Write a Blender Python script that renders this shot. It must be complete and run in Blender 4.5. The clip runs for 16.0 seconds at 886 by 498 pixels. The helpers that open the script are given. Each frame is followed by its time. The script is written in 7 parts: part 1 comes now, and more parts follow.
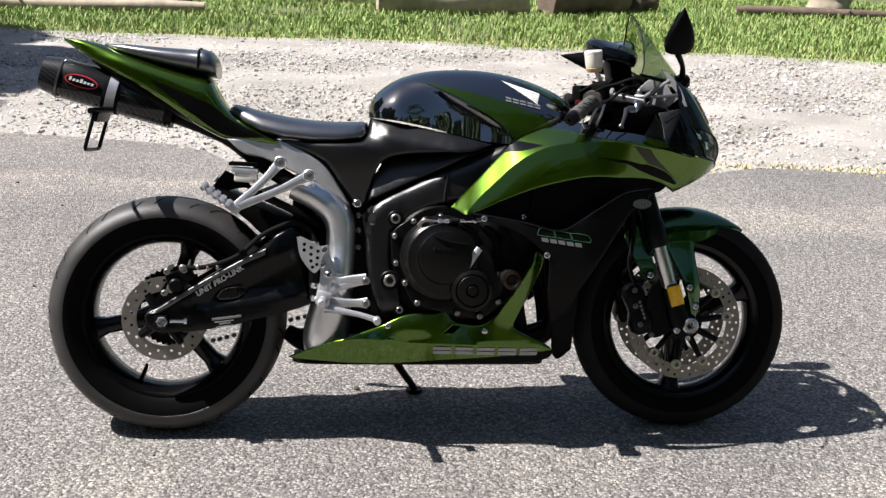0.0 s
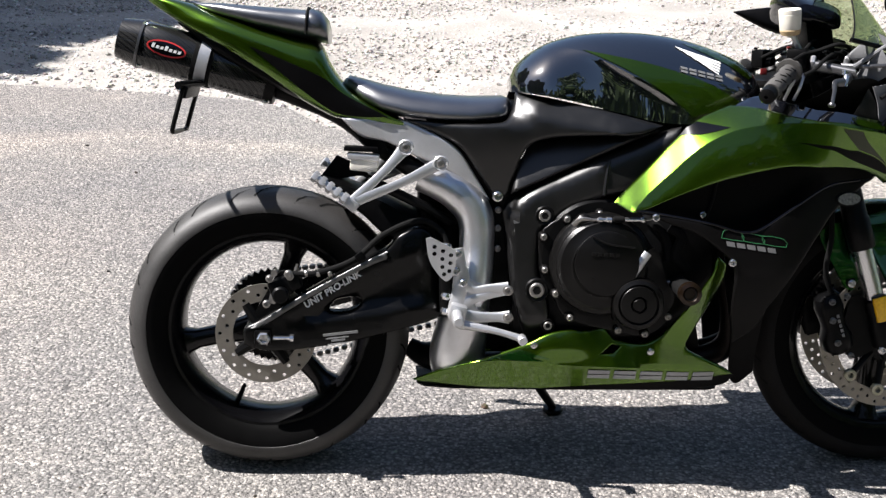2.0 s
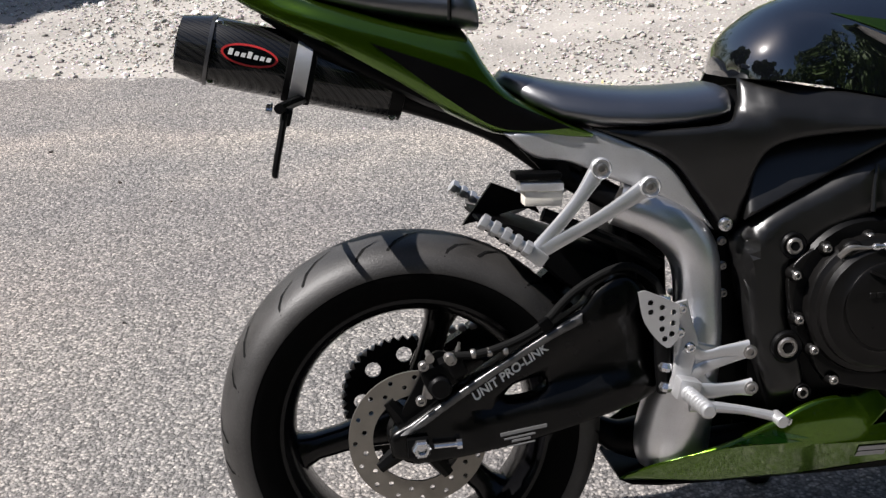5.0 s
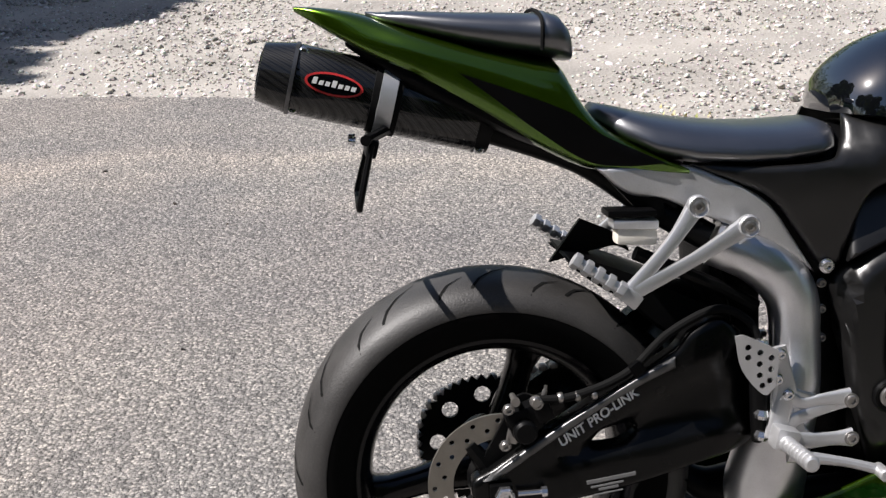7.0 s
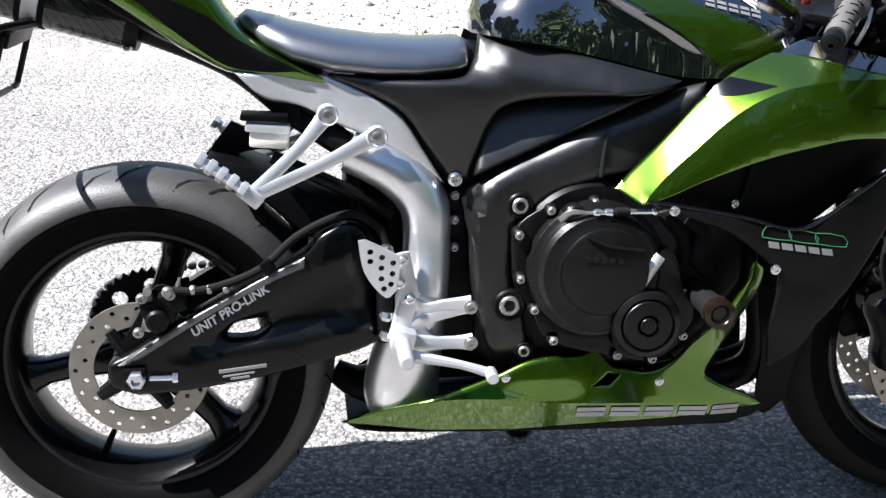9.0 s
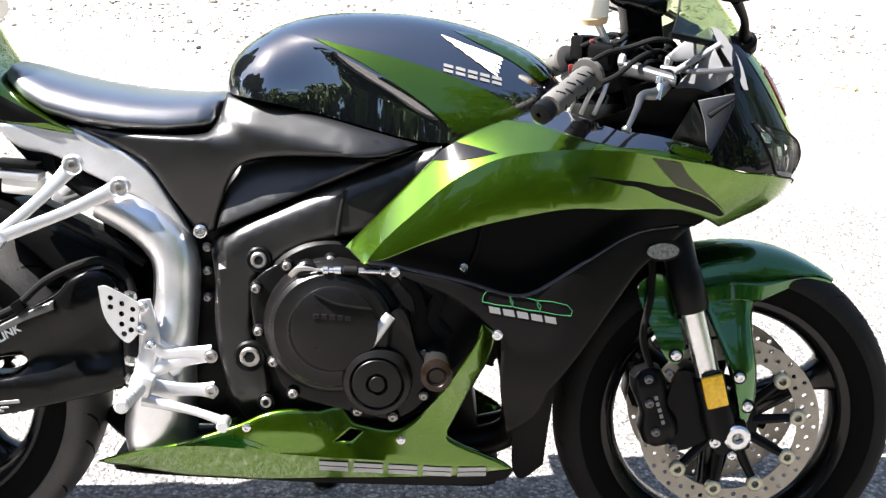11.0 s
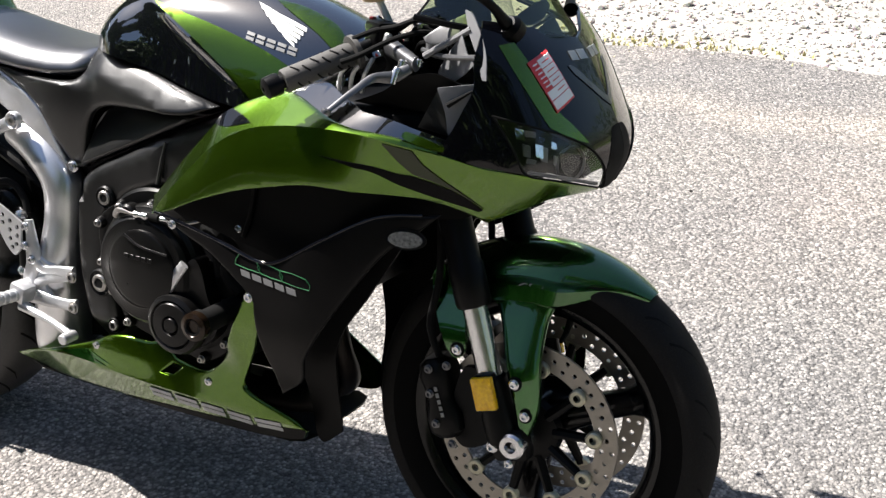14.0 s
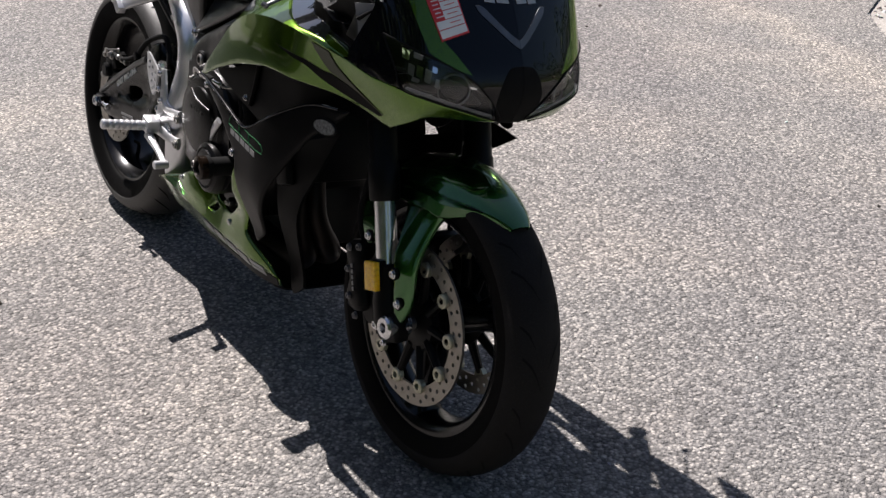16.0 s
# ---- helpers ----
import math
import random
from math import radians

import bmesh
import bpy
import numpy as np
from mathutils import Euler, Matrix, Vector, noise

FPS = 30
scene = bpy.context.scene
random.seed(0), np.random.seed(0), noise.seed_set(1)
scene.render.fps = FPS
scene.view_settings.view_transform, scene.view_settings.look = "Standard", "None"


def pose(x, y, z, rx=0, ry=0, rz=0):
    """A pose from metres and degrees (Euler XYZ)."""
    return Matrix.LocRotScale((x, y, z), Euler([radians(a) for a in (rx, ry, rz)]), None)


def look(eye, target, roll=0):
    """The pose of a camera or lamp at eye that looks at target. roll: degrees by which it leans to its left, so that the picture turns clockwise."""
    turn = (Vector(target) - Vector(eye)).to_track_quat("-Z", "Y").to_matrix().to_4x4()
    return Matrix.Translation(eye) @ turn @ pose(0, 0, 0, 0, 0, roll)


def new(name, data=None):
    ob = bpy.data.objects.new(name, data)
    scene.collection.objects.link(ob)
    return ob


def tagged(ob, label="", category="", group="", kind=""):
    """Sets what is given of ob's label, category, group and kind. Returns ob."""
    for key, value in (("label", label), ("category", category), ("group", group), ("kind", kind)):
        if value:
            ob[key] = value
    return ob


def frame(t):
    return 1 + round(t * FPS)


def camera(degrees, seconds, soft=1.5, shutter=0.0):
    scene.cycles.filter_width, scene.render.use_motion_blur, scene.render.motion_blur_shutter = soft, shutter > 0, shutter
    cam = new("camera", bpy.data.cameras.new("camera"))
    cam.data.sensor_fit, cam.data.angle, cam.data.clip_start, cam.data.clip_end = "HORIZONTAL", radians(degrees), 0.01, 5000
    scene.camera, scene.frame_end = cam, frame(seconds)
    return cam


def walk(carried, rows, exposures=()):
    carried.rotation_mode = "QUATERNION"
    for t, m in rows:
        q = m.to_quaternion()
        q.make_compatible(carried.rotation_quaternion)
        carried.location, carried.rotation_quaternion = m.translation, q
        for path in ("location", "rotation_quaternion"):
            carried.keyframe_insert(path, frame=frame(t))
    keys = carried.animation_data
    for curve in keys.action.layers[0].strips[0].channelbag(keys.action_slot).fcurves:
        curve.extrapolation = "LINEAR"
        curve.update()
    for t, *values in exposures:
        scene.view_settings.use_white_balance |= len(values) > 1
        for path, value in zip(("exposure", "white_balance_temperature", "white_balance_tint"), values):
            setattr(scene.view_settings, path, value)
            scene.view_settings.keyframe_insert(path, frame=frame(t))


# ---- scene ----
cam = camera(39.8, 16.0, soft=1.4)
PATH = [
    (0, (0.309, 0.231, 1.422), (0.159, 2.144, 0.855), 1.8),
    (0.5, (0.258, 0.271, 1.416), (0.122, 2.182, 0.843), 1.6),
    (1, (0.184, 0.371, 1.408), (0.029, 2.273, 0.809), 0.1),
    (1.5, (0.132, 0.568, 1.392), (-0.039, 2.468, 0.789), 1.1),
    (2, (0.05, 0.777, 1.389), (-0.191, 2.649, 0.726), 1.2),
    (2.5, (-0.123, 0.944, 1.396), (-0.264, 2.829, 0.742), -0.3),
    (3, (-0.289, 1.144, 1.377), (-0.375, 3.02, 0.688), -2.1),
    (3.5, (-0.43, 1.342, 1.359), (-0.543, 3.204, 0.638), -2.9),
    (3.7, (-0.487, 1.419, 1.355), (-0.56, 3.27, 0.6), -2.1),
    (5.8, (-0.498, 1.499, 1.32), (-0.663, 3.344, 0.567), -2.5),
    (6, (-0.515, 1.507, 1.329), (-0.695, 3.358, 0.595), -2.4),
    (6.5, (-0.57, 1.561, 1.328), (-0.758, 3.41, 0.591), -1.8),
    (7, (-0.574, 1.564, 1.331), (-0.738, 3.42, 0.604), -2.1),
    (7.5, (-0.47, 1.512, 1.328), (-0.631, 3.352, 0.561), -2.1),
    (8, (-0.345, 1.456, 1.334), (-0.466, 3.292, 0.551), 0.3),
    (8.5, (-0.237, 1.458, 1.328), (-0.322, 3.296, 0.543), 1.0),
    (9, (-0.1, 1.509, 1.345), (-0.173, 3.316, 0.491), 2.2),
    (9.5, (0.104, 1.512, 1.356), (-0.076, 3.345, 0.576), 1.8),
    (10, (0.292, 1.493, 1.383), (0.053, 3.311, 0.585), 2.9),
    (10.2, (0.346, 1.488, 1.387), (0.097, 3.312, 0.606), 2.9),
    (12.3, (0.965, 1.724, 1.432), (0.415, 3.438, 0.559), 0.7),
    (12.5, (1.075, 1.741, 1.444), (0.446, 3.414, 0.546), 0.9),
    (13, (1.262, 1.823, 1.457), (0.533, 3.436, 0.525), -0.8),
    (13.5, (1.425, 1.935, 1.448), (0.522, 3.485, 0.564), -0.3),
    (14, (1.633, 2.052, 1.46), (0.536, 3.467, 0.568), -2.4),
    (14.5, (1.909, 2.159, 1.452), (0.664, 3.393, 0.49), 0.2),
    (15, (1.997, 2.221, 1.451), (0.695, 3.414, 0.512), -0.3),
    (15.5, (2.271, 2.492, 1.449), (0.768, 3.452, 0.544), -0.4),
    (16, (2.517, 2.663, 1.461), (0.902, 3.405, 0.545), -0.2),
]
walk(cam, [(t, look(eye, target, roll)) for t, eye, target, roll in PATH],
     [(0, 1.12, 6500, 12), (1, 1.26, 6500, 12), (2, 1.40, 6400, 12), (3.5, 1.14, 6400, 12), (6, 0.86, 6500, 13), (7.5, 0.90, 6500, 13), (8, 1.33, 6450, 13), (8.5, 1.60, 6350, 14), (9, 2.15, 6050, 11), (10.2, 2.92, 6250, 12), (12.3, 2.05, 6750, 10), (13.5, 1.80, 6650, 10), (14.5, 1.62, 6600, 12), (15, 1.56, 6600, 13), (16, 1.0, 6550, 15)])

# ---- light ----
SUN = Vector((-0.70, -0.100, 1.0)).normalized()          # towards the sun
world = bpy.data.worlds.new("sky")
scene.world = world
world.use_nodes = True
wn = world.node_tree.nodes
sky = wn.new("ShaderNodeTexSky")
sky.sky_type, sky.sun_disc = "NISHITA", False
sky.sun_elevation, sky.sun_rotation = math.asin(SUN.z), radians(270)
sky.air_density, sky.dust_density, sky.ozone_density = 1.1, 1.7, 3.0
wn["Background"].inputs["Strength"].default_value = 0.046
world.node_tree.links.new(sky.outputs["Color"], wn["Background"].inputs["Color"])
sun_data = bpy.data.lights.new("sun", "SUN")
sun_data.energy, sun_data.angle, sun_data.color = 5.0, radians(0.53), (1.0, 0.97, 0.93)
sun = new("sun", sun_data)
sun.matrix_world = look(SUN * 40, (0, 0, 0))


# ---- materials ----
def material(name, color, rough=0.5, metal=0.0, coat=0.0, coat_rough=0.03, spec=0.5, vary=0.25, scale=30.0, fine=400.0, bump=0.1, tint=None, dust=0.0, coat_ior=1.5):
    """A surface with broad and fine changes of tone, gloss and relief. tint: the tone of its worn or dusty places."""
    m = bpy.data.materials.new(name)
    m.use_nodes = True
    nt = m.node_tree
    n, link = nt.nodes, nt.links.new
    b = n["Principled BSDF"]
    b.inputs["Roughness"].default_value, b.inputs["Metallic"].default_value = rough, metal
    b.inputs["Coat Weight"].default_value, b.inputs["Coat Roughness"].default_value = coat, coat_rough
    b.inputs["Specular IOR Level"].default_value, b.inputs["Coat IOR"].default_value = spec, coat_ior
    co = n.new("ShaderNodeTexCoord")
    big, small = n.new("ShaderNodeTexNoise"), n.new("ShaderNodeTexNoise")
    big.inputs["Scale"].default_value, small.inputs["Scale"].default_value = scale, fine
    big.inputs["Detail"].default_value, small.inputs["Detail"].default_value = 5, 3
    for tex in (big, small):
        link(co.outputs["Object"], tex.inputs["Vector"])
    ramp = n.new("ShaderNodeValToRGB")
    ramp.color_ramp.elements[0].position, ramp.color_ramp.elements[1].position = 0.3, 0.75
    dark = [c * (1 - vary) for c in color]
    ramp.color_ramp.elements[0].color = (*dark, 1)
    ramp.color_ramp.elements[1].color = (*[min(1, c * (1 + vary)) for c in color], 1)
    link(big.outputs["Fac"], ramp.inputs["Fac"])
    last = ramp.outputs["Color"]
    if tint:
        mask = n.new("ShaderNodeMapRange")
        mask.inputs["From Min"].default_value, mask.inputs["From Max"].default_value = 0.5, 0.75
        mask.inputs["To Max"].default_value = dust
        link(small.outputs["Fac"], mask.inputs["Value"])
        mix = n.new("ShaderNodeMix")
        mix.data_type = "RGBA"
        link(mask.outputs["Result"], mix.inputs["Factor"])
        link(last, mix.inputs["A"])
        mix.inputs["B"].default_value = (*tint, 1)
        last = mix.outputs["Result"]
    link(last, b.inputs["Base Color"])
    rr = n.new("ShaderNodeMapRange")
    rr.inputs["To Min"].default_value, rr.inputs["To Max"].default_value = max(0.02, rough * 0.8), min(1, rough * 1.2)
    link(big.outputs["Fac"], rr.inputs["Value"])
    link(rr.outputs["Result"], b.inputs["Roughness"])
    if bump:
        bp = n.new("ShaderNodeBump")
        bp.inputs["Strength"].default_value, bp.inputs["Distance"].default_value = bump, 0.002
        link(small.outputs["Fac"], bp.inputs["Height"])
        link(bp.outputs["Normal"], b.inputs["Normal"])
    return m


def glass(name, color, rough=0.02, mixin=0.05):
    """Thin clear sheet: mostly see-through, with a faint gloss."""
    m = bpy.data.materials.new(name)
    m.use_nodes = True
    n, link = m.node_tree.nodes, m.node_tree.links.new
    n.remove(n["Principled BSDF"])
    tr, gl, mx = n.new("ShaderNodeBsdfTransparent"), n.new("ShaderNodeBsdfGlossy"), n.new("ShaderNodeMixShader")
    tr.inputs["Color"].default_value = (*color, 1)
    gl.inputs["Roughness"].default_value = rough
    mx.inputs["Fac"].default_value = mixin
    link(tr.outputs["BSDF"], mx.inputs[1])
    link(gl.outputs["BSDF"], mx.inputs[2])
    link(mx.outputs["Shader"], n["Material Output"].inputs["Surface"])
    return m


def asphalt():
    """Old worn asphalt: pale stones of several tones in a grey binder, with dust and darker stains."""
    m = bpy.data.materials.new("asphalt")
    m.use_nodes = True
    n, link = m.node_tree.nodes, m.node_tree.links.new
    b = n["Principled BSDF"]
    b.inputs["Roughness"].default_value = 0.85
    co = n.new("ShaderNodeTexCoord")
    stone, stone2, grain, patch = (n.new("ShaderNodeTexVoronoi"), n.new("ShaderNodeTexVoronoi"), n.new("ShaderNodeTexNoise"), n.new("ShaderNodeTexNoise"))
    stone.inputs["Scale"].default_value, stone2.inputs["Scale"].default_value = 135, 62
    grain.inputs["Scale"].default_value, grain.inputs["Detail"].default_value = 260, 3
    patch.inputs["Scale"].default_value, patch.inputs["Detail"].default_value = 0.9, 6
    for tex in (stone, stone2, grain, patch):
        link(co.outputs["Object"], tex.inputs["Vector"])
    sep = n.new("ShaderNodeSeparateColor")
    link(stone.outputs["Color"], sep.inputs["Color"])
    tone = n.new("ShaderNodeValToRGB")
    el = tone.color_ramp.elements
    el[0].position, el[0].color = 0.0, (0.105, 0.101, 0.097, 1)
    el[1].position, el[1].color = 1.0, (0.45, 0.425, 0.39, 1)
    for pos, c in ((0.35, (0.172, 0.166, 0.160, 1)), (0.7, (0.262, 0.251, 0.239, 1)), (0.9, (0.36, 0.341, 0.318, 1))):
        e = el.new(pos)
        e.color = c
    link(sep.outputs["Red"], tone.inputs["Fac"])
    gap = n.new("ShaderNodeMapRange")
    gap.inputs["From Min"].default_value, gap.inputs["From Max"].default_value = 0.25, 0.75
    gap.inputs["To Min"].default_value, gap.inputs["To Max"].default_value = 1.08, 0.62
    link(stone.outputs["Distance"], gap.inputs["Value"])
    mul = n.new("ShaderNodeMix")
    mul.data_type, mul.blend_type = "RGBA", "MULTIPLY"
    mul.inputs["Factor"].default_value = 1.0
    link(tone.outputs["Color"], mul.inputs["A"])
    link(gap.outputs["Result"], mul.inputs["B"])
    dust = n.new("ShaderNodeValToRGB")
    dust.color_ramp.elements[0].position, dust.color_ramp.elements[0].color = 0.30, (0.80, 0.80, 0.82, 1)
    dust.color_ramp.elements[1].position, dust.color_ramp.elements[1].color = 0.72, (1.18, 1.15, 1.10, 1)
    link(patch.outputs["Fac"], dust.inputs["Fac"])
    mul2 = n.new("ShaderNodeMix")
    mul2.data_type, mul2.blend_type = "RGBA", "MULTIPLY"
    mul2.inputs["Factor"].default_value = 1.0
    link(mul.outputs["Result"], mul2.inputs["A"])
    link(dust.outputs["Color"], mul2.inputs["B"])
    sand, blush = n.new("ShaderNodeTexNoise"), n.new("ShaderNodeTexNoise")
    sand.inputs["Scale"].default_value, sand.inputs["Detail"].default_value, sand.inputs["Distortion"].default_value = 1.1, 7, 0.8
    blush.inputs["Scale"].default_value, blush.inputs["Detail"].default_value = 0.55, 3
    last = mul2.outputs["Result"]
    for tex, lo, hi, most, tone_to, blend in ((sand, 0.55, 0.72, 0.8, (1.38, 1.33, 1.27, 1), "MULTIPLY"), (blush, 0.42, 0.62, 0.5, (1.05, 0.985, 0.968, 1), "MULTIPLY")):
        link(co.outputs["Object"], tex.inputs["Vector"])
        amount, lay = n.new("ShaderNodeMapRange"), n.new("ShaderNodeMix")
        amount.inputs["From Min"].default_value, amount.inputs["From Max"].default_value, amount.inputs["To Max"].default_value = lo, hi, most
        lay.data_type, lay.blend_type = "RGBA", blend
        link(tex.outputs["Fac"], amount.inputs["Value"])
        link(amount.outputs["Result"], lay.inputs["Factor"])
        link(last, lay.inputs["A"])
        lay.inputs["B"].default_value = tone_to
        last = lay.outputs["Result"]
    xyz, wob, off, dist, fall, strip_mix = (n.new("ShaderNodeSeparateXYZ"), n.new("ShaderNodeTexNoise"), n.new("ShaderNodeMath"), n.new("ShaderNodeMath"), n.new("ShaderNodeMapRange"), n.new("ShaderNodeMix"))
    wob.inputs["Scale"].default_value, wob.inputs["Detail"].default_value = 0.8, 8
    link(co.outputs["Object"], xyz.inputs["Vector"])
    link(co.outputs["Object"], wob.inputs["Vector"])
    off.operation, dist.operation = "MULTIPLY_ADD", "ABSOLUTE"        # sandy strip that the tyres leave along the drive
    off.inputs[1].default_value = 1.6
    link(wob.outputs["Fac"], off.inputs[0])
    shift = n.new("ShaderNodeMath")
    shift.operation = "SUBTRACT"
    shift.inputs[1].default_value = 6.55
    link(xyz.outputs["Y"], shift.inputs[0])
    link(shift.outputs["Value"], off.inputs[2])
    link(off.outputs["Value"], dist.inputs[0])
    fall.inputs["From Min"].default_value, fall.inputs["From Max"].default_value = 0.28, 0.02
    fall.inputs["To Max"].default_value = 0.7
    link(dist.outputs["Value"], fall.inputs["Value"])
    strip_mix.data_type, strip_mix.blend_type = "RGBA", "MULTIPLY"
    link(fall.outputs["Result"], strip_mix.inputs["Factor"])
    link(last, strip_mix.inputs["A"])
    strip_mix.inputs["B"].default_value = (1.55, 1.48, 1.38, 1)
    link(strip_mix.outputs["Result"], b.inputs["Base Color"])
    add = n.new("ShaderNodeMath")
    add.operation = "SUBTRACT"
    link(grain.outputs["Fac"], add.inputs[0])
    link(stone.outputs["Distance"], add.inputs[1])
    add2 = n.new("ShaderNodeMath")
    add2.operation = "SUBTRACT"
    link(add.outputs["Value"], add2.inputs[0])
    link(stone2.outputs["Distance"], add2.inputs[1])
    bp = n.new("ShaderNodeBump")
    bp.inputs["Strength"].default_value, bp.inputs["Distance"].default_value = 1.0, 0.005
    link(add2.outputs["Value"], bp.inputs["Height"])
    link(bp.outputs["Normal"], b.inputs["Normal"])
    return m


def island_tones(name, colors, rough=0.8, bump=0.4, fine=80.0):
    """One material for many small pieces in a mesh: each piece takes its own tone out of the list."""
    m = bpy.data.materials.new(name)
    m.use_nodes = True
    n, link = m.node_tree.nodes, m.node_tree.links.new
    b = n["Principled BSDF"]
    b.inputs["Roughness"].default_value = rough
    b.inputs["Specular IOR Level"].default_value = 0.3
    g, ramp, co, tex, mix = n.new("ShaderNodeNewGeometry"), n.new("ShaderNodeValToRGB"), n.new("ShaderNodeTexCoord"), n.new("ShaderNodeTexNoise"), n.new("ShaderNodeMix")
    el = ramp.color_ramp.elements
    for i, c in enumerate(colors):
        e = el[i] if i < 2 else el.new(0.5)
        e.position, e.color = i / (len(colors) - 1), (*c, 1)
    link(g.outputs["Random Per Island"], ramp.inputs["Fac"])
    tex.inputs["Scale"].default_value = fine
    link(co.outputs["Object"], tex.inputs["Vector"])
    mix.data_type, mix.blend_type = "RGBA", "MULTIPLY"
    mix.inputs["Factor"].default_value = 0.6
    link(ramp.outputs["Color"], mix.inputs["A"])
    link(tex.outputs["Color"], mix.inputs["B"])
    link(ramp.outputs["Color"] if not bump else mix.outputs["Result"], b.inputs["Base Color"])
    return m


def carbon():
    """Lacquered carbon twill: slanting stripes that differ in gloss."""
    m = material("carbon_weave", (0.010, 0.010, 0.011), 0.3, 0.0, 0.8, 0.03, spec=0.20, vary=0.1, bump=0)
    n, link = m.node_tree.nodes, m.node_tree.links.new
    b = n["Principled BSDF"]
    co, wave, ramp, gloss = n.new("ShaderNodeTexCoord"), n.new("ShaderNodeTexWave"), n.new("ShaderNodeValToRGB"), n.new("ShaderNodeMapRange")
    wave.bands_direction = "DIAGONAL"
    wave.inputs["Scale"].default_value, wave.inputs["Distortion"].default_value = 52, 0.4
    link(co.outputs["Object"], wave.inputs["Vector"])
    ramp.color_ramp.elements[0].color, ramp.color_ramp.elements[1].color = (0.0006, 0.0006, 0.0007, 1), (0.004, 0.004, 0.0045, 1)
    ramp.color_ramp.elements[0].position, ramp.color_ramp.elements[1].position = 0.35, 0.75
    link(wave.outputs["Fac"], ramp.inputs["Fac"])
    link(ramp.outputs["Color"], b.inputs["Base Color"])
    gloss.inputs["To Min"].default_value, gloss.inputs["To Max"].default_value = 0.8, 0.26
    link(wave.outputs["Fac"], gloss.inputs["Value"])
    link(gloss.outputs["Result"], b.inputs["Roughness"])
    return m


def candy(name, color, rough, coat_ior, sparkle, coat_rough):
    """Metallic lacquer: coloured flakes under a clear coat, with a faint uncoloured glint of the flakes themselves."""
    m = material(name, color, rough, 0.95, 1.0, coat_rough, vary=0.06, scale=4, fine=2500, bump=0.03, coat_ior=coat_ior)
    n, link = m.node_tree.nodes, m.node_tree.links.new
    glint, mix = n.new("ShaderNodeBsdfGlossy"), n.new("ShaderNodeMixShader")
    glint.inputs["Roughness"].default_value = 0.22
    mix.inputs["Fac"].default_value = sparkle
    link(n["Principled BSDF"].outputs["BSDF"], mix.inputs[1])
    link(glint.outputs["BSDF"], mix.inputs[2])
    link(mix.outputs["Shader"], n["Material Output"].inputs["Surface"])
    return m


GREEN = candy("candy_green_paint", (0.064, 0.138, 0.0009), 0.25, 1.44, 0.012, 0.05)
# same lacquer as GREEN; the mudguard's darker reflected tone is put into the colour
EMERALD = candy("darkened_green_paint", (0.016, 0.100, 0.010), 0.27, 1.6, 0.006, 0.03)
GLOSS = material("black_gloss_paint", (0.002, 0.0022, 0.0035), 0.2, 0.0, 0.6, 0.025, vary=0.1, scale=6, bump=0.0, spec=0.05, coat_ior=1.45)
TANKPAINT = material("black_tank_lacquer", (0.002, 0.0022, 0.0035), 0.2, 0.0, 1.0, 0.02, vary=0.1, scale=6, bump=0.0, spec=0.1, coat_ior=2.6)
OLIVE = material("dark_olive_paint", (0.014, 0.020, 0.004), 0.3, 0.6, 0.4, 0.1, vary=0.08, scale=4, bump=0)
LEVER = material("grey_lever_metal", (0.13, 0.13, 0.135), 0.36, 0.8, vary=0.15, scale=40, fine=700, bump=0.05)
PLASTIC = material("black_plastic", (0.0014, 0.0014, 0.0016), 0.45, vary=0.2, bump=0.08, fine=900, spec=0.08)
SATIN = material("dark_satin_plastic", (0.0050, 0.0049, 0.0049), 0.31, vary=0.12, bump=0.05, fine=1200, tint=(0.006, 0.006, 0.006), dust=0.12, spec=0.5)
FRAME = material("dark_frame_paint", (0.0060, 0.0058, 0.0058), 0.31, vary=0.12, bump=0.05, fine=900, tint=(0.007, 0.007, 0.007), dust=0.15, spec=0.5)
PANEL = material("grey_cockpit_plastic", (0.15, 0.15, 0.155), 0.45, vary=0.12, bump=0.05, fine=900, spec=0.4)
STAINED = material("amber_cup_base", (0.50, 0.36, 0.20), 0.4, vary=0.15, bump=0)
SKYGLASS = material("folded_mirror_glass", (0.85, 0.86, 0.87), 0.22, 1.0, vary=0.0, bump=0)
SMOKE = material("charcoal_fairing_paint", (0.0046, 0.0043, 0.0043), 0.34, 0.0, 0.05, 0.12, vary=0.1, bump=0.02, fine=1500, spec=0.07)
SILVER = material("silver_cast_metal", (0.60, 0.60, 0.61), 0.40, 0.75, vary=0.08, scale=18, fine=700, bump=0.06, tint=(0.36, 0.35, 0.34), dust=0.3)
PIPE = material("brushed_exhaust_metal", (0.72, 0.72, 0.74), 0.32, 0.9, vary=0.1, scale=14, fine=500, bump=0.04, tint=(0.42, 0.39, 0.36), dust=0.2)
STEEL = material("worn_steel", (0.34, 0.325, 0.31), 0.36, 0.9, vary=0.12, scale=40, fine=900, bump=0.08, tint=(0.2, 0.16, 0.13), dust=0.3)
BOBBIN = material("pale_brass_bobbin", (0.42, 0.40, 0.30), 0.4, 0.6, vary=0.1, bump=0.02)
DISC = material("brownish_disc_steel", (0.27, 0.25, 0.22), 0.40, 0.85, vary=0.12, scale=40, fine=900, bump=0.08, tint=(0.18, 0.15, 0.12), dust=0.3)
CHROME = material("bright_steel", (0.62, 0.62, 0.63), 0.2, 0.95, vary=0.08, bump=0.02)
SWING = material("satin_swingarm_paint", (0.0020, 0.0020, 0.0020), 0.26, vary=0.15, bump=0.04, fine=700, spec=0.22)
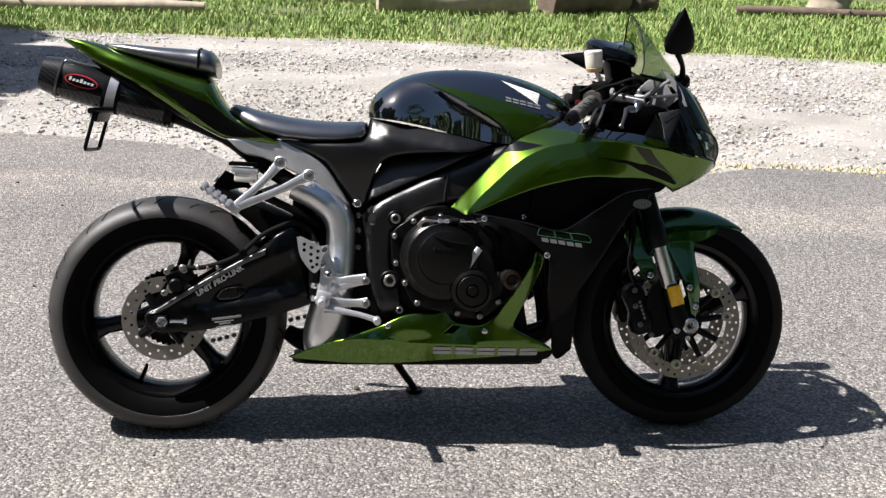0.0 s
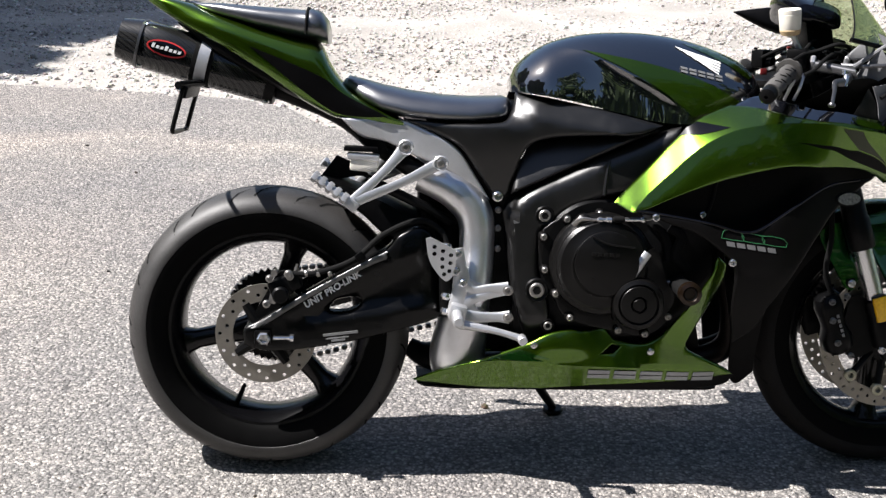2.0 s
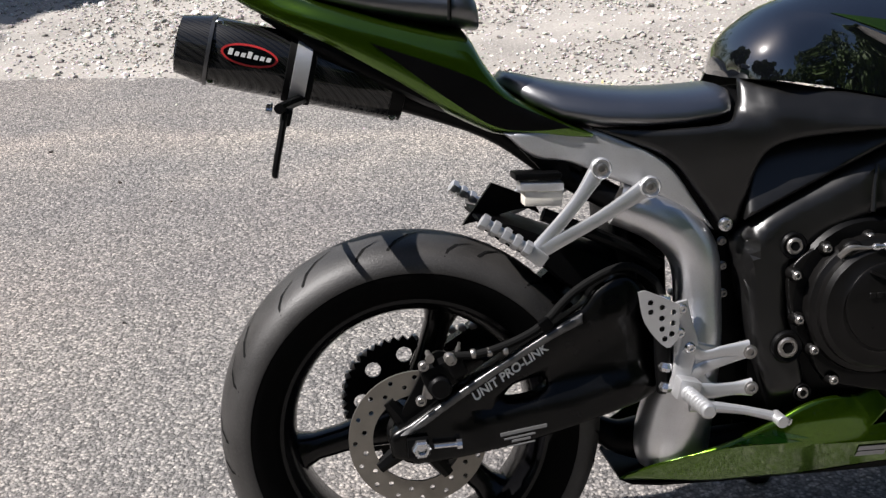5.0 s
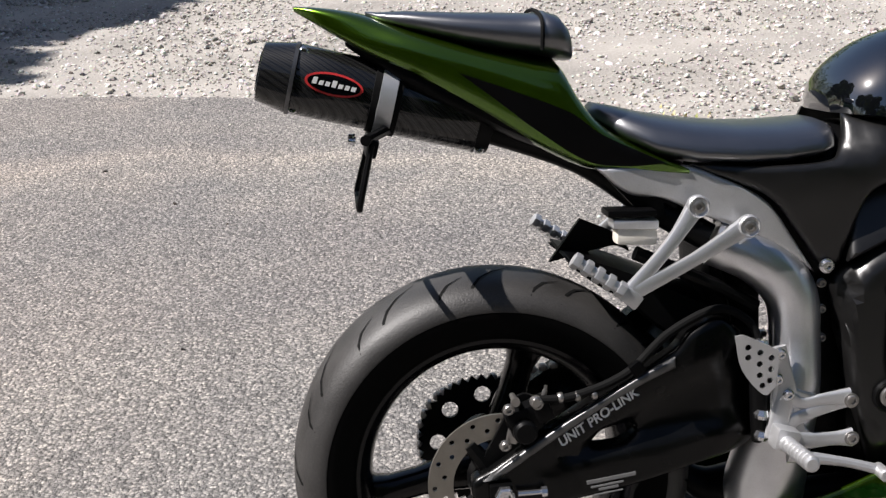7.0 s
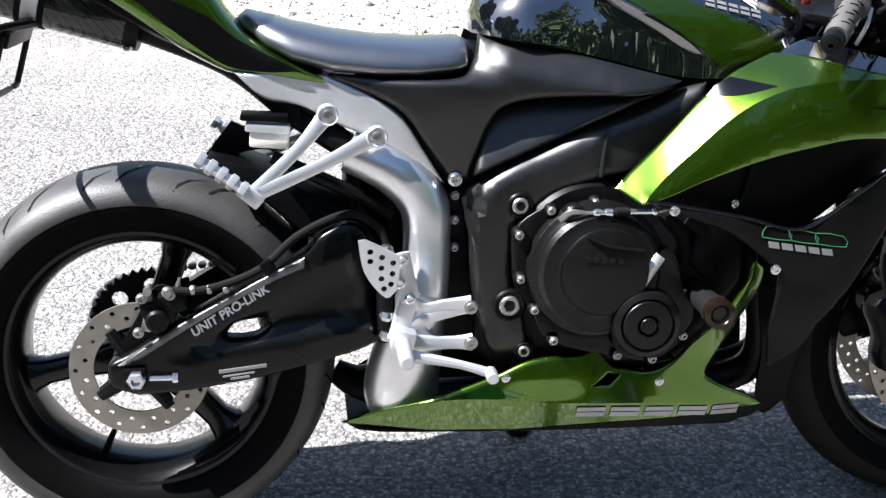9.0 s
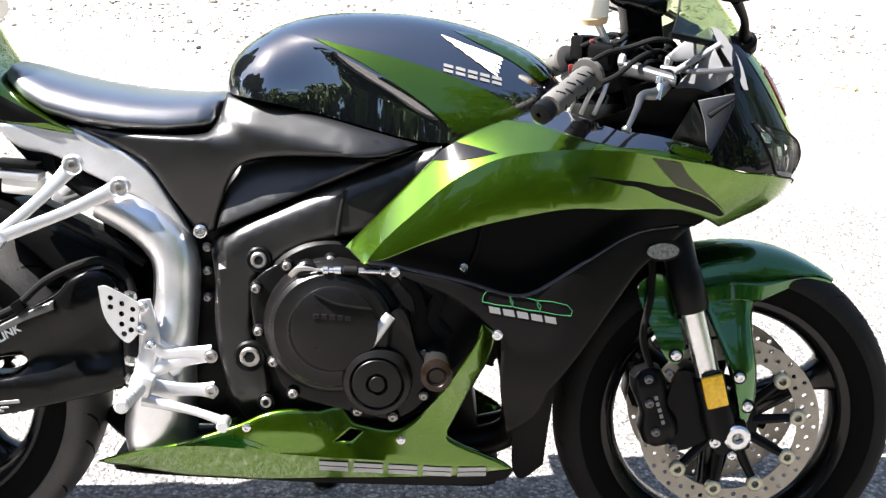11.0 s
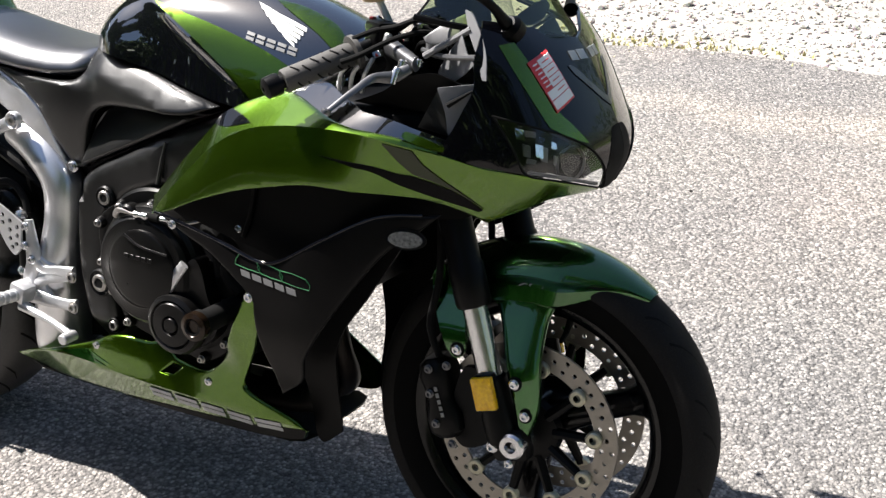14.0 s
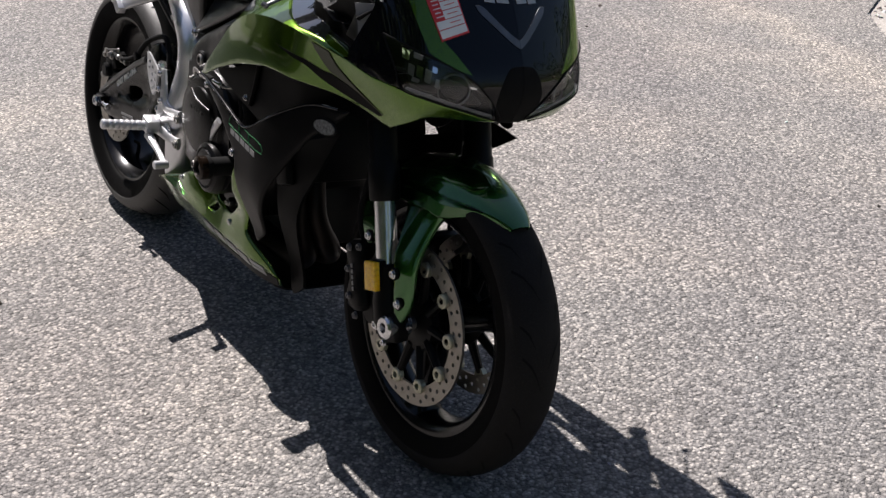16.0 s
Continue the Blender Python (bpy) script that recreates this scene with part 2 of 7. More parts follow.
DARKMETAL = material("black_coated_metal", (0.0024, 0.0024, 0.0026), 0.40, 0.0, vary=0.2, bump=0.08, fine=600, spec=0.12)
ENGINE = material("engine_cover_paint", (0.0045, 0.0042, 0.0041), 0.30, 0.1, vary=0.15, bump=0.12, fine=1200, tint=(0.006, 0.0055, 0.005), dust=0.25, spec=0.22)
RUBBER = material("tyre_rubber", (0.002, 0.002, 0.002), 0.7, vary=0.2, bump=0.15, fine=500, tint=(0.006, 0.0055, 0.005), dust=0.2, spec=0.05)
# scuffed tread tone; also the sunlit upper sidewall, painted paler than RUBBER
TREAD = material("worn_sunlit_tread_rubber", (0.027, 0.0255, 0.0245), 0.52, vary=0.4, scale=12, bump=0.3, fine=350, tint=(0.052, 0.048, 0.045), dust=0.5, spec=0.5)
GROOVE = material("groove_rubber", (0.004, 0.004, 0.004), 0.8, vary=0.1, bump=0, spec=0.12)
GRIP = material("grip_rubber", (0.05, 0.047, 0.044), 0.7, vary=0.2, bump=0.3, fine=700, tint=(0.12, 0.11, 0.1), dust=0.3)
VINYL = material("seat_vinyl", (0.008, 0.010, 0.017), 0.40, 0.0, 1.0, 0.30, vary=0.12, bump=0.2, fine=900, spec=0.5, coat_ior=2.1)
CARBON = carbon()
SCREEN = glass("pale_windscreen", (0.70, 0.75, 0.60), 0.02, 0.09)
LENS = glass("lamp_lens", (0.95, 0.96, 0.96), 0.02, 0.035)
AMBER = material("amber_reflector", (1.0, 0.50, 0.004), 0.25, 0.0, 0.3, vary=0.25, scale=160, fine=500, bump=0.9)
BRASS = material("brown_slider_end", (0.016, 0.009, 0.005), 0.25, 0.5, vary=0.2, bump=0.1)
WHITE = material("white_decal", (0.72, 0.72, 0.70), 0.4, vary=0.05, bump=0)
BELLYMARK = material("pale_silver_decal", (0.32, 0.33, 0.34), 0.35, 0.2, vary=0.06, bump=0)
GREY = material("silver_decal", (0.18, 0.18, 0.18), 0.4, 0.2, vary=0.06, bump=0)
RED = material("red_decal", (0.55, 0.03, 0.03), 0.4, vary=0.08, bump=0)
LIME = material("green_decal", (0.014, 0.10, 0.035), 0.4, vary=0.08, bump=0)
FLUID = material("cloudy_reservoir", (0.72, 0.68, 0.60), 0.4, vary=0.12, bump=0.05)
MIRROR = material("mirror_glass", (0.85, 0.86, 0.87), 0.02, 1.0, vary=0.0, bump=0)
WHITE_LENS = material("clear_signal_lens", (0.17, 0.17, 0.165), 0.2, 0.3, 0.6, vary=0.5, scale=190, fine=300, bump=0.6)
REDPLASTIC = material("red_switch", (0.12, 0.008, 0.008), 0.4, vary=0.1, bump=0)
WORN = material("worn_arm_edge", (0.11, 0.11, 0.11), 0.34, 0.7, vary=0.2, scale=40, fine=500, bump=0.05)
BROWNPIPE = material("heat_tinted_header", (0.011, 0.0085, 0.0075), 0.4, 0.6, vary=0.3, scale=20, bump=0.05, spec=0.2)
ASPHALT = asphalt()
GRAVEL = material("gravel_bed", (0.27, 0.25, 0.225), 0.9, vary=0.30, scale=1.6, fine=95, bump=1.0, tint=(0.44, 0.41, 0.37), dust=0.9)
SOIL = material("meadow_soil", (0.085, 0.10, 0.035), 0.95, vary=0.4, scale=1.5, fine=30, bump=0.6, tint=(0.16, 0.14, 0.07), dust=0.6)
STONES = island_tones("loose_stones", [(0.30, 0.28, 0.26), (0.48, 0.445, 0.41), (0.56, 0.525, 0.485), (0.66, 0.625, 0.585), (0.85, 0.82, 0.78)])
CRUMBS = island_tones("dry_crumbs", [(0.02, 0.017, 0.014), (0.05, 0.04, 0.03), (0.10, 0.07, 0.04)])
BLADES = island_tones("grass_blades", [(0.12, 0.21, 0.04), (0.19, 0.31, 0.07), (0.26, 0.38, 0.10), (0.38, 0.42, 0.16)], 0.6, 0)
STRAW = island_tones("dry_grass", [(0.34, 0.32, 0.12), (0.44, 0.40, 0.18), (0.26, 0.30, 0.09), (0.52, 0.46, 0.26)], 0.7, 0)
LEAF = island_tones("tree_leaves", [(0.03, 0.06, 0.012), (0.05, 0.09, 0.018), (0.075, 0.12, 0.025)], 0.6, 0)
BARK = material("bark", (0.12, 0.085, 0.06), 0.9, vary=0.4, scale=9, fine=50, bump=1.0, tint=(0.22, 0.18, 0.14), dust=0.5)
PALEWOOD = material("weathered_wood", (0.36, 0.30, 0.23), 0.85, vary=0.3, scale=8, fine=70, bump=0.6, tint=(0.5, 0.46, 0.4), dust=0.5)


# ---- mesh helpers ----
from mathutils.geometry import delaunay_2d_cdt


def part(name, bm, mat, parent=None, label="", sharp=35):
    """Links a bmesh as one mesh object under its thing or part."""
    bmesh.ops.recalc_face_normals(bm, faces=bm.faces)
    me = bpy.data.meshes.new(name)
    for f in bm.faces:
        f.smooth = True
    bm.to_mesh(me)
    bm.free()
    me.set_sharp_from_angle(angle=radians(sharp))
    me.materials.append(mat)
    ob = new(name, me)
    ob.parent = parent
    if label:
        ob["label"] = label
    return ob


def lerp_table(table, x):
    """Smooth reading of a short table of (x, value)."""
    if x <= table[0][0]:
        return table[0][1]
    for i in range(len(table) - 1):
        (x0, a), (x1, b) = table[i], table[i + 1]
        if x <= x1:
            t = (x - x0) / (x1 - x0)
            pa, pb = table[max(0, i - 1)], table[min(len(table) - 1, i + 2)]
            ma = (b - pa[1]) / (x1 - pa[0]) * (x1 - x0)
            mb = (pb[1] - a) / (pb[0] - x0) * (x1 - x0)
            t2, t3 = t * t, t * t * t
            return (2 * t3 - 3 * t2 + 1) * a + (t3 - 2 * t2 + t) * ma + (-2 * t3 + 3 * t2) * b + (t3 - t2) * mb
    return table[-1][1]


def step(a, b, x):
    t = min(1, max(0, (x - a) / (b - a)))
    return t * t * (3 - 2 * t)


def spline(points, per=6, closed=False):
    """A smooth line through points of any dimension. A point with a trailing '!' string is a corner."""
    pts = [(Vector([c for c in p if not isinstance(c, str)]), any(isinstance(c, str) for c in p)) for p in points]
    n, out = len(pts), []
    for i in range(n if closed else n - 1):
        p1, c1 = pts[i]
        p2, c2 = pts[(i + 1) % n]
        p0 = pts[i - 1][0] if (closed or i) else p1
        p3 = pts[(i + 2) % n][0] if (closed or i + 2 < n) else p2
        m1 = (p2 - p1) if c1 else (p2 - p0) * 0.5
        m2 = (p2 - p1) if c2 else (p3 - p1) * 0.5
        lim = (p2 - p1).length * 1.2
        m1, m2 = (m * min(1, lim / max(m.length, 1e-9)) for m in (m1, m2))
        for k in range(per):
            t = k / per
            t2, t3 = t * t, t * t * t
            out.append((2 * t3 - 3 * t2 + 1) * p1 + (t3 - 2 * t2 + t) * m1 + (-2 * t3 + 3 * t2) * p2 + (t3 - t2) * m2)
    if not closed:
        out.append(pts[-1][0].copy())
    return out


def inside(p, poly):
    hit, j = False, len(poly) - 1
    for i in range(len(poly)):
        a, b = poly[i], poly[j]
        if (a[1] > p[1]) != (b[1] > p[1]) and p[0] < (b[0] - a[0]) * (p[1] - a[1]) / (b[1] - a[1]) + a[0]:
            hit = not hit
        j = i
    return hit


def sheet(outline, surface, thick=0.003, res=0.015, holes=(), lift=0.0, bm=None, lines=(), soft=0.0):
    """A panel: the flat outline (u, v), with holes, laid on surface(u, v, lift) -> point, with an inner face thick behind it. soft: radius of its rounded edge."""
    bm = bm or bmesh.new()
    loops = [outline, *holes]
    verts, edges = [], []
    for lp in loops:
        k = len(verts)
        verts += [Vector((p[0], p[1])) for p in lp]
        edges += [(k + i, k + (i + 1) % len(lp)) for i in range(len(lp))]
    for ln in lines:
        k = len(verts)
        verts += [Vector((p[0], p[1])) for p in ln]
        edges += [(k + i, k + i + 1) for i in range(len(ln) - 1)]
    loops += list(lines)
    fixed = len(verts)
    us, vs = [p[0] for p in outline], [p[1] for p in outline]
    for a in np.arange(min(us) + res / 2, max(us), res):
        for b in np.arange(min(vs) + res / 2, max(vs), res):
            if inside((a, b), outline) and not any(inside((a, b), h) for h in holes):
                if min((p[0] - a) ** 2 + (p[1] - b) ** 2 for lp in loops for p in lp) > (res * 0.45) ** 2:
                    verts.append(Vector((a, b)))
    rim = [outline, *holes]

    def depth(c):
        best = 1e9
        for lp in rim:
            for i in range(len(lp)):
                ax, ay, bx, by = lp[i - 1][0], lp[i - 1][1], lp[i][0], lp[i][1]
                dx, dy = bx - ax, by - ay
                t = min(1.0, max(0.0, ((c[0] - ax) * dx + (c[1] - ay) * dy) / max(dx * dx + dy * dy, 1e-12)))
                best = min(best, (ax + t * dx - c[0]) ** 2 + (ay + t * dy - c[1]) ** 2)
        return math.sqrt(best)

    if soft:
        verts = [v for i, v in enumerate(verts) if i < fixed or depth(v) > soft * 1.25]
        for lp in rim:
            for q in (0.12, 0.34, 0.66, 1.05):
                before = None
                for i in range(len(lp) + 1):
                    o, a, b = lp[i % len(lp)], Vector(lp[i % len(lp) - 1][:2]), Vector(lp[(i + 1) % len(lp)][:2])
                    n = Vector((a.y - b.y, b.x - a.x))
                    here = None
                    for s in (-1, 1) if n.length > 1e-6 else ():
                        c = Vector(o[:2]) + n.normalized() * s * soft * q
                        if inside(c, outline) and not any(inside(c, h) for h in holes) and depth(c) > soft * q * 0.9:
                            here = len(verts)
                            verts.append(c)
                            if before is not None:
                                edges.append((before, here))
                            break
                    before = here
    vo, eo, fo, *_ = delaunay_2d_cdt(verts, edges, [], 1, 1e-6)
    if holes:
        fo = [f for f in fo if not any(inside(sum((vo[i] for i in f), Vector((0, 0))) / len(f), h) for h in holes)]
    def fall(p):
        if not soft:
            return 0.0
        f = 1 - min(1.0, depth(p) / soft)
        return soft * 0.8 * (1 - math.sqrt(max(0.0, 1 - f * f)))

    top = [bm.verts.new(surface(p[0], p[1], lift - fall(p))) for p in vo]
    low = [bm.verts.new(surface(p[0], p[1], lift - max(thick, soft + 0.001))) for p in vo] if thick else None
    count = {}
    for f in fo:
        if len(set(f)) < 3:
            continue
        bm.faces.new([top[i] for i in f])
        if thick:
            bm.faces.new([low[i] for i in reversed(f)])
        for i in range(len(f)):
            e = (f[i], f[(i + 1) % len(f)])
            count[e] = 1
    if thick:
        for a, b in count:
            if (b, a) not in count:
                bm.faces.new((top[b], top[a], low[a], low[b]))
    return bm


def loft(rings, bm=None, cap=True):
    bm = bm or bmesh.new()
    rows = [[bm.verts.new(p) for p in r] for r in rings]
    for a, b in zip(rows, rows[1:]):
        for i in range(len(a)):
            j = (i + 1) % len(a)
            bm.faces.new((a[i], a[j], b[j], b[i]))
    if cap:
        bm.faces.new(rows[0][::-1])
        bm.faces.new(rows[-1])
    return bm


def oval(c, ax, ay, n=2.0, count=24, start=0.0):
    """A closed ring round c, spanned by two vectors, with superellipse power n."""
    out = []
    for i in range(count):
        a = start + 2 * math.pi * i / count
        ca, sa = math.cos(a), math.sin(a)
        out.append(Vector(c) + Vector(ax) * math.copysign(abs(ca) ** (2 / n), ca) + Vector(ay) * math.copysign(abs(sa) ** (2 / n), sa))
    return out


def tube(points, radius, sides=12, per=6, bm=None, flat=1.0, power=2.0, side=(0, 1, 0)):
    """A round or flattened bar along a smooth line. radius: one number or one a point."""
    rs = list(radius) if isinstance(radius, (list, tuple)) else [radius] * len(points)
    line = spline([(*p, r) for p, r in zip(points, rs)], per)
    rings = []
    for i, q in enumerate(line):
        p = Vector(q[:3])
        d = Vector(line[min(i + 1, len(line) - 1)][:3]) - Vector(line[max(i - 1, 0)][:3])
        d.normalize()
        s = Vector(side)
        s = s - d * s.dot(d)
        if s.length < 1e-3:
            s = Vector((1, 0, 0)) - d * d.x
        s.normalize()
        rings.append(oval(p, s * q[3] * flat, d.cross(s) * q[3], power, sides))
    return loft(rings, bm)


def lathe(profile, origin=(0, 0, 0), axis=(0, -1, 0), segs=40, bm=None, closed=False, start=0.0, cap=True):
    """Turns (radius, height along the axis) pairs round an axis."""
    bm = bm or bmesh.new()
    o, d = Vector(origin), Vector(axis).normalized()
    s = Vector((1, 0, 0)) if abs(d.x) < 0.9 else Vector((0, 0, 1))
    s = (s - d * s.dot(d)).normalized()
    t = d.cross(s)
    rows = []
    for r, h in profile:
        rows.append([bm.verts.new(o + d * h + (s * math.cos(start + 2 * math.pi * i / segs) + t * math.sin(start + 2 * math.pi * i / segs)) * max(r, 1e-4)) for i in range(segs)])
    pairs = list(zip(rows, rows[1:])) + ([(rows[-1], rows[0])] if closed else [])
    for a, b in pairs:
        for i in range(segs):
            j = (i + 1) % segs
            bm.faces.new((a[i], a[j], b[j], b[i]))
    if cap and not closed:
        bm.faces.new(rows[0][::-1])
        bm.faces.new(rows[-1])
    return bm


def block(c, size, bevel=0.004, turn=(0, 0, 0), bm=None, segs=2):
    """A box with rounded edges."""
    own = bmesh.new()
    bmesh.ops.create_cube(own, size=1.0)
    bmesh.ops.scale(own, vec=size, verts=own.verts)
    bmesh.ops.bevel(own, geom=own.edges[:], offset=bevel, segments=segs, affect="EDGES", profile=0.6)
    bmesh.ops.transform(own, matrix=pose(*c, *turn), verts=own.verts)
    if bm is None:
        return own
    me = bpy.data.meshes.new("joint")
    own.to_mesh(me)
    own.free()
    bm.from_mesh(me)
    bpy.data.meshes.remove(me)
    return bm


def circle(x, z, r, n=20, start=0.0):
    return [Vector((x + r * math.cos(start + 2 * math.pi * i / n), z + r * math.sin(start + 2 * math.pi * i / n))) for i in range(n)]


def flat_at(y, sign=-1):
    """A surface for plates that stand upright along the machine at a fixed distance from its middle."""
    return lambda u, v, lift=0.0: Vector((u, sign * (y + lift), v))


def on(width, sign=-1):
    return lambda u, v, lift=0.0: Vector((u, sign * (width(u, v) + lift), v))


def bolt(parent, x, y, z, r=0.008, h=0.006, mat=None, name="bolt", axis=(0, -1, 0)):
    prof = [(r * 1.25, 0), (r * 1.25, h * 0.3), (r, h * 0.4), (r, h * 0.85), (r * 0.85, h), (r * 0.5, h), (r * 0.45, h * 0.5)]
    return part(name, lathe(prof, (x, y, z), axis, 14), mat or CHROME, parent)


# ---- ground ----
def thing(name, label, category, group="", kind=""):
    return tagged(new(name), label, category, group, kind)


def edge_of_road(x):
    ledge = lerp_table([(-3.0, 6.88), (-1.9, 6.84), (-1.55, 6.70), (-1.25, 6.34), (-0.8, 6.14), (-0.4, 6.27), (0.0, 6.33), (0.9, 6.40), (1.15, 6.60), (1.4, 6.88), (3.0, 6.93)], x)
    return ledge + 0.12 * noise.noise((x * 0.35, 3.1, 0)) * min(1, max(0, abs(x) - 3)) + 0.04 * noise.noise((x * 1.7, 8.2, 0)) + 0.025 * noise.noise((x * 6.0, 1.2, 0))


def edge_of_grass(x):
    return 11.5 + 0.3 * noise.noise((x * 0.5, 7.7, 0)) + 0.12 * noise.noise((x * 2.1, 2.2, 0))


def strip(name, near, far, z, mat, xs, rows=2, relief=0.0, z_far=None):
    bm = bmesh.new()
    grid = []
    for x in xs:
        line = []
        for k in range(rows):
            f = k / (rows - 1)
            y = near(x) + (far(x) - near(x)) * f
            h = z + relief * noise.noise((x * 1.3, y * 1.3, 0.5)) * min(1, 6 * f, 6 * (1 - f) + 0.3)
            line.append(bm.verts.new((x, y, h)))
        grid.append(line)
    for a, b in zip(grid, grid[1:]):
        for k in range(rows - 1):
            bm.faces.new((a[k], b[k], b[k + 1], a[k + 1]))
    return part(name, bm, mat)


wide = [-60, -30, -16] + [i * 0.25 for i in range(-48, 49)] + [16, 30, 60]
bm = bmesh.new()
bmesh.ops.create_grid(bm, x_segments=8, y_segments=8, size=900)
tagged(part("ground", bm, SOIL), "meadow soil with short green grass around the drive", "ground", kind="structure").location.z = -0.06
# asphalt is carried on unseen to y = -7 as pale ground to mirror
tagged(strip("road", lambda x: -7.0 + 0.2 * noise.noise((x * 0.4, 5.5, 0)), edge_of_road, 0.0, ASPHALT, wide), "old grey asphalt drive with pale worn stones", "road", kind="structure")
tagged(strip("gravel_verge", lambda x: edge_of_road(x) - 0.15, lambda x: edge_of_grass(x) + 0.4, -0.012, GRAVEL, wide, 24, 0.02),
       "strip of loose pale gravel and dirt beside the asphalt", "gravel", kind="structure")


def scatter_stones(name, count, place, size, seed, label, mat=STONES):
    """Loose stones, each a squashed lump of its own shape."""
    rnd = random.Random(seed)
    base = bmesh.new()
    bmesh.ops.create_icosphere(base, subdivisions=1, radius=1)
    bv, bf = [v.co.copy() for v in base.verts], [[v.index for v in f.verts] for f in base.faces]
    base.free()
    verts, faces = [], []
    for i in range(count):
        x, y, z = place(rnd)
        s = size[0] + (size[1] - size[0]) * rnd.random() ** 2.4
        turn = Euler((rnd.random() * 0.6, rnd.random() * 0.6, rnd.random() * 6.3)).to_matrix()
        k = len(verts)
        sx, sy, sz = s * rnd.uniform(0.7, 1.3), s * rnd.uniform(0.7, 1.2), s * rnd.uniform(0.35, 0.75)
        for v in bv:
            j = rnd.uniform(0.78, 1.15)
            p = turn @ Vector((v.x * sx * j, v.y * sy * j, v.z * sz * j))
            verts.append((x + p.x, y + p.y, z + p.z + sz * 0.3))
        faces += [[k + a for a in f] for f in bf]
    me = bpy.data.meshes.new(name)
    me.from_pydata(verts, [], faces)
    me.materials.append(mat)
    return tagged(new(name, me), label, "stones", kind="stuff")


def on_verge(rnd):
    x = rnd.uniform(-6.5, 7.5)
    a, b = edge_of_road(x), edge_of_grass(x)
    return x, a - 0.05 + (b - a + 0.15) * rnd.random() ** 1.1, -0.012


def on_road(rnd):
    return rnd.uniform(-4, 4), rnd.uniform(1.5, 7.2), 0.0


scatter_stones("gravel_stones", 76000, on_verge, (0.003, 0.013), 3, "loose pale grey and tan gravel stones on the verge")
scatter_stones("gravel_cobbles", 7000, on_verge, (0.010, 0.028), 4, "larger broken stones lying in the gravel")
scatter_stones("road_grit", 260, on_road, (0.002, 0.007), 5, "few small loose stones lying on the asphalt")
scatter_stones("leaf_crumbs", 90, on_road, (0.003, 0.011), 8, "dark crumbs of dry leaf scattered on the asphalt", CRUMBS)


def grass(name, count, place, height, mat, seed, label):
    """Single bent blades, each a narrow tapering strip."""
    rnd = random.Random(seed)
    verts, faces = [], []
    for i in range(count):
        x, y, z = place(rnd)
        h, a, w = height * rnd.uniform(0.45, 1.25), rnd.random() * 6.3, rnd.uniform(0.004, 0.008)
        lean = rnd.uniform(0.15, 0.75) * h
        ca, sa = math.cos(a), math.sin(a)
        k = len(verts)
        verts += [(x - sa * w, y + ca * w, z), (x + sa * w, y - ca * w, z),
                  (x + ca * lean * 0.35 - sa * w * 0.8, y + sa * lean * 0.35 + ca * w * 0.8, z + h * 0.6), (x + ca * lean * 0.35 + sa * w * 0.8, y + sa * lean * 0.35 - ca * w * 0.8, z + h * 0.6),
                  (x + ca * lean, y + sa * lean, z + h)]
        faces += [(k, k + 1, k + 3, k + 2), (k + 2, k + 3, k + 4)]
    me = bpy.data.meshes.new(name)
    me.from_pydata(verts, [], faces)
    me.materials.append(mat)
    return tagged(new(name, me), label, "grass", kind="stuff")


def on_meadow(rnd):
    while True:
        x, d = rnd.uniform(-9, 10), rnd.random()
        y = edge_of_grass(x) + 0.15 + 7.5 * d ** 1.3
        if noise.noise((x * 0.9, y * 0.9, 4)) > rnd.uniform(-0.9, 0.2):
            return x, y, -0.06


def on_rim(rnd):
    x = rnd.uniform(-9, 10)
    return x, edge_of_grass(x) + rnd.gauss(0.28, 0.42), -0.06


def on_seam(rnd):
    while True:
        x = rnd.uniform(-1.6, 3)
        if noise.noise((x * 0.8, 0.3, 9)) > rnd.uniform(-0.1, 0.6):
            return x, edge_of_road(x) + rnd.gauss(0.06, 0.07), -0.02


grass("meadow_grass", 110000, on_meadow, 0.075, BLADES, 11, "sunlit green meadow grass behind the gravel")
grass("verge_grass", 34000, on_rim, 0.05, STRAW, 12, "dry yellow-green grass along the gravel edge")
grass("seam_weeds", 900, on_seam, 0.026, STRAW, 13, "sparse yellow weeds in the seam of the asphalt")


def log(name, a, b, r, mat, label, seed, category="log"):
    """A felled trunk with a wavering outline, sawn ends and stubs of branches."""
    rnd = random.Random(seed)
    a, b = Vector(a), Vector(b)
    d = (b - a).normalized()
    up = Vector((0, 0, 1)) if abs(d.z) < 0.9 else Vector((1, 0, 0))
    s = d.cross(up).normalized()
    up = s.cross(d)
    rings = []
    n = 14
    for i in range(n + 1):
        f = i / n
        rad = r * (1 - 0.18 * f) * (0.93 if i in (0, n) else 1)
        c = a.lerp(b, f) + (up * noise.noise((f * 3, seed, 0)) + s * noise.noise((f * 3, seed, 5))) * r * 0.25
        ring = []
        for k in range(18):
            t = 2 * math.pi * k / 18
            q = rad * (1 + 0.16 * noise.noise((math.cos(t) * 1.5, math.sin(t) * 1.5, f * 7 + seed)))
            ring.append(c + s * math.cos(t) * q + up * math.sin(t) * q)
        rings.append(ring)
    bm = loft(rings)
    for k in range(2):
        f, t = rnd.uniform(0.2, 0.8), rnd.uniform(0.3, 2.6)
        c = a.lerp(b, f)
        o = s * math.cos(t) + up * math.sin(t)
        tube([c + o * r * 0.5, c + o * r * 1.35], [r * 0.22, r * 0.16], 8, 2, bm)
    return tagged(part(name, bm, mat), label, category, group="logs on the grass")


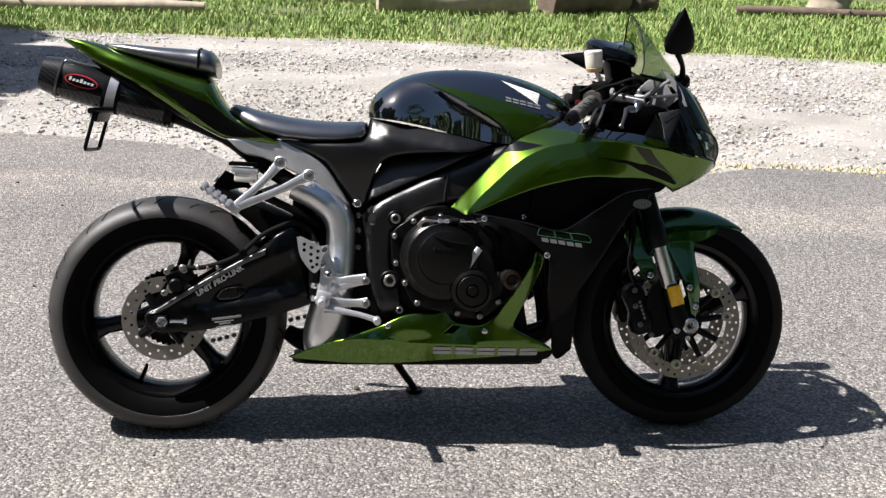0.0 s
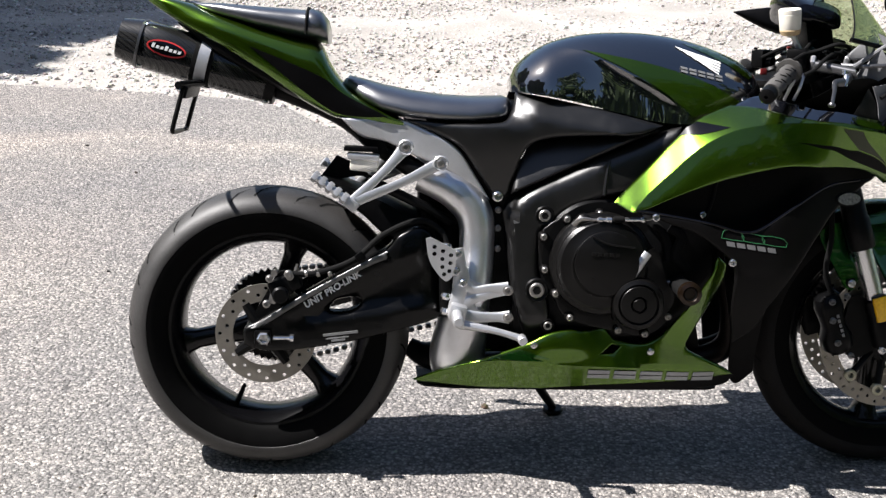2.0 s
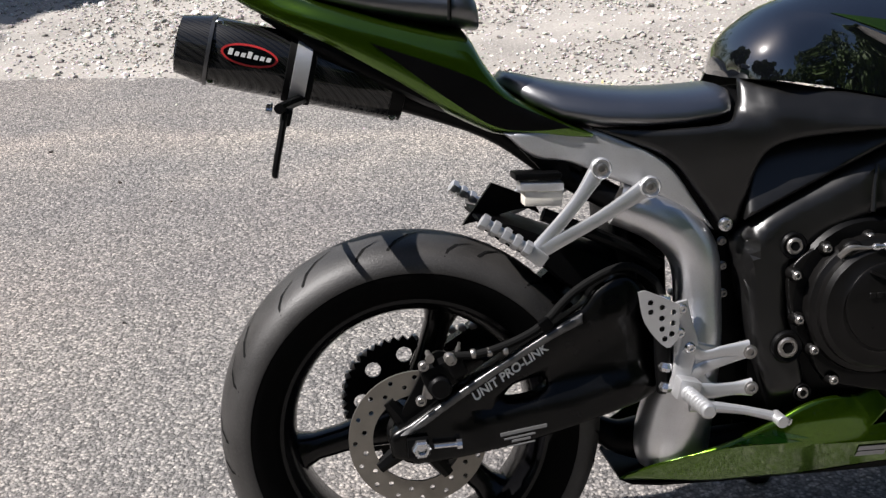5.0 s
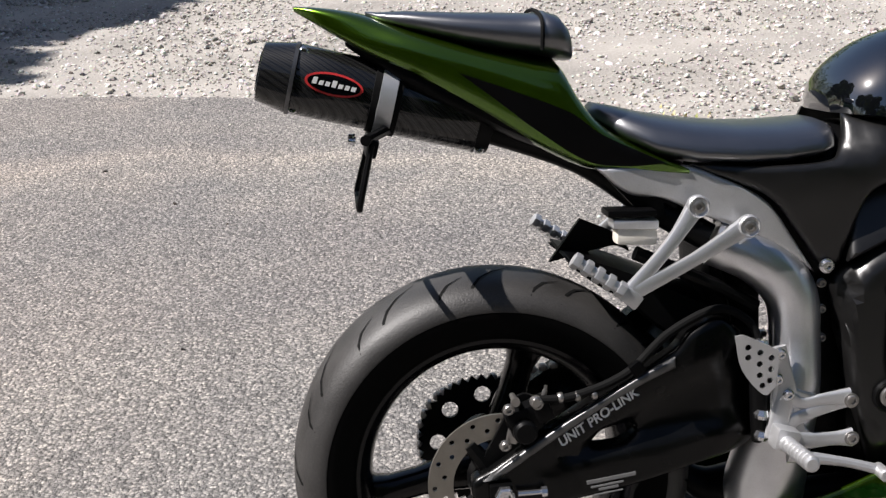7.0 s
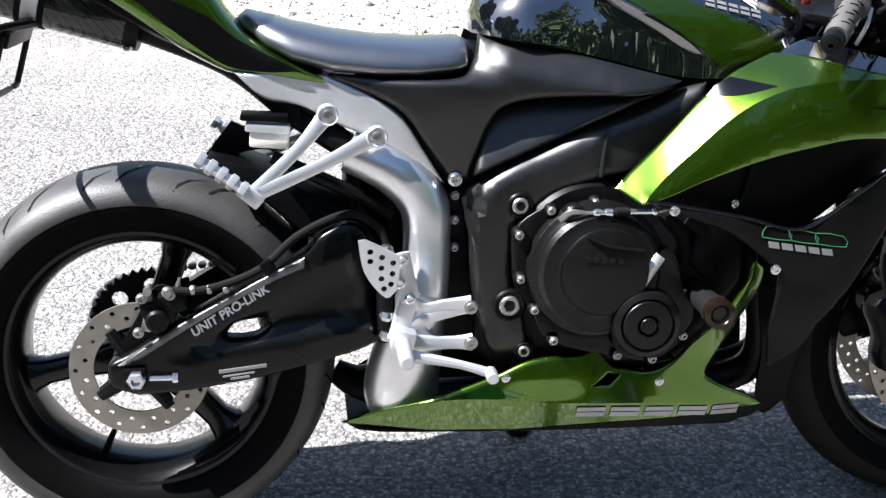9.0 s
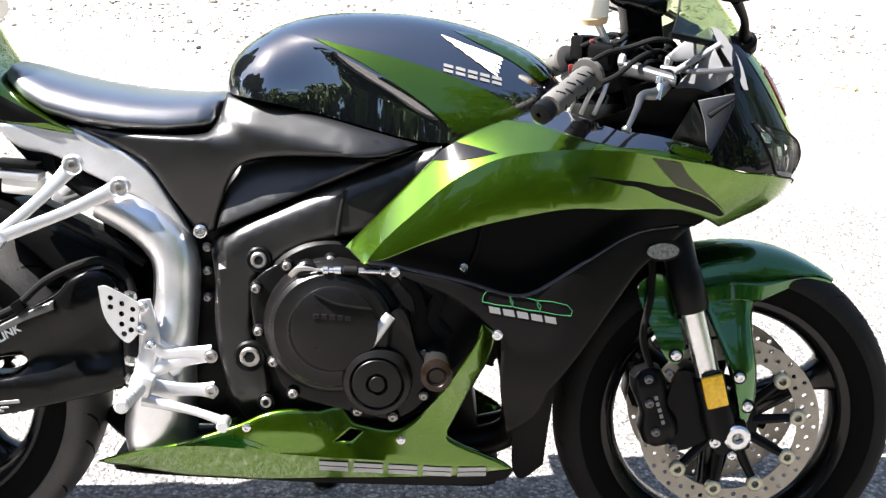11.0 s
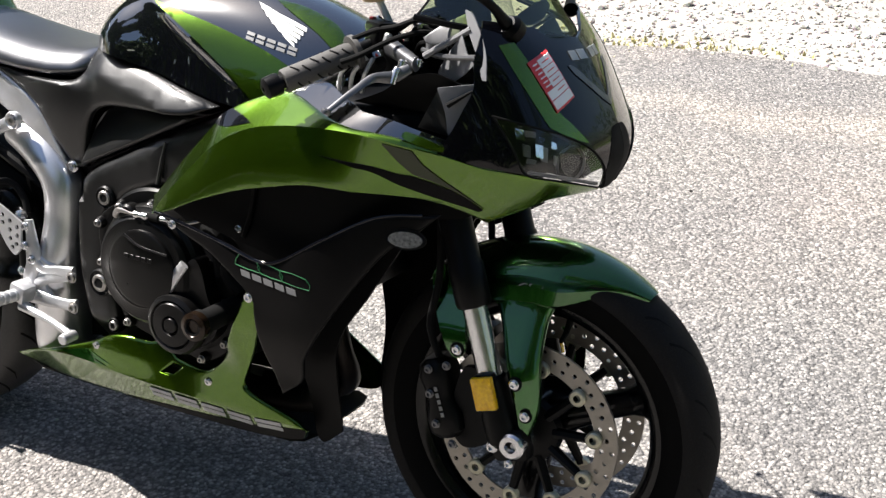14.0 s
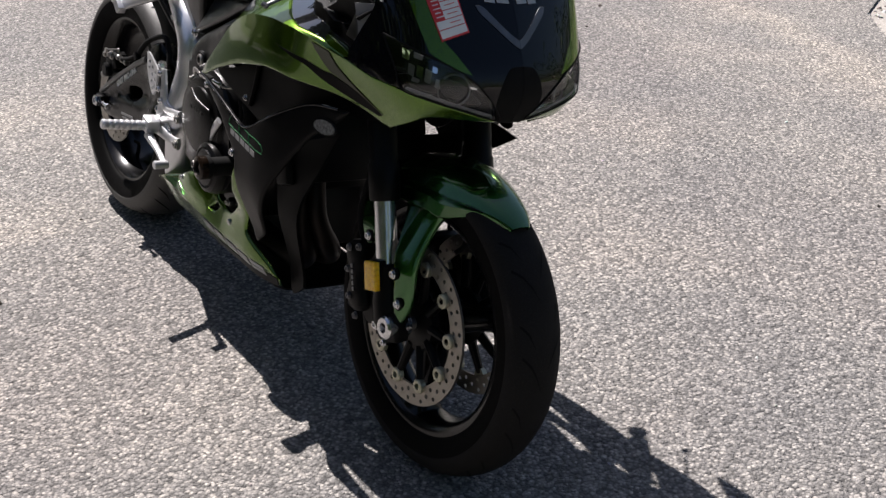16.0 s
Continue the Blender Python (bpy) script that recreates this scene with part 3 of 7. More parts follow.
log("log", (-1.75, 15.15, 0.13), (0.05, 15.55, 0.10), 0.23, PALEWOOD, "thick weathered tan log lying in the grass", 1)
log("log", (0.28, 15.55, 0.16), (1.25, 16.15, 0.16), 0.25, BARK, "short dark-barked log lying in the grass", 2)
log("log", (1.32, 16.25, 0.10), (1.66, 16.45, 0.10), 0.17, BARK, "short dark log stub beside a thicker log", 3)
log("log", (-7.2, 13.6, 0.02), (-3.6, 14.15, 0.02), 0.085, PALEWOOD, "long thin pale fallen trunk in the grass", 4)
log("log", (-7.4, 14.15, 0.05), (-3.9, 14.65, 0.05), 0.08, BARK, "long thin dark fallen trunk in the grass", 5)
log("tree_stump", (4.15, 17.6, -0.06), (4.15, 17.65, 0.55), 0.30, PALEWOOD, "pale sawn tree stump standing in the grass", 6, "stump")
log("log", (2.75, 16.65, 0.0), (6.4, 16.75, 0.0), 0.07, BARK, "thin brown branch lying in the grass", 7)
log("log", (-2.9, 16.0, 0.0), (-1.2, 16.3, 0.0), 0.08, PALEWOOD, "thin pale branch in the grass behind the logs", 8)
log("wooden_post", (-5.55, 12.7, -0.06), (-5.58, 12.7, 0.9), 0.09, BARK, "dark weathered wooden post at the grass edge", 9, "post")


def tree(x, y, height, spread, crown_z, seed, leaves=2600, leaf=0.13):
    """A tapered trunk with limbs and a crown of single leaves in uneven clumps."""
    rnd = random.Random(seed)
    root = thing("tree", "leafy broad green tree out of view, added for shade and reflections", "tree", "trees round the drive")
    root.location = (x, y, -0.06)
    bm = tube([(0, 0, 0), (0.1, 0.05, height * 0.25), (0.0, 0.1, height * 0.5), (0.1, 0, height * 0.8)], [0.24, 0.17, 0.12, 0.04], 12, 4)
    clumps = []
    for i in range(34):
        a, f = rnd.random() * 6.3, rnd.random()
        r = spread * math.sqrt(rnd.random())
        z = crown_z + (height - crown_z) * rnd.random() * (1 - 0.45 * (r / spread) ** 2)
        c = Vector((math.cos(a) * r, math.sin(a) * r, z))
        clumps.append((c, rnd.uniform(0.55, 1.0) * spread * 0.38))
        if i % 3 == 0:
            h0 = rnd.uniform(0.3, 0.6) * height
            tube([(0, 0.05, h0), tuple(c * 0.5 + Vector((0, 0, h0 * 0.5))), tuple(c)], [0.07, 0.045, 0.015], 6, 3, bm)
    part("trunk", bm, BARK, root)
    verts, faces = [], []
    for c, r in clumps:
        for k in range(leaves // 34):
            d = Vector((rnd.gauss(0, 1), rnd.gauss(0, 1), rnd.gauss(0, 0.8))).normalized() * r * rnd.random() ** 0.4
            u = Vector((rnd.gauss(0, 1), rnd.gauss(0, 1), rnd.gauss(0, 1))).normalized()
            w = u.orthogonal().normalized()
            s, p, q = leaf * rnd.uniform(0.7, 1.3), c + d, len(verts)
            verts += [p - u * s, p + w * s * 0.5, p + u * s, p - w * s * 0.5]
            faces.append((q, q + 1, q + 2, q + 3))
    me = bpy.data.meshes.new("crown")
    me.from_pydata([tuple(v) for v in verts], [], faces)
    me.materials.append(LEAF)
    ob = new("crown", me)
    ob.parent = root
    return root


# stands unseen as the caster of the shadow on the far-left verge
tree(-12.0, 8.05, 8.2, 4.0, 2.6, 21, 42000, 0.28)
# out of view, added only to be mirrored in the paint
tree(15.0, 4.0, 9.0, 3.2, 2.0, 25, 5000)
# added out of view to shade the ground that the flank mirrors
tree(-7.6, -2.6, 8.2, 3.6, 3.0, 27, 26000, 0.22)


def unseen_woods(seed):
    """Unseen wood edge all round, added to block low sky and be mirrored: dense leaf clumps over thin trunks, with gaps
    between the crowns.
    """
    rnd = random.Random(seed)
    verts, faces = [], []
    for i in range(120):
        a = 2 * math.pi * i / 120 + rnd.uniform(-0.02, 0.02)
        toward = math.sin(a) < -0.25 and math.cos(a) > -0.8
        d = rnd.uniform(12.5, 15.0) if toward else rnd.uniform(34, 42)
        cx, cy = d * math.cos(a), 2 + d * math.sin(a)
        # tall towards +x, so that less sky lights and mirrors in the machine
        top = (rnd.uniform(11.0, 16.0) if math.cos(a) > 0.55 else rnd.uniform(4.0, 7.5)) if toward else rnd.uniform(5, 9)
        wide = rnd.uniform(1.1, 1.8) if toward else 2.2
        lumps = [(rnd.random(), rnd.uniform(0, 6.3), rnd.random()) for _ in range(30)]
        for k in range(900 if toward else 240):
            f, b, q = lumps[k % 30]
            f = min(1.0, max(0.02, f + rnd.gauss(0, 0.035)))
            r = wide * (0.25 + math.sin(math.pi * min(1, f * 0.85 + 0.12))) * q ** 0.5
            p = Vector((cx + r * math.cos(b) + rnd.gauss(0, 0.3), cy + r * math.sin(b) + rnd.gauss(0, 0.3), 0.2 + top * f))
            u = Vector((rnd.gauss(0, 1), rnd.gauss(0, 1), rnd.gauss(0, 1))).normalized()
            w = u.orthogonal().normalized()
            s, q = rnd.uniform(0.16, 0.34), len(verts)
            verts += [tuple(p - u * s), tuple(p + w * s * 0.6), tuple(p + u * s), tuple(p - w * s * 0.6)]
            faces.append((q, q + 1, q + 2, q + 3))
        for k in range(8 if toward else 0):
            z0, z1, q = top * 0.9 * k / 8, top * 0.9 * (k + 1) / 8, len(verts)
            g0, g1 = 0.22 * (1 - k / 9), 0.22 * (1 - (k + 1) / 9)
            verts += [(cx - g0, cy, z0), (cx + g0, cy, z0), (cx + g1, cy, z1), (cx - g1, cy, z1), (cx, cy - g0, z0), (cx, cy + g0, z0), (cx, cy + g1, z1), (cx, cy - g1, z1)]
            faces += [(q, q + 1, q + 2, q + 3), (q + 4, q + 5, q + 6, q + 7)]
    me = bpy.data.meshes.new("unseen_woods")
    me.from_pydata(verts, [], faces)
    me.materials.append(LEAF)
    return tagged(new("unseen_woods", me), "dense green wood edge out of view, added to block low sky and be mirrored", "woods", kind="stuff")


unseen_woods(31)


# ---- the motorcycle ----
# Its own frame: x forward, y to its left, z up; the rear wheel stands at the origin, and it leans on its side stand.
BIKE = thing("motorcycle", "green and black sport motorcycle leaning on its side stand", "motorcycle")
BIKE.matrix_world = pose(-0.648, 3.202, 0.0, 0, 0, 9.8) @ pose(0, 0, 0, -10.5)
TO_BIKE = BIKE.matrix_world.inverted()


# -- wheels --
def tyre_profile(r, rim, w):
    half = [(rim, 0.80), (rim + 0.006, 0.88), (rim + (r - rim) * 0.30, 0.98), (rim + (r - rim) * 0.52, 1.0), (rim + (r - rim) * 0.68, 0.94), (rim + (r - rim) * 0.82, 0.79),
            (rim + (r - rim) * 0.91, 0.60), (rim + (r - rim) * 0.97, 0.36), (r, 0.0)]
    pts = [(a, -b * w) for a, b in half] + [(a, b * w) for a, b in half[-2::-1]]
    return [tuple(p) for p in spline(pts, 3)]


def tread_height(r, rim, w, y):
    """Radius of the tyre's running face at a distance y from its middle."""
    f = min(1, abs(y) / w)
    return rim + (r - rim) * lerp_table([(0, 1.0), (0.36, 0.97), (0.60, 0.91), (0.79, 0.82), (0.94, 0.68), (1.0, 0.52)], f)


def wheel(name, x, r, w, angles, grooves, label, tread):
    """Three-spoked cast wheel with its tyre, tread and valve."""
    rim = 0.217
    bm = lathe([(rim + 0.008, -w * 0.80), (rim - 0.006, -w * 0.79), (0.200, -w * 0.66), (0.192, -w * 0.40), (0.190, 0), (0.192, w * 0.40), (0.200, w * 0.66), (rim - 0.006, w * 0.79), (rim + 0.008, w * 0.80),
                (rim + 0.006, w * 0.70), (rim - 0.008, w * 0.5), (rim - 0.012, 0), (rim - 0.008, -w * 0.5), (rim + 0.006, -w * 0.70)], (x, 0, r), (0, 1, 0), 72, closed=True)
    spokes = []
    for a in angles:
        d = Vector((math.cos(radians(a)), 0, math.sin(radians(a))))
        s = Vector((-d.z, 0, d.x))
        rings = []
        for f, hw, hy in ((0.02, 0.036, 0.034), (0.07, 0.027, 0.028), (0.12, 0.0215, 0.024), (0.165, 0.0215, 0.024), (0.185, 0.028, 0.030), (0.197, 0.042, 0.036)):
            rings.append(oval(Vector((x, 0, r)) + d * f, s * hw, Vector((0, hy, 0)), 3.2, 16))
        spokes.append(loft(rings))
    ob = part(name, bm, WHEELBLACK, BIKE, label)
    for sp in spokes:
        part("spoke", sp, WHEELBLACK, ob)
    part("hub", lathe([(0.012, -0.065), (0.034, -0.065), (0.040, -0.045), (0.046, 0), (0.040, 0.045), (0.034, 0.065), (0.012, 0.065)], (x, 0, r), (0, 1, 0), 32), WHEELBLACK, ob)
    tyre = part("tyre", lathe(tyre_profile(r, rim, w), (x, 0, r), (0, 1, 0), 128, cap=False), RUBBER, ob, "black rubber sidewall and worn brownish tread")
    band = bmesh.new()
    # reaches down to the widest point: sun on the upper sidewall as colour
    half = [(rim + (r - rim) * a, b) for a, b in ((0.47, 0.995), (0.54, 1.0), (0.62, 0.97), (0.70, 0.925), (0.77, 0.86), (0.84, 0.76), (0.91, 0.60), (0.97, 0.36), (0.99, 0.18), (1.0, 0.0))]
    run = half + [(a, -b) for a, b in half[-2::-1]]
    lathe([(a + 0.0012, b * (w + 0.0012)) for a, b in run] + [(a - 0.004, b * (w - 0.004)) for a, b in run[::-1]], (x, 0, r), (0, 1, 0), 128, band, closed=True)
    part("tread", band, tread, ob, "scuffed running surface and sunlit shoulder of the tyre")
    shapes = {}
    for i in range(grooves):
        for side in (-1, 1):
            kind = (i % 2, side)
            if kind not in shapes:
                gm = bmesh.new()
                span = [(0.08, 0.0), (0.30, 0.06), (0.52, 0.105), (0.74, 0.135), (0.93, 0.15)] if i % 2 == 0 else [(0.40, 0.0), (0.58, 0.055), (0.76, 0.085), (0.90, 0.10)]
                left, right = [], []
                for k, (f, da) in enumerate(span):
                    y = side * f * w
                    rad = tread_height(r, rim, w, y) + 0.0026
                    hw = 0.0030 * (1 - 0.75 * (k in (0, len(span) - 1)))
                    for lst, sg in ((left, -1), (right, 1)):
                        a = da * 1.5 + sg * hw / r
                        lst.append(gm.verts.new((rad * math.cos(a), y, rad * math.sin(a))))
                for k in range(len(span) - 1):
                    gm.faces.new((left[k], right[k], right[k + 1], left[k + 1]))
                first = part("tread_groove", gm, GROOVE, ob)
                shapes[kind] = first.data
                item = first
            else:
                item = new("tread_groove", shapes[kind])
                item.parent = ob
            item.matrix_basis = pose(x, 0, r, 0, -math.degrees(2 * math.pi * (i + (0.5 if side > 0 else 0)) / grooves), 0)
    va = radians(angles[0] + 55)
    v = Vector((x + 0.192 * math.cos(va), 0, r + 0.192 * math.sin(va)))
    part("valve", tube([v, v + Vector((-math.cos(va) * 0.03, -0.004, -math.sin(va) * 0.03)), v + Vector((-math.cos(va) * 0.042, -0.02, -math.sin(va) * 0.042))], [0.006, 0.005, 0.004], 8, 3), GROOVE, ob)
    return ob


FRONT_TREAD = material("dark_tread_rubber", (0.012, 0.011, 0.0105), 0.75, vary=0.25, scale=12, bump=0.2, fine=350, tint=(0.03, 0.028, 0.025), dust=0.3, spec=0.1)
WHEELBLACK = material("gloss_black_wheel", (0.002, 0.002, 0.0024), 0.25, 0.0, 0.15, 0.06, spec=0.2, vary=0.15, bump=0.02)
RX, RR, FX, FR = 0.0, 0.312, 1.390, 0.296
rear = wheel("rear_wheel", RX, RR, 0.090, (192, 72, 312), 26, "gloss black three-spoke cast wheel", TREAD)
front = wheel("front_wheel", FX, FR, 0.054, (24, 144, 264), 24, "gloss black three-spoke cast wheel", FRONT_TREAD)


def disc(x, z, y, ro, ri, rows, holes, parent, mat, sign=-1):
    """A drilled brake disc."""
    cut = [circle(x, z, ri, 48)]
    for i in range(holes):
        for k, rad in enumerate(rows):
            a = 2 * math.pi * (i + 0.5 * (k % 2)) / holes
            cut.append(circle(x + rad * math.cos(a), z + rad * math.sin(a), 0.0042, 8))
    bm = sheet(circle(x, z, ro, 72), flat_at(y, sign), 0.005, 0.03, cut)
    return part("brake_disc", bm, mat, parent, "drilled worn steel brake disc")


disc(RX, RR, 0.105, 0.110, 0.072, (0.100, 0.086), 16, rear, DISC)
bm = bmesh.new()
for i in range(4):
    a = 2 * math.pi * i / 4 + 0.6
    d = Vector((math.cos(a), 0, math.sin(a)))
    tube([Vector((RX, -0.100, RR)) + d * 0.03, Vector((RX, -0.100, RR)) + d * 0.078], [0.016, 0.011], 8, 2, bm)
lathe([(0.02, 0.06), (0.048, 0.07), (0.045, 0.10), (0.02, 0.105)], (RX, 0, RR), (0, -1, 0), 28, bm)
part("disc_hub", bm, DARKMETAL, rear)

for sign in (-1, 1):
    disc(FX, FR, 0.070, 0.155, 0.118, (0.146, 0.137, 0.128), 22, front, DISC, sign)
    carrier = part("disc_carrier", lathe([(0.03, 0.040), (0.056, 0.048), (0.052, 0.063), (0.02, 0.068)], (FX, 0, FR), (0, sign, 0), 28), DARKMETAL, front, "black ten-armed disc carrier")
    for i in range(10):
        a = 2 * math.pi * i / 10 + 0.15
        d = Vector((math.cos(a), 0, math.sin(a)))
        part("carrier_arm", tube([Vector((FX, sign * 0.058, FR)) + d * 0.045, Vector((FX, sign * 0.070, FR)) + d * 0.113], [0.010, 0.0075], 8, 2), DARKMETAL, front)
    for i in range(10):
        a = 2 * math.pi * i / 10 + 0.15
        lug = (FX + 0.117 * math.cos(a), sign * 0.066, FR + 0.117 * math.sin(a))
        part("disc_bobbin", lathe([(0.0140, 0), (0.0140, 0.010), (0.0115, 0.012), (0.0065, 0.012), (0.006, 0.002)], lug, (0, sign, 0), 14), BOBBIN, front)
part("axle_nut", lathe([(0.022, 0.085), (0.022, 0.132), (0.018, 0.136), (0.010, 0.136), (0.008, 0.126)], (FX, 0, FR), (0, -1, 0), 20), CHROME, front, "bright front axle bolt")

# chain and sprocket on the far side
teeth = []
for i in range(42 * 2):
    a = 2 * math.pi * i / 84
    rad = 0.112 if i % 2 else 0.103
    teeth.append(Vector((RX + rad * math.cos(a), RR + rad * math.sin(a))))
cut = [circle(RX, RR, 0.045, 24)] + [circle(RX + 0.078 * math.cos(a), RR + 0.078 * math.sin(a), 0.014, 12) for a in [2 * math.pi * k / 8 for k in range(8)]]
part("sprocket", sheet(teeth, flat_at(0.105, 1), 0.007, 0.03, cut), DARKMETAL, rear, "black chain sprocket")
bm = bmesh.new()
run = spline([(0.55, 0.46), (0.30, 0.445), (0.04, 0.418), (-0.075, 0.390), (-0.108, 0.312), (-0.075, 0.235), (0.04, 0.204), (0.30, 0.27), (0.55, 0.33)], 14)
dist, last = 0.0, run[0]
for p in run[1:]:
    d = (p - last).length
    dist += d
    if dist > 0.013:
        t = math.degrees(math.atan2(p[1] - last[1], p[0] - last[0]))
        block((p[0], 0.108, p[1]), (0.014, 0.018, 0.011), 0.003, (0, -t, 0), bm, 1)
        dist = 0.0
    last = p
part("drive_chain", bm, STEEL, BIKE, "greasy steel drive chain")

# -- swingarm --
arm_outline = spline([(-0.045, 0.328), (-0.012, 0.347), (0.082, 0.406), (0.150, 0.446), (0.210, 0.478), (0.262, 0.508), (0.288, 0.536), (0.335, 0.551), (0.372, 0.520), (0.390, 0.450), (0.388, 0.356, "!"), (0.345, 0.342), (0.26, 0.319), (0.173, 0.297), (0.067, 0.281), (0.0, 0.279), (-0.045, 0.292, "!")], 5, True)
hole = spline([(0.139, 0.366), (0.143, 0.380), (0.156, 0.392), (0.196, 0.396), (0.206, 0.390), (0.202, 0.380), (0.180, 0.368)], 4, True)
far_outline = spline([(-0.045, 0.328), (-0.012, 0.347), (0.082, 0.406), (0.150, 0.446), (0.210, 0.478), (0.288, 0.536), (0.335, 0.551), (0.372, 0.520), (0.390, 0.450), (0.388, 0.39, "!"), (0.30, 0.365), (0.22, 0.350), (0.15, 0.335), (0.08, 0.312), (0.0, 0.279), (-0.045, 0.292, "!")], 5, True)
upper_beam = lambda x, z: abs(z - (0.352 + 0.535 * x)) * 0.88
lower_beam = lambda x, z: abs(z - (0.302 + 0.150 * x)) * 0.99
arm_w = lambda x, z: (0.120 + 0.016 * max(step(0.056, 0.024, upper_beam(x, z)), step(0.056, 0.020, lower_beam(x, z))) + 0.012 * step(0.24, 0.33, x) * step(0.56, 0.46, z) * step(0.33, 0.40, z)
                      - 0.020 * step(0.33, 0.40, x))
swing = part("swingarm", sheet(arm_outline, on(arm_w), 0.034, 0.012, [hole], soft=0.012), SWING, BIKE, "satin black box-section swingarm")
part("arm_brace", loft([oval((0.35, 0, 0.43), (0, 0.115, 0), (0, 0, 0.10), 4, 24), oval((0.30, 0, 0.44), (0, 0.115, 0), (0, 0, 0.075), 4, 24), oval((0.27, 0, 0.45), (0, 0.09, 0), (0, 0, 0.04), 3, 24)]), DARKMETAL, swing)
part("arm_flank", sheet(far_outline, on(arm_w, 1), 0.034, 0.02), SWING, swing)
rib = spline([(-0.03, 0.331, "!"), (0.052, 0.386), (0.14, 0.437), (0.212, 0.476), (0.262, 0.500, "!"), (0.262, 0.484, "!"), (0.212, 0.462), (0.14, 0.424), (0.06, 0.376), (-0.01, 0.331, "!")], 5, True)
part("arm_rib", sheet(rib, on(arm_w), 0.010, 0.02, lift=0.006, soft=0.004), WORN, swing, "worn upper edge of the swingarm")
part("axle_block", block((-0.004, -0.143, RR), (0.034, 0.014, 0.030), 0.003), DARKMETAL, swing, "bright axle adjuster block")
part("axle_nut", lathe([(0.015, 0.149), (0.015, 0.160), (0.012, 0.163), (0.008, 0.163), (0.007, 0.155)], (0, 0, RR), (0, -1, 0), 6), CHROME, swing)
part("adjuster_bolt", lathe([(0.004, 0), (0.004, 0.035), (0.008, 0.035), (0.008, 0.043)], (0.02, -0.148, RR), (1, 0, 0), 8), CHROME, swing)


def decal_text(name, text, size, origin, along, mat, parent, label, squeeze=1.0):
    """Flat lettering that runs along a direction on the machine's near flank."""
    cu = bpy.data.curves.new(name, "FONT")
    cu.body, cu.size, cu.extrude, cu.align_x = text, size, 0.0006, "LEFT"
    cu.fill_mode, cu.offset, cu.shear = "BOTH", 0.0005, 0.12
    tmp = bpy.data.objects.new(name, cu)
    scene.collection.objects.link(tmp)
    bpy.context.view_layer.update()
    me = bpy.data.meshes.new_from_object(tmp.evaluated_get(bpy.context.evaluated_depsgraph_get()))
    bpy.data.objects.remove(tmp)
    me.materials.clear()
    me.materials.append(mat)
    d = Vector((along[0], 0, along[1])).normalized()
    up = Vector((-d.z, 0, d.x))
    m = Matrix((d * squeeze, up, d.cross(up))).transposed().to_4x4()
    m.translation = Vector(origin)
    me.transform(m)
    ob = new(name, me)
    ob.parent = parent
    tagged(ob, label)
    return ob


decal_text("arm_lettering", "UNIT PRO-LINK", 0.0200, (0.089, -0.1370, 0.3745), (0.13, 0.079), WHITE, swing, "silver lettering on the swingarm", 0.98)
for k, (dx, dz, ln, hh) in enumerate(((0.0, 0.0, 0.075, 0.006), (0.006, -0.010, 0.05, 0.003), (0.018, -0.0165, 0.03, 0.004), (0.010, -0.023, 0.045, 0.002))):
    part("sticker_line", block((0.125 + dx + ln / 2, -0.1372, 0.320 + dz + dx * 0.1), (ln, 0.001, hh), 0.0003, (0, -7, 0), None, 1), GREY, swing, "small pale print on the swingarm")

rings = []
for (tx, tz), (bx, bz) in zip(spline([(0.118, 0.650), (0.167, 0.640), (0.243, 0.610), (0.300, 0.585), (0.370, 0.552)], 4), spline([(0.122, 0.641), (0.160, 0.610), (0.208, 0.578), (0.262, 0.530), (0.335, 0.500)], 4)):
    arch = [(-0.088, 0.0), (-0.087, 0.45), (-0.078, 0.85), (-0.050, 1.0), (0.0, 1.04), (0.050, 1.0), (0.078, 0.85), (0.087, 0.45), (0.088, 0.0)]
    outer = [Vector((bx + (tx - bx) * f, y, bz + (tz - bz) * f)) for y, f in arch]
    rings.append(outer + [Vector((q.x - 0.003, q.y * 0.95, q.z - 0.004)) for q in outer[::-1]])
part("rear_hugger", loft(rings), PLASTIC, BIKE, "black plastic rear mudguard over the tyre")

# rear caliper, bracket and brake line
cal = part("rear_caliper", block((0.035, -0.118, 0.418), (0.050, 0.045, 0.042), 0.008, (0, -20, 0)), DARKMETAL, BIKE, "small black rear brake caliper")
part("caliper_bracket", sheet(spline([(-0.03, 0.30), (-0.03, 0.345), (0.0, 0.40), (0.03, 0.45), (0.06, 0.44), (0.05, 0.39), (0.03, 0.33)], 4, True), flat_at(0.112), 0.008, 0.02), DARKMETAL, cal)
part("caliper_piston", lathe([(0.018, 0), (0.018, 0.014), (0.014, 0.018)], (0.035, -0.136, 0.405), (0, -1, 0), 18), DARKMETAL, cal)
for px, pz in ((0.012, 0.440), (0.005, 0.385), (0.055, 0.445)):
    bolt(cal, px, -0.140, pz, 0.007, 0.008, STEEL)
part("brake_line", tube([(0.05, -0.135, 0.450), (0.11, -0.138, 0.452), (0.19, -0.135, 0.480), (0.255, -0.132, 0.535), (0.33, -0.125, 0.565), (0.375, -0.13, 0.545), (0.39, -0.135, 0.515)], 0.0065, 10, 8), GROOVE, BIKE, "black rear brake hose over the swingarm")
part("caliper_body", block((0.062, -0.122, 0.432), (0.030, 0.038, 0.036), 0.007, (0, -20, 0)), DARKMETAL, cal)
part("pad_pin", lathe([(0.0045, 0), (0.0045, 0.03), (0.007, 0.03), (0.007, 0.036)], (0.022, -0.112, 0.452), (0, -1, 0), 10), STEEL, cal)
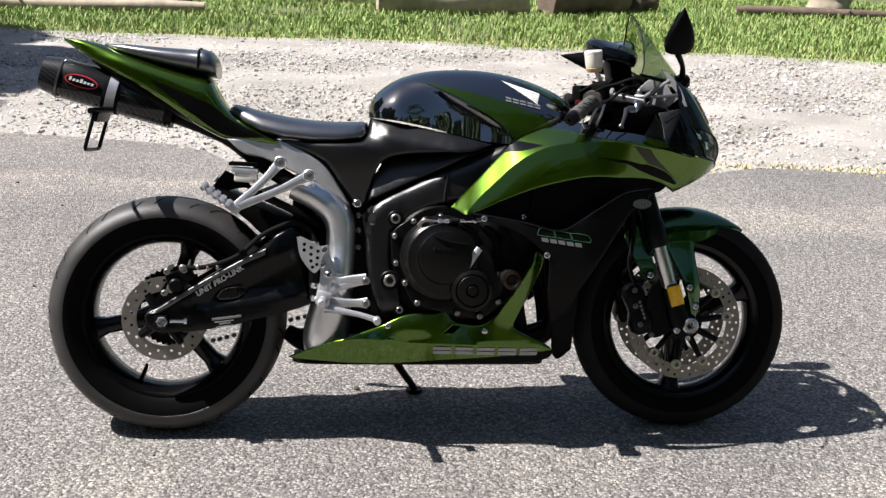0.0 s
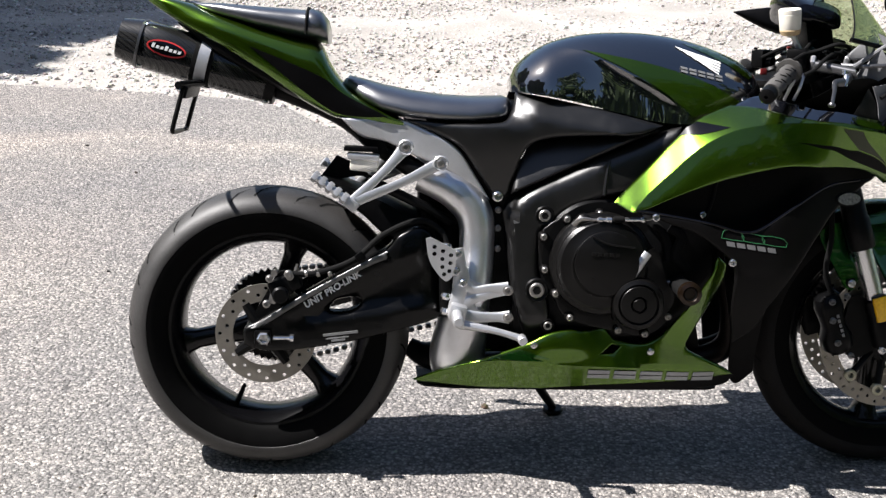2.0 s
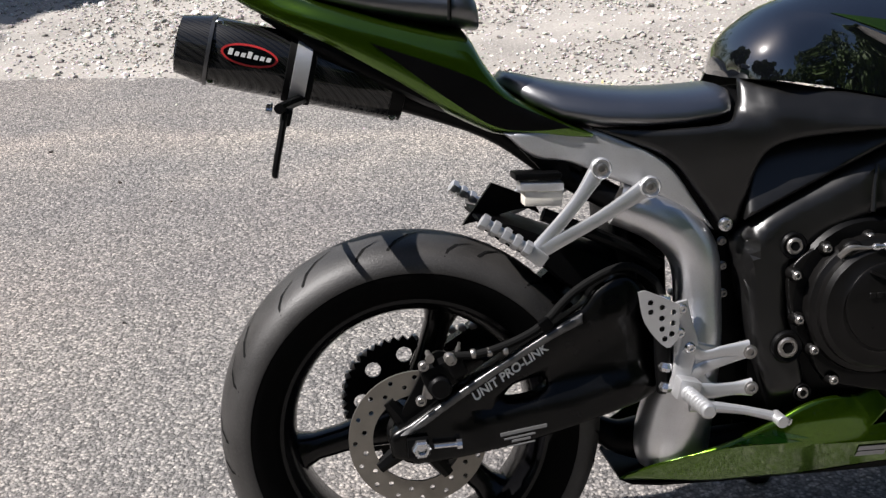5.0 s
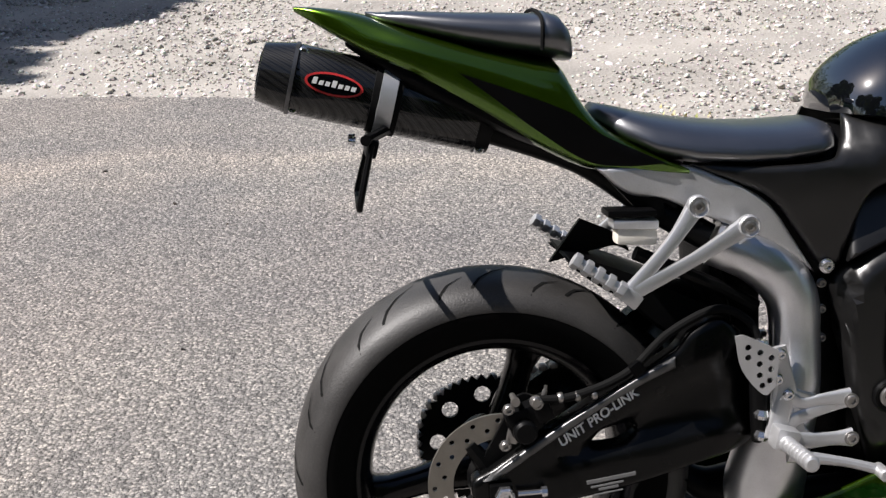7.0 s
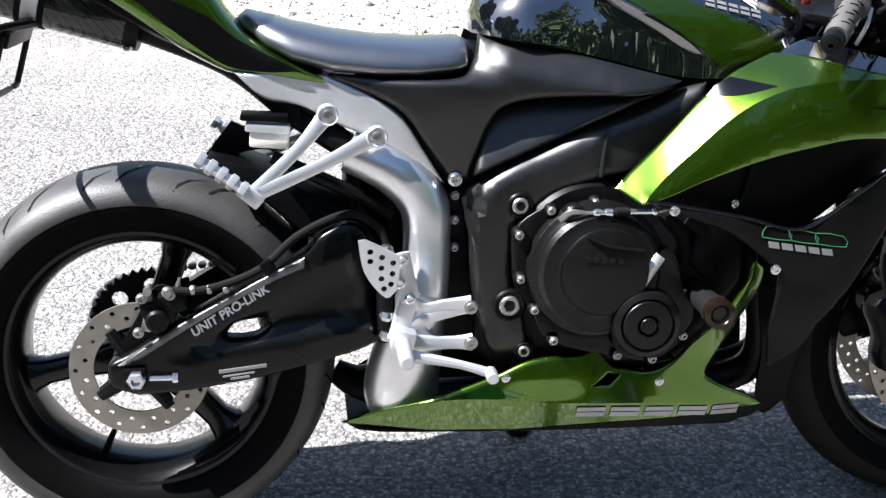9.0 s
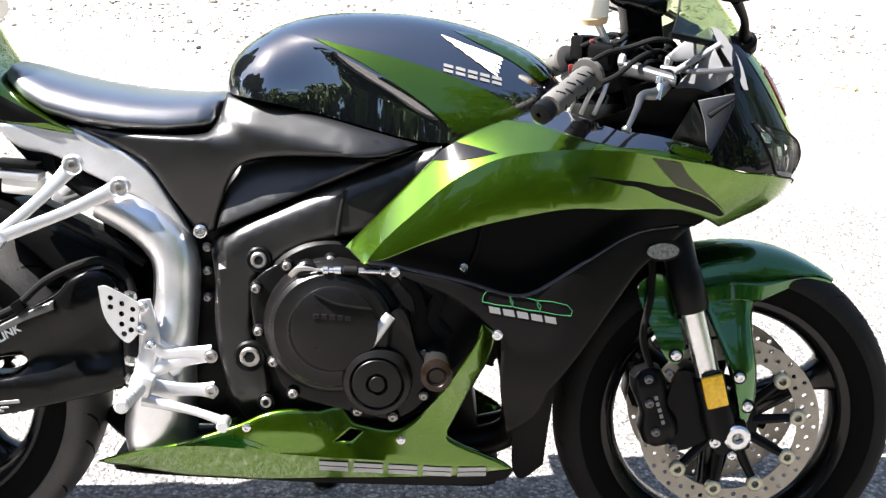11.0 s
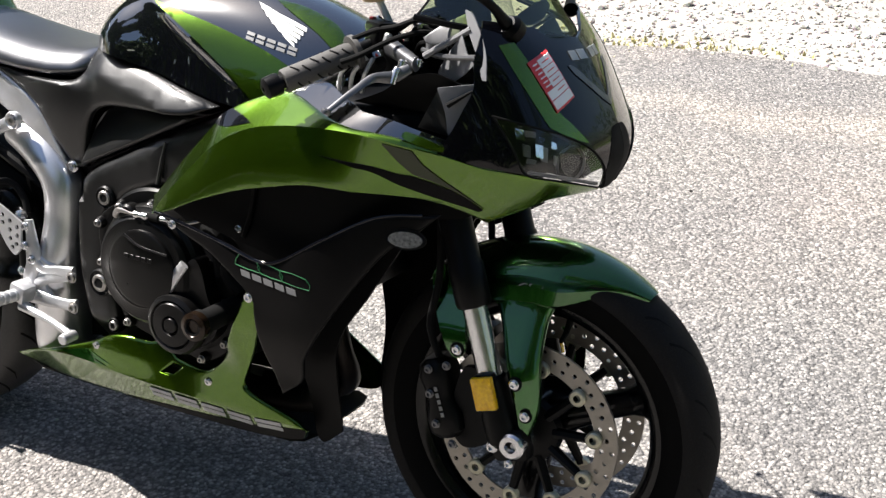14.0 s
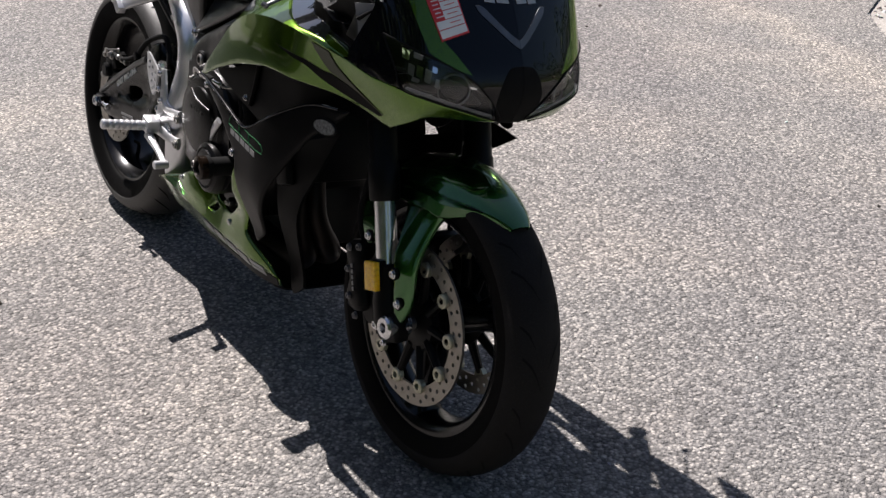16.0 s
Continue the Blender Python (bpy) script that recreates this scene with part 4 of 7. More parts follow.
part("bleed_screw", lathe([(0.004, 0), (0.004, 0.012), (0.0025, 0.014), (0.0025, 0.020)], (0.066, -0.128, 0.450), (0.2, -0.2, 1), 8), STEEL, cal)
part("caliper_spring", block((0.018, -0.128, 0.395), (0.016, 0.014, 0.022), 0.003, (0, 15, 0)), STEEL, cal)
part("hose_banjo", lathe([(0.009, 0), (0.009, 0.006), (0.006, 0.008), (0.006, 0.013)], (0.052, -0.140, 0.450), (0, -1, 0), 12), STEEL, cal)
for f in (0.09, 0.115, 0.14):
    part("hose_ferrule", lathe([(0.0068, -0.004), (0.0082, -0.002), (0.0082, 0.002), (0.0068, 0.004)], (f, -0.137, 0.451 + 0.02 * max(0, f - 0.1)), (1, 0, 0.1), 10), STEEL, cal)
part("hose_clip", block((0.205, -0.137, 0.487), (0.02, 0.014, 0.02), 0.004, (0, -35, 0)), PLASTIC, BIKE)

# -- exhaust --
pipe = part("exhaust_pipe", tube([(0.418, -0.068, 0.222), (0.418, -0.072, 0.26), (0.428, -0.088, 0.33), (0.446, -0.115, 0.42), (0.455, -0.105, 0.51), (0.448, -0.10, 0.580), (0.402, -0.095, 0.630), (0.335, -0.085, 0.660)],
     [0.056, 0.062, 0.056, 0.042, 0.038, 0.040, 0.040, 0.036], 22, 6), PIPE, BIKE, "brushed silver exhaust pipe curving up to the tail")
part("tail_pipe", tube([(0.33, -0.085, 0.665), (0.25, -0.06, 0.715), (0.15, -0.02, 0.787), (0.0, 0, 0.845)], 0.022, 16, 5), DARKMETAL, pipe, "dark pipe running to the muffler")
part("pipe_joint", tube([(0.42, -0.03, 0.245), (0.35, 0.0, 0.240), (0.31, 0.01, 0.26)], [0.05, 0.03, 0.02], 14, 4), DARKMETAL, pipe)
part("header_pipe", tube([(0.42, -0.06, 0.235), (0.6, -0.05, 0.236), (0.85, -0.06, 0.240), (1.00, -0.08, 0.27), (1.02, -0.11, 0.36), (0.99, -0.10, 0.5)], 0.026, 12, 6), BROWNPIPE, pipe, "heat-browned header pipe")
part("header_pipe", tube([(0.85, -0.02, 0.240), (1.02, -0.03, 0.28), (1.045, -0.09, 0.38), (1.00, -0.08, 0.5)], 0.022, 12, 6), BROWNPIPE, pipe, "heat-browned header pipe")

M0, M1 = Vector((-0.318, 0.0, 0.944)), Vector((0.012, 0.0, 0.853))
mdir = (M1 - M0).normalized()
mup = Vector((-mdir.z, 0, mdir.x))


def can(f0, f1, r0, r1, n=2.6, wide=1.12):
    a, b, r0, r1 = M0 + mdir * f0, M0 + mdir * f1, r0 * 0.94, r1 * 0.94
    rings = [oval(a, (0, r0 * 0.9 * wide, 0), mup * r0 * 0.9, n, 40)]
    rings += [oval(a.lerp(b, t), (0, (r0 + (r1 - r0) * t) * wide, 0), mup * (r0 + (r1 - r0) * t), n, 40) for t in (0.03, 0.25, 0.5, 0.75, 0.97)]
    rings += [oval(b, (0, r1 * 0.93 * wide, 0), mup * r1 * 0.93, n, 40)]
    return loft(rings)


muffler = part("muffler", can(0.045, 0.345, 0.056, 0.054), CARBON, BIKE, "oval carbon-fibre muffler under the tail")
part("end_cap", can(0.0, 0.050, 0.046, 0.057), CARBON, muffler, "tapered carbon muffler end cap")
part("outlet", loft([oval(M0 - mdir * 0.002, (0, 0.036, 0), mup * 0.030, 2.2, 24), oval(M0 + mdir * 0.0005, (0, 0.034, 0), mup * 0.028, 2.2, 24)]), GROOVE, muffler)
part("cap_trim", can(0.046, 0.052, 0.0580, 0.0580), LEVER, muffler, "thin grey ring round the muffler")
part("muffler_clamp", can(0.177, 0.202, 0.0600, 0.0600), SILVER, muffler, "wide silver muffler strap")
part("clamp_liner", can(0.166, 0.211, 0.0575, 0.0575), GROOVE, muffler)
part("front_cap", can(0.330, 0.352, 0.0555, 0.052), DARKMETAL, muffler)
for f in (0.058, 0.338):
    for up in (-0.9, 0.9):
        q = M0 + mdir * f + mup * 0.046 * up
        bolt(muffler, q.x, -0.036, q.z, 0.007, 0.006, CHROME, "rivet")


def muffler_face(u, v, lift=0.0):
    c = M0 + mdir * u + mup * v
    f = min(0.98, abs(v) / 0.052)
    return Vector((c.x, -(0.0525 * 1.12 * (1 - f ** 2.6) ** (1 / 2.6) + 0.0015 + lift), c.z))


ell = lambda cx, cz, a, b, n=32: [Vector((cx + a * math.cos(2 * math.pi * i / n), cz + b * math.sin(2 * math.pi * i / n))) for i in range(n)]
badge = part("badge", sheet(ell(0.110, 0.006, 0.043, 0.0165), muffler_face, 0.001, 0.01, lift=0.0005), RED, muffler, "red oval maker's plate")
part("badge_field", sheet(ell(0.110, 0.006, 0.039, 0.0135), muffler_face, 0.001, 0.01, lift=0.0012), GLOSS, muffler)
for k in range(7):
    u = 0.078 + k * 0.0095
    h = 0.010 if k in (0, 3) else 0.0065
    part("badge_mark", sheet([Vector((u, 0.002)), Vector((u + 0.0065, 0.002)), Vector((u + 0.0080, 0.002 + h)), Vector((u + 0.0015, 0.002 + h))], muffler_face, 0.0006, 0.01, lift=0.0020), WHITE, muffler)

# number-plate hanger below the muffler
hang = part("plate_bracket", block((-0.163, -0.053, 0.832), (0.016, 0.17, 0.026), 0.004, (0, 17, 0)), DARKMETAL, BIKE, "black number-plate bracket under the muffler")
loop = [(-0.164, -0.140, 0.838), (-0.185, -0.148, 0.757), (-0.186, -0.140, 0.749), (-0.186, 0.030, 0.747), (-0.185, 0.040, 0.755), (-0.160, 0.034, 0.838)]
part("bracket_loop", tube(loop, 0.0050, 8, 6), DARKMETAL, hang)
for y in (-0.03, 0.02):
    bolt(hang, -0.185, y, 0.834, 0.006, 0.01, CHROME, axis=(-1, 0, 0.2))
part("bracket_strap", tube([(-0.172, -0.15, 0.846), (-0.135, -0.03, 0.850)], 0.008, 8, 2), DARKMETAL, hang)

# -- tail --
TAIL = [(-0.262, 1.034, 1.027, 0.010), (-0.235, 1.032, 1.009, 0.030), (-0.20, 1.027, 0.986, 0.048), (-0.16, 1.018, 0.961, 0.064), (-0.10, 0.997, 0.930, 0.083), (0.0, 0.970, 0.868, 0.098), (0.07, 0.954, 0.820, 0.106),
        (0.112, 0.944, 0.796, 0.108), (0.130, 0.910, 0.787, 0.108), (0.148, 0.878, 0.779, 0.109), (0.175, 0.845, 0.774, 0.111), (0.225, 0.812, 0.769, 0.114), (0.295, 0.776, 0.764, 0.116)]


def tail_w(x, z):
    zt, zb, w = (lerp_table([(s[0], s[k]) for s in TAIL], x) for k in (1, 2, 3))
    m, h = (zt + zb) / 2, max(1e-3, (zt - zb) / 2)
    f = min(0.999, abs(z - m) / h)
    fold = max(0, z - (0.940 - 0.27 * x)) * step(0.15, 0.09, x)
    n = 3.4 if z > m else 7.0
    return max(0.004, w * (1 - 0.06 * (0.5 - 0.5 * (z - m) / h)) * (1 - f ** n) ** (1 / n) - 0.5 * fold * step(-0.24, -0.12, x))


rings = []
for s in [TAIL[0]] + [None] * 40 + [TAIL[-1]]:
    x = s[0] if s else -0.256 + 0.549 * (len(rings) - 0.5) / 40
    zt, zb = lerp_table([(q[0], q[1]) for q in TAIL], x), lerp_table([(q[0], q[2]) for q in TAIL], x)
    half = [zb + (zt - zb) * (0.5 - 0.5 * math.cos(math.pi * k / 14)) for k in range(15)]
    rings.append([Vector((x, -tail_w(x, z), z)) for z in half] + [Vector((x, tail_w(x, z), z)) for z in half[::-1]])
tail = part("tail_fairing", loft(rings), GREEN, BIKE, "pointed candy-green tail fairing", 50)
wedge = spline([(-0.032, 0.929, "!"), (0.045, 0.899), (0.125, 0.864), (0.17, 0.830), (0.262, 0.784, "!"), (0.20, 0.783), (0.145, 0.794), (0.076, 0.841), (0.019, 0.888)], 6, True)
part("tail_graphic", sheet(wedge, on(tail_w), 0.004, 0.012, lift=0.0025), PLASTIC, tail, "black painted wedge on the tail")
part("undertray", loft([oval((-0.19, 0, 0.985), (0, 0.03, 0), (0, 0, 0.012), 3, 20), oval((-0.10, 0, 0.925), (0, 0.07, 0), (0, 0, 0.02), 3, 20), oval((0.05, 0, 0.845), (0, 0.09, 0), (0, 0, 0.02), 3, 20),
     oval((0.16, 0, 0.793), (0, 0.10, 0), (0, 0, 0.016), 3, 20), oval((0.28, 0, 0.722), (0, 0.10, 0), (0, 0, 0.02), 3, 20)]), PLASTIC, BIKE, "black plastic tray below the tail")
rings = []
for x, zt, zb, w in ((-0.158, 1.022, 1.016, 0.014), (-0.14, 1.020, 1.006, 0.034), (-0.10, 1.020, 0.992, 0.058), (-0.02, 1.014, 0.968, 0.082), (0.05, 1.010, 0.952, 0.093), (0.092, 1.007, 0.944, 0.097), (0.098, 1.011, 0.942, 0.099), (0.118, 1.004, 0.938, 0.098), (0.130, 0.988, 0.935, 0.092), (0.134, 0.975, 0.935, 0.085)):
    rings.append(oval((x, 0, (zt + zb) / 2), (0, w, 0), (0, 0, (zt - zb) / 2), 3.0, 32))
cushion = part("rear_seat", loft(rings), VINYL, BIKE, "black vinyl passenger seat pad on the tail", 50)
part("seat_seam", tube([(0.088, -0.098, 0.955), (0.090, -0.090, 0.998), (0.090, 0, 1.012), (0.090, 0.090, 0.998), (0.088, 0.098, 0.955)], 0.003, 8, 6), GROOVE, cushion)
rings = []
for x, zt, zb, w in ((0.166, 0.860, 0.848, 0.03), (0.178, 0.869, 0.836, 0.07), (0.21, 0.862, 0.812, 0.105), (0.25, 0.851, 0.790, 0.124), (0.31, 0.839, 0.776, 0.136), (0.38, 0.830, 0.770, 0.140), (0.44, 0.827, 0.768, 0.138), (0.49, 0.828, 0.772, 0.130), (0.513, 0.829, 0.779, 0.120), (0.524, 0.824, 0.795, 0.092)):
    ring = oval((x, 0, (zt + zb) / 2), (0, w, 0), (0, 0, (zt - zb) / 2), 2.9, 36)
    rings.append([Vector((q[0], q[1] * (1 - 0.26 * max(0, (q[2] - zb) / (zt - zb))), q[2])) for q in ring])
part("rider_seat", loft(rings), VINYL, BIKE, "smooth black vinyl rider seat", 60)

# -- tank --
TANK = [(0.528, 0.868, 0.838, 0.050), (0.540, 0.892, 0.838, 0.088), (0.565, 0.917, 0.836, 0.118), (0.61, 0.944, 0.830, 0.138), (0.68, 0.963, 0.816, 0.149), (0.76, 0.969, 0.797, 0.153), (0.84, 0.966, 0.780, 0.152), (0.92, 0.952, 0.778, 0.146), (1.0, 0.925, 0.790, 0.130), (1.05, 0.897, 0.810, 0.105), (1.072, 0.868, 0.825, 0.07)]


KNEE = [(0.53, 0.900), (0.57, 0.925), (0.61, 0.936), (0.675, 0.924), (0.76, 0.886), (0.85, 0.834), (0.905, 0.790), (0.95, 0.76)]


def tank_w(x, z):
    """Half width of the tank: a domed upper face, and below the knee crease an upright hollowed panel."""
    zt, zb, w = (lerp_table([(s[0], s[k]) for s in TANK], x) for k in (1, 2, 3))
    knee = min(zt - 0.012, lerp_table(KNEE, x))
    dome = lambda q: w * (1 - min(0.9995, max(0, (q - zb) / (zt - zb))) ** 2.2) ** (1 / 2.2)
    down = max(0.0, knee - z)
    upright = dome(max(z, knee)) + 0.10 * down - 0.006 * step(0.0, 0.012, down) * step(0.03, 0.06, knee - zb)
    k = step(0.59, 0.76, x)                     # the crease fades out towards the seat
    return dome(z) * (1 - k) + upright * k


rings = []
for k in range(61):
    x = 0.5285 + (1.0715 - 0.5285) * (0.5 - 0.5 * math.cos(math.pi * k / 60))
    zt, zb = lerp_table([(q[0], q[1]) for q in TANK], x), lerp_table([(q[0], q[2]) for q in TANK], x)
    knee = min(zt - 0.012, max(zb + 0.004, lerp_table(KNEE, x)))
    half = [zb + (knee - zb) * q for q in (0, 0.2, 0.4, 0.6, 0.8, 0.92, 1.0)] + [knee + (zt - knee) * math.sin(math.pi / 2 * q / 14) for q in range(1, 15)]
    rings.append([Vector((x, -tank_w(x, z), z)) for z in half] + [Vector((x, tank_w(x, z), z)) for z in half[::-1]])
tank = part("fuel_tank", loft(rings), TANKPAINT, BIKE, "gloss black fuel tank with green stripes", 50)
for sg in (-1, 1):
    part("tank_stripe", sheet(spline([(0.675, 0.930, "!"), (0.76, 0.892), (0.85, 0.838), (0.905, 0.792, "!"), (0.965, 0.808), (1.015, 0.822, "!"), (0.96, 0.853), (0.90, 0.878), (0.80, 0.906)], 6, True), on(tank_w, sg), 0.001, 0.008, lift=0.002), GREEN, tank, "candy-green stripe on the tank flank")
    part("tank_stripe", sheet(spline([(0.895, 0.947, "!"), (0.95, 0.936), (1.01, 0.912), (1.05, 0.878, "!"), (1.035, 0.872, "!"), (0.985, 0.905)], 5, True), on(tank_w, sg), 0.001, 0.008, lift=0.002), GREEN, tank, "green stripe on the tank shoulder")
    for k in range(5):
        a, b = 0.874 + 0.0150 * k, 0.972 - 0.002 * k
        za, zb = 0.941 - 0.0098 * k, 0.9060 - 0.0058 * k
        part("wing_mark", sheet([Vector((a, za)), Vector((b, zb + 0.0024)), Vector((b + 0.002, zb - 0.0028)), Vector((a + 0.012, za - 0.0092))], on(tank_w, sg), 0.0006, 0.012, lift=0.0030), WHITE, tank, "pale wing-shaped emblem stripe")
    for k in range(5):
        a = 0.880 + 0.0192 * k
        z = 0.887 - 0.0042 * k
        for q, h in ((0.0, 0.0045), (0.0072, 0.0045)):
            part("name_mark", sheet([Vector((a, z + q)), Vector((a + 0.0150, z + q - 0.0034)), Vector((a + 0.0150, z + q - 0.0034 + h)), Vector((a, z + q + h))], on(tank_w, sg), 0.0006, 0.012, lift=0.0030), GREY, tank, "silver maker's mark bar")
part("filler_cap", lathe([(0.042, 0), (0.042, 0.006), (0.036, 0.009), (0.02, 0.010)], (0.83, 0, 0.953), (0.03, 0, 1), 28), DARKMETAL, tank, "dark filler cap")

# -- seat-side cover, air-box cover and frame --
cover_w = lambda x, z: 0.112 + 0.20 * max(0, min(0.75, x) - 0.56) - 0.6 * max(0, 0.572 - x) * step(0.765, 0.80, z) * step(0.46, 0.52, x) + 0.030 * math.sin(math.pi * min(1, max(0, (z - 0.60) / 0.31))) * step(0.30, 0.50, x) + 0.006 * step(0.6, 0.85, x) - 0.65 * max(0, z - (0.800 - 0.21 * (x - 0.535))) * step(0.46, 0.56, x)
cover = spline([(0.300, 0.778), (0.40, 0.772), (0.505, 0.776), (0.525, 0.800), (0.535, 0.838, "!"), (0.68, 0.812), (0.843, 0.774, "!"), (0.79, 0.756), (0.70, 0.752), (0.615, 0.746), (0.568, 0.732), (0.545, 0.702), (0.53, 0.655), (0.520, 0.617, "!"), (0.492, 0.612, "!"), (0.455, 0.668), (0.405, 0.730)], 6, True)
box_rise = lambda x, z: z - (0.622 + 0.465 * (x - 0.528))
box_w = lambda x, z: 0.140 + 0.010 * step(0.6, 0.8, x) - 0.50 * max(0, box_rise(x, z) - 0.010)
box = spline([(0.838, 0.764), (0.795, 0.751), (0.70, 0.748), (0.610, 0.740), (0.566, 0.730), (0.548, 0.717), (0.540, 0.698), (0.531, 0.655), (0.526, 0.624, "!"), (0.575, 0.646), (0.631, 0.671), (0.703, 0.704), (0.79, 0.744)], 6, True)
bevel = lambda x, z: max(0.0, z - lerp_table([(0.505, 0.30), (0.525, 0.52), (0.535, 0.578), (0.545, 0.594), (0.562, 0.610), (0.59, 0.626), (0.65, 0.653), (0.73, 0.690), (0.90, 0.768)], x))
frame_w = lambda x, z: 0.150 - 0.60 * min(0.040, bevel(x, z)) - 0.5 * max(0, 0.532 - x) + (0.573 - z) * 0.03 - 0.030 * step(0.36, 0.30, z) + max(0, x - 0.62) * 0.10 - 0.006 * step(0.720, 0.726, x)
frame_out = spline([(0.885, 0.776, "!"), (0.87, 0.735), (0.800, 0.650), (0.749, 0.626), (0.719, 0.619), (0.652, 0.594), (0.613, 0.564), (0.593, 0.548), (0.586, 0.50), (0.588, 0.455), (0.604, 0.413), (0.612, 0.36), (0.606, 0.315), (0.570, 0.300), (0.548, 0.352), (0.526, 0.44), (0.517, 0.543), (0.511, 0.586), (0.517, 0.602), (0.533, 0.616), (0.571, 0.638), (0.631, 0.667), (0.715, 0.706), (0.787, 0.738), (0.853, 0.766)], 6, True)
fill = loft([oval((x, 0, zc), (0, w, 0), (0, 0, h), 4, 24) for x, zc, w, h in ((0.34, 0.735, 0.09, 0.03), (0.45, 0.70, 0.105, 0.08), (0.53, 0.68, 0.096, 0.14), (0.62, 0.70, 0.098, 0.12), (0.75, 0.70, 0.11, 0.10), (0.90, 0.70, 0.125, 0.10), (1.02, 0.72, 0.12, 0.09))])
core = part("main_frame", fill, PLASTIC, BIKE, "dark frame and air box between tank and engine")
for sg in (-1, 1):
    part("side_cover", sheet(cover, on(cover_w, sg), 0.014, 0.012, soft=0.010), SATIN, core, "satin black side cover below seat and tank")
    part("airbox_cover", sheet(box, on(box_w, sg), 0.030, 0.012, soft=0.010), FRAME, core, "dark grey spar cover")
    part("frame_spar", sheet(frame_out, on(frame_w, sg), 0.03, 0.013, soft=0.016), FRAME, core, "dark grey aluminium frame spar")
    part("spar_weld", tube([(x, sg * (frame_w(x, z) + 0.001), z) for x, z in ((0.720, 0.626), (0.725, 0.666), (0.731, 0.698))], 0.0042, 8, 3), FRAME, core)
for x, z, r in ((0.596, 0.581, 0.017), (0.582, 0.421, 0.021), (0.608, 0.343, 0.012)):
    y = -frame_w(x, z)
    boss = part("engine_mount", lathe([(r * 1.25, -0.01), (r * 1.25, 0.003), (r * 1.1, 0.006), (r * 0.75, 0.003)], (x, y, z), (0, -1, 0), 24), DARKMETAL, core)
    part("mount_bolt", lathe([(r * 0.78, 0), (r * 0.78, 0.007), (r * 0.66, 0.009), (r * 0.48, 0.009), (r * 0.46, 0.007)], (x, y, z), (0, -1, 0), 20), STEEL, core, "steel hollow engine bolt")
    part("bolt_socket", lathe([(r * 0.45, 0.004), (r * 0.45, 0.0082)], (x, y, z), (0, -1, 0), 6), GROOVE, core)
bolt(core, 0.497, -0.122, 0.618, 0.009, 0.008)

# -- silver rear subframe and passenger pegs --
sub_w = lambda x, z: 0.108 + 0.010 * step(0.25, 0.42, x)
sub_out = spline([(0.160, 0.782, "!"), (0.286, 0.779), (0.345, 0.757), (0.388, 0.735), (0.418, 0.710), (0.450, 0.660), (0.482, 0.608, "!"), (0.44, 0.640), (0.388, 0.672), (0.318, 0.702), (0.258, 0.731), (0.205, 0.742)], 6, True)
rack = part("subframe", sheet(sub_out, on(sub_w), 0.02, 0.012, soft=0.007), SILVER, BIKE, "silver cast rear subframe")
part("far_rail", sheet(sub_out, on(sub_w, 1), 0.02, 0.013), SILVER, rack)
part("lower_tray", sheet(spline([(0.165, 0.778, "!"), (0.205, 0.742), (0.258, 0.73, "!"), (0.262, 0.706, "!"), (0.235, 0.700, "!")], 4, True), flat_at(0.10), 0.02, 0.02), PLASTIC, rack)


def peg_bracket(sg):
    """V-shaped passenger peg bracket with its folded peg."""
    f = lambda x, y, z: (x, sg * y, z)
    bm = tube([f(0.300, 0.128, 0.722), f(0.255, 0.150, 0.672), f(0.190, 0.172, 0.612)], [0.014, 0.0095, 0.011], 12, 4, flat=0.6, power=5)
    tube([f(0.374, 0.132, 0.689), f(0.29, 0.152, 0.648), f(0.190, 0.172, 0.608)], [0.014, 0.0095, 0.011], 12, 4, bm, flat=0.6, power=5)
    ob = part("passenger_bracket", bm, SILVER, rack, "silver V-shaped passenger footrest bracket")
    for x, z, y in ((0.300, 0.722, 0.137), (0.374, 0.689, 0.141)):
        part("bracket_ring", lathe([(0.0165, -0.006), (0.0165, 0.004), (0.0145, 0.006), (0.012, 0.004)], f(x, y, z), (0, sg, 0), 20), SILVER, ob)
        bolt(ob, x, sg * (y + 0.002), z, 0.0085, 0.005, STEEL, axis=(0, sg, 0))
    part("peg_hinge", block(f(0.186, 0.180, 0.606), (0.032, 0.022, 0.022), 0.003, (0, 40, 0)), SILVER, ob)
    a, b = Vector(f(0.176, 0.185, 0.616)), Vector(f(0.112, 0.178, 0.662))
    part("peg_core", tube([a, b], 0.0085, 10, 2), SILVER, ob)
    for k in range(5):
        q = a.lerp(b, 0.05 + 0.95 * k / 4)
        part("peg_rib", lathe([(0.0085, -0.0062), (0.0122, -0.0052), (0.0128, 0.0), (0.0122, 0.0052), (0.0085, 0.0062)], q, b - a, 6), SILVER, ob)
    return ob


peg_bracket(-1)
peg_bracket(1)
tank_res = part("brake_reservoir", block((0.212, -0.112, 0.682), (0.060, 0.035, 0.026), 0.006, (0, 4, 0)), FLUID, BIKE, "cloudy rear brake fluid reservoir")
part("reservoir_lid", block((0.210, -0.112, 0.700), (0.068, 0.040, 0.014), 0.004, (0, 4, 0)), SILVER, tank_res)
part("reservoir_cover", block((0.205, -0.108, 0.716), (0.072, 0.05, 0.010), 0.003, (0, 2, 0)), PLASTIC, tank_res)
part("fender_stay", sheet(spline([(0.15, 0.695, "!"), (0.205, 0.668), (0.225, 0.64), (0.20, 0.65), (0.10, 0.63, "!")], 4, True), flat_at(0.02), 0.01, 0.03), PLASTIC, BIKE, "black plastic inner mudguard flap")
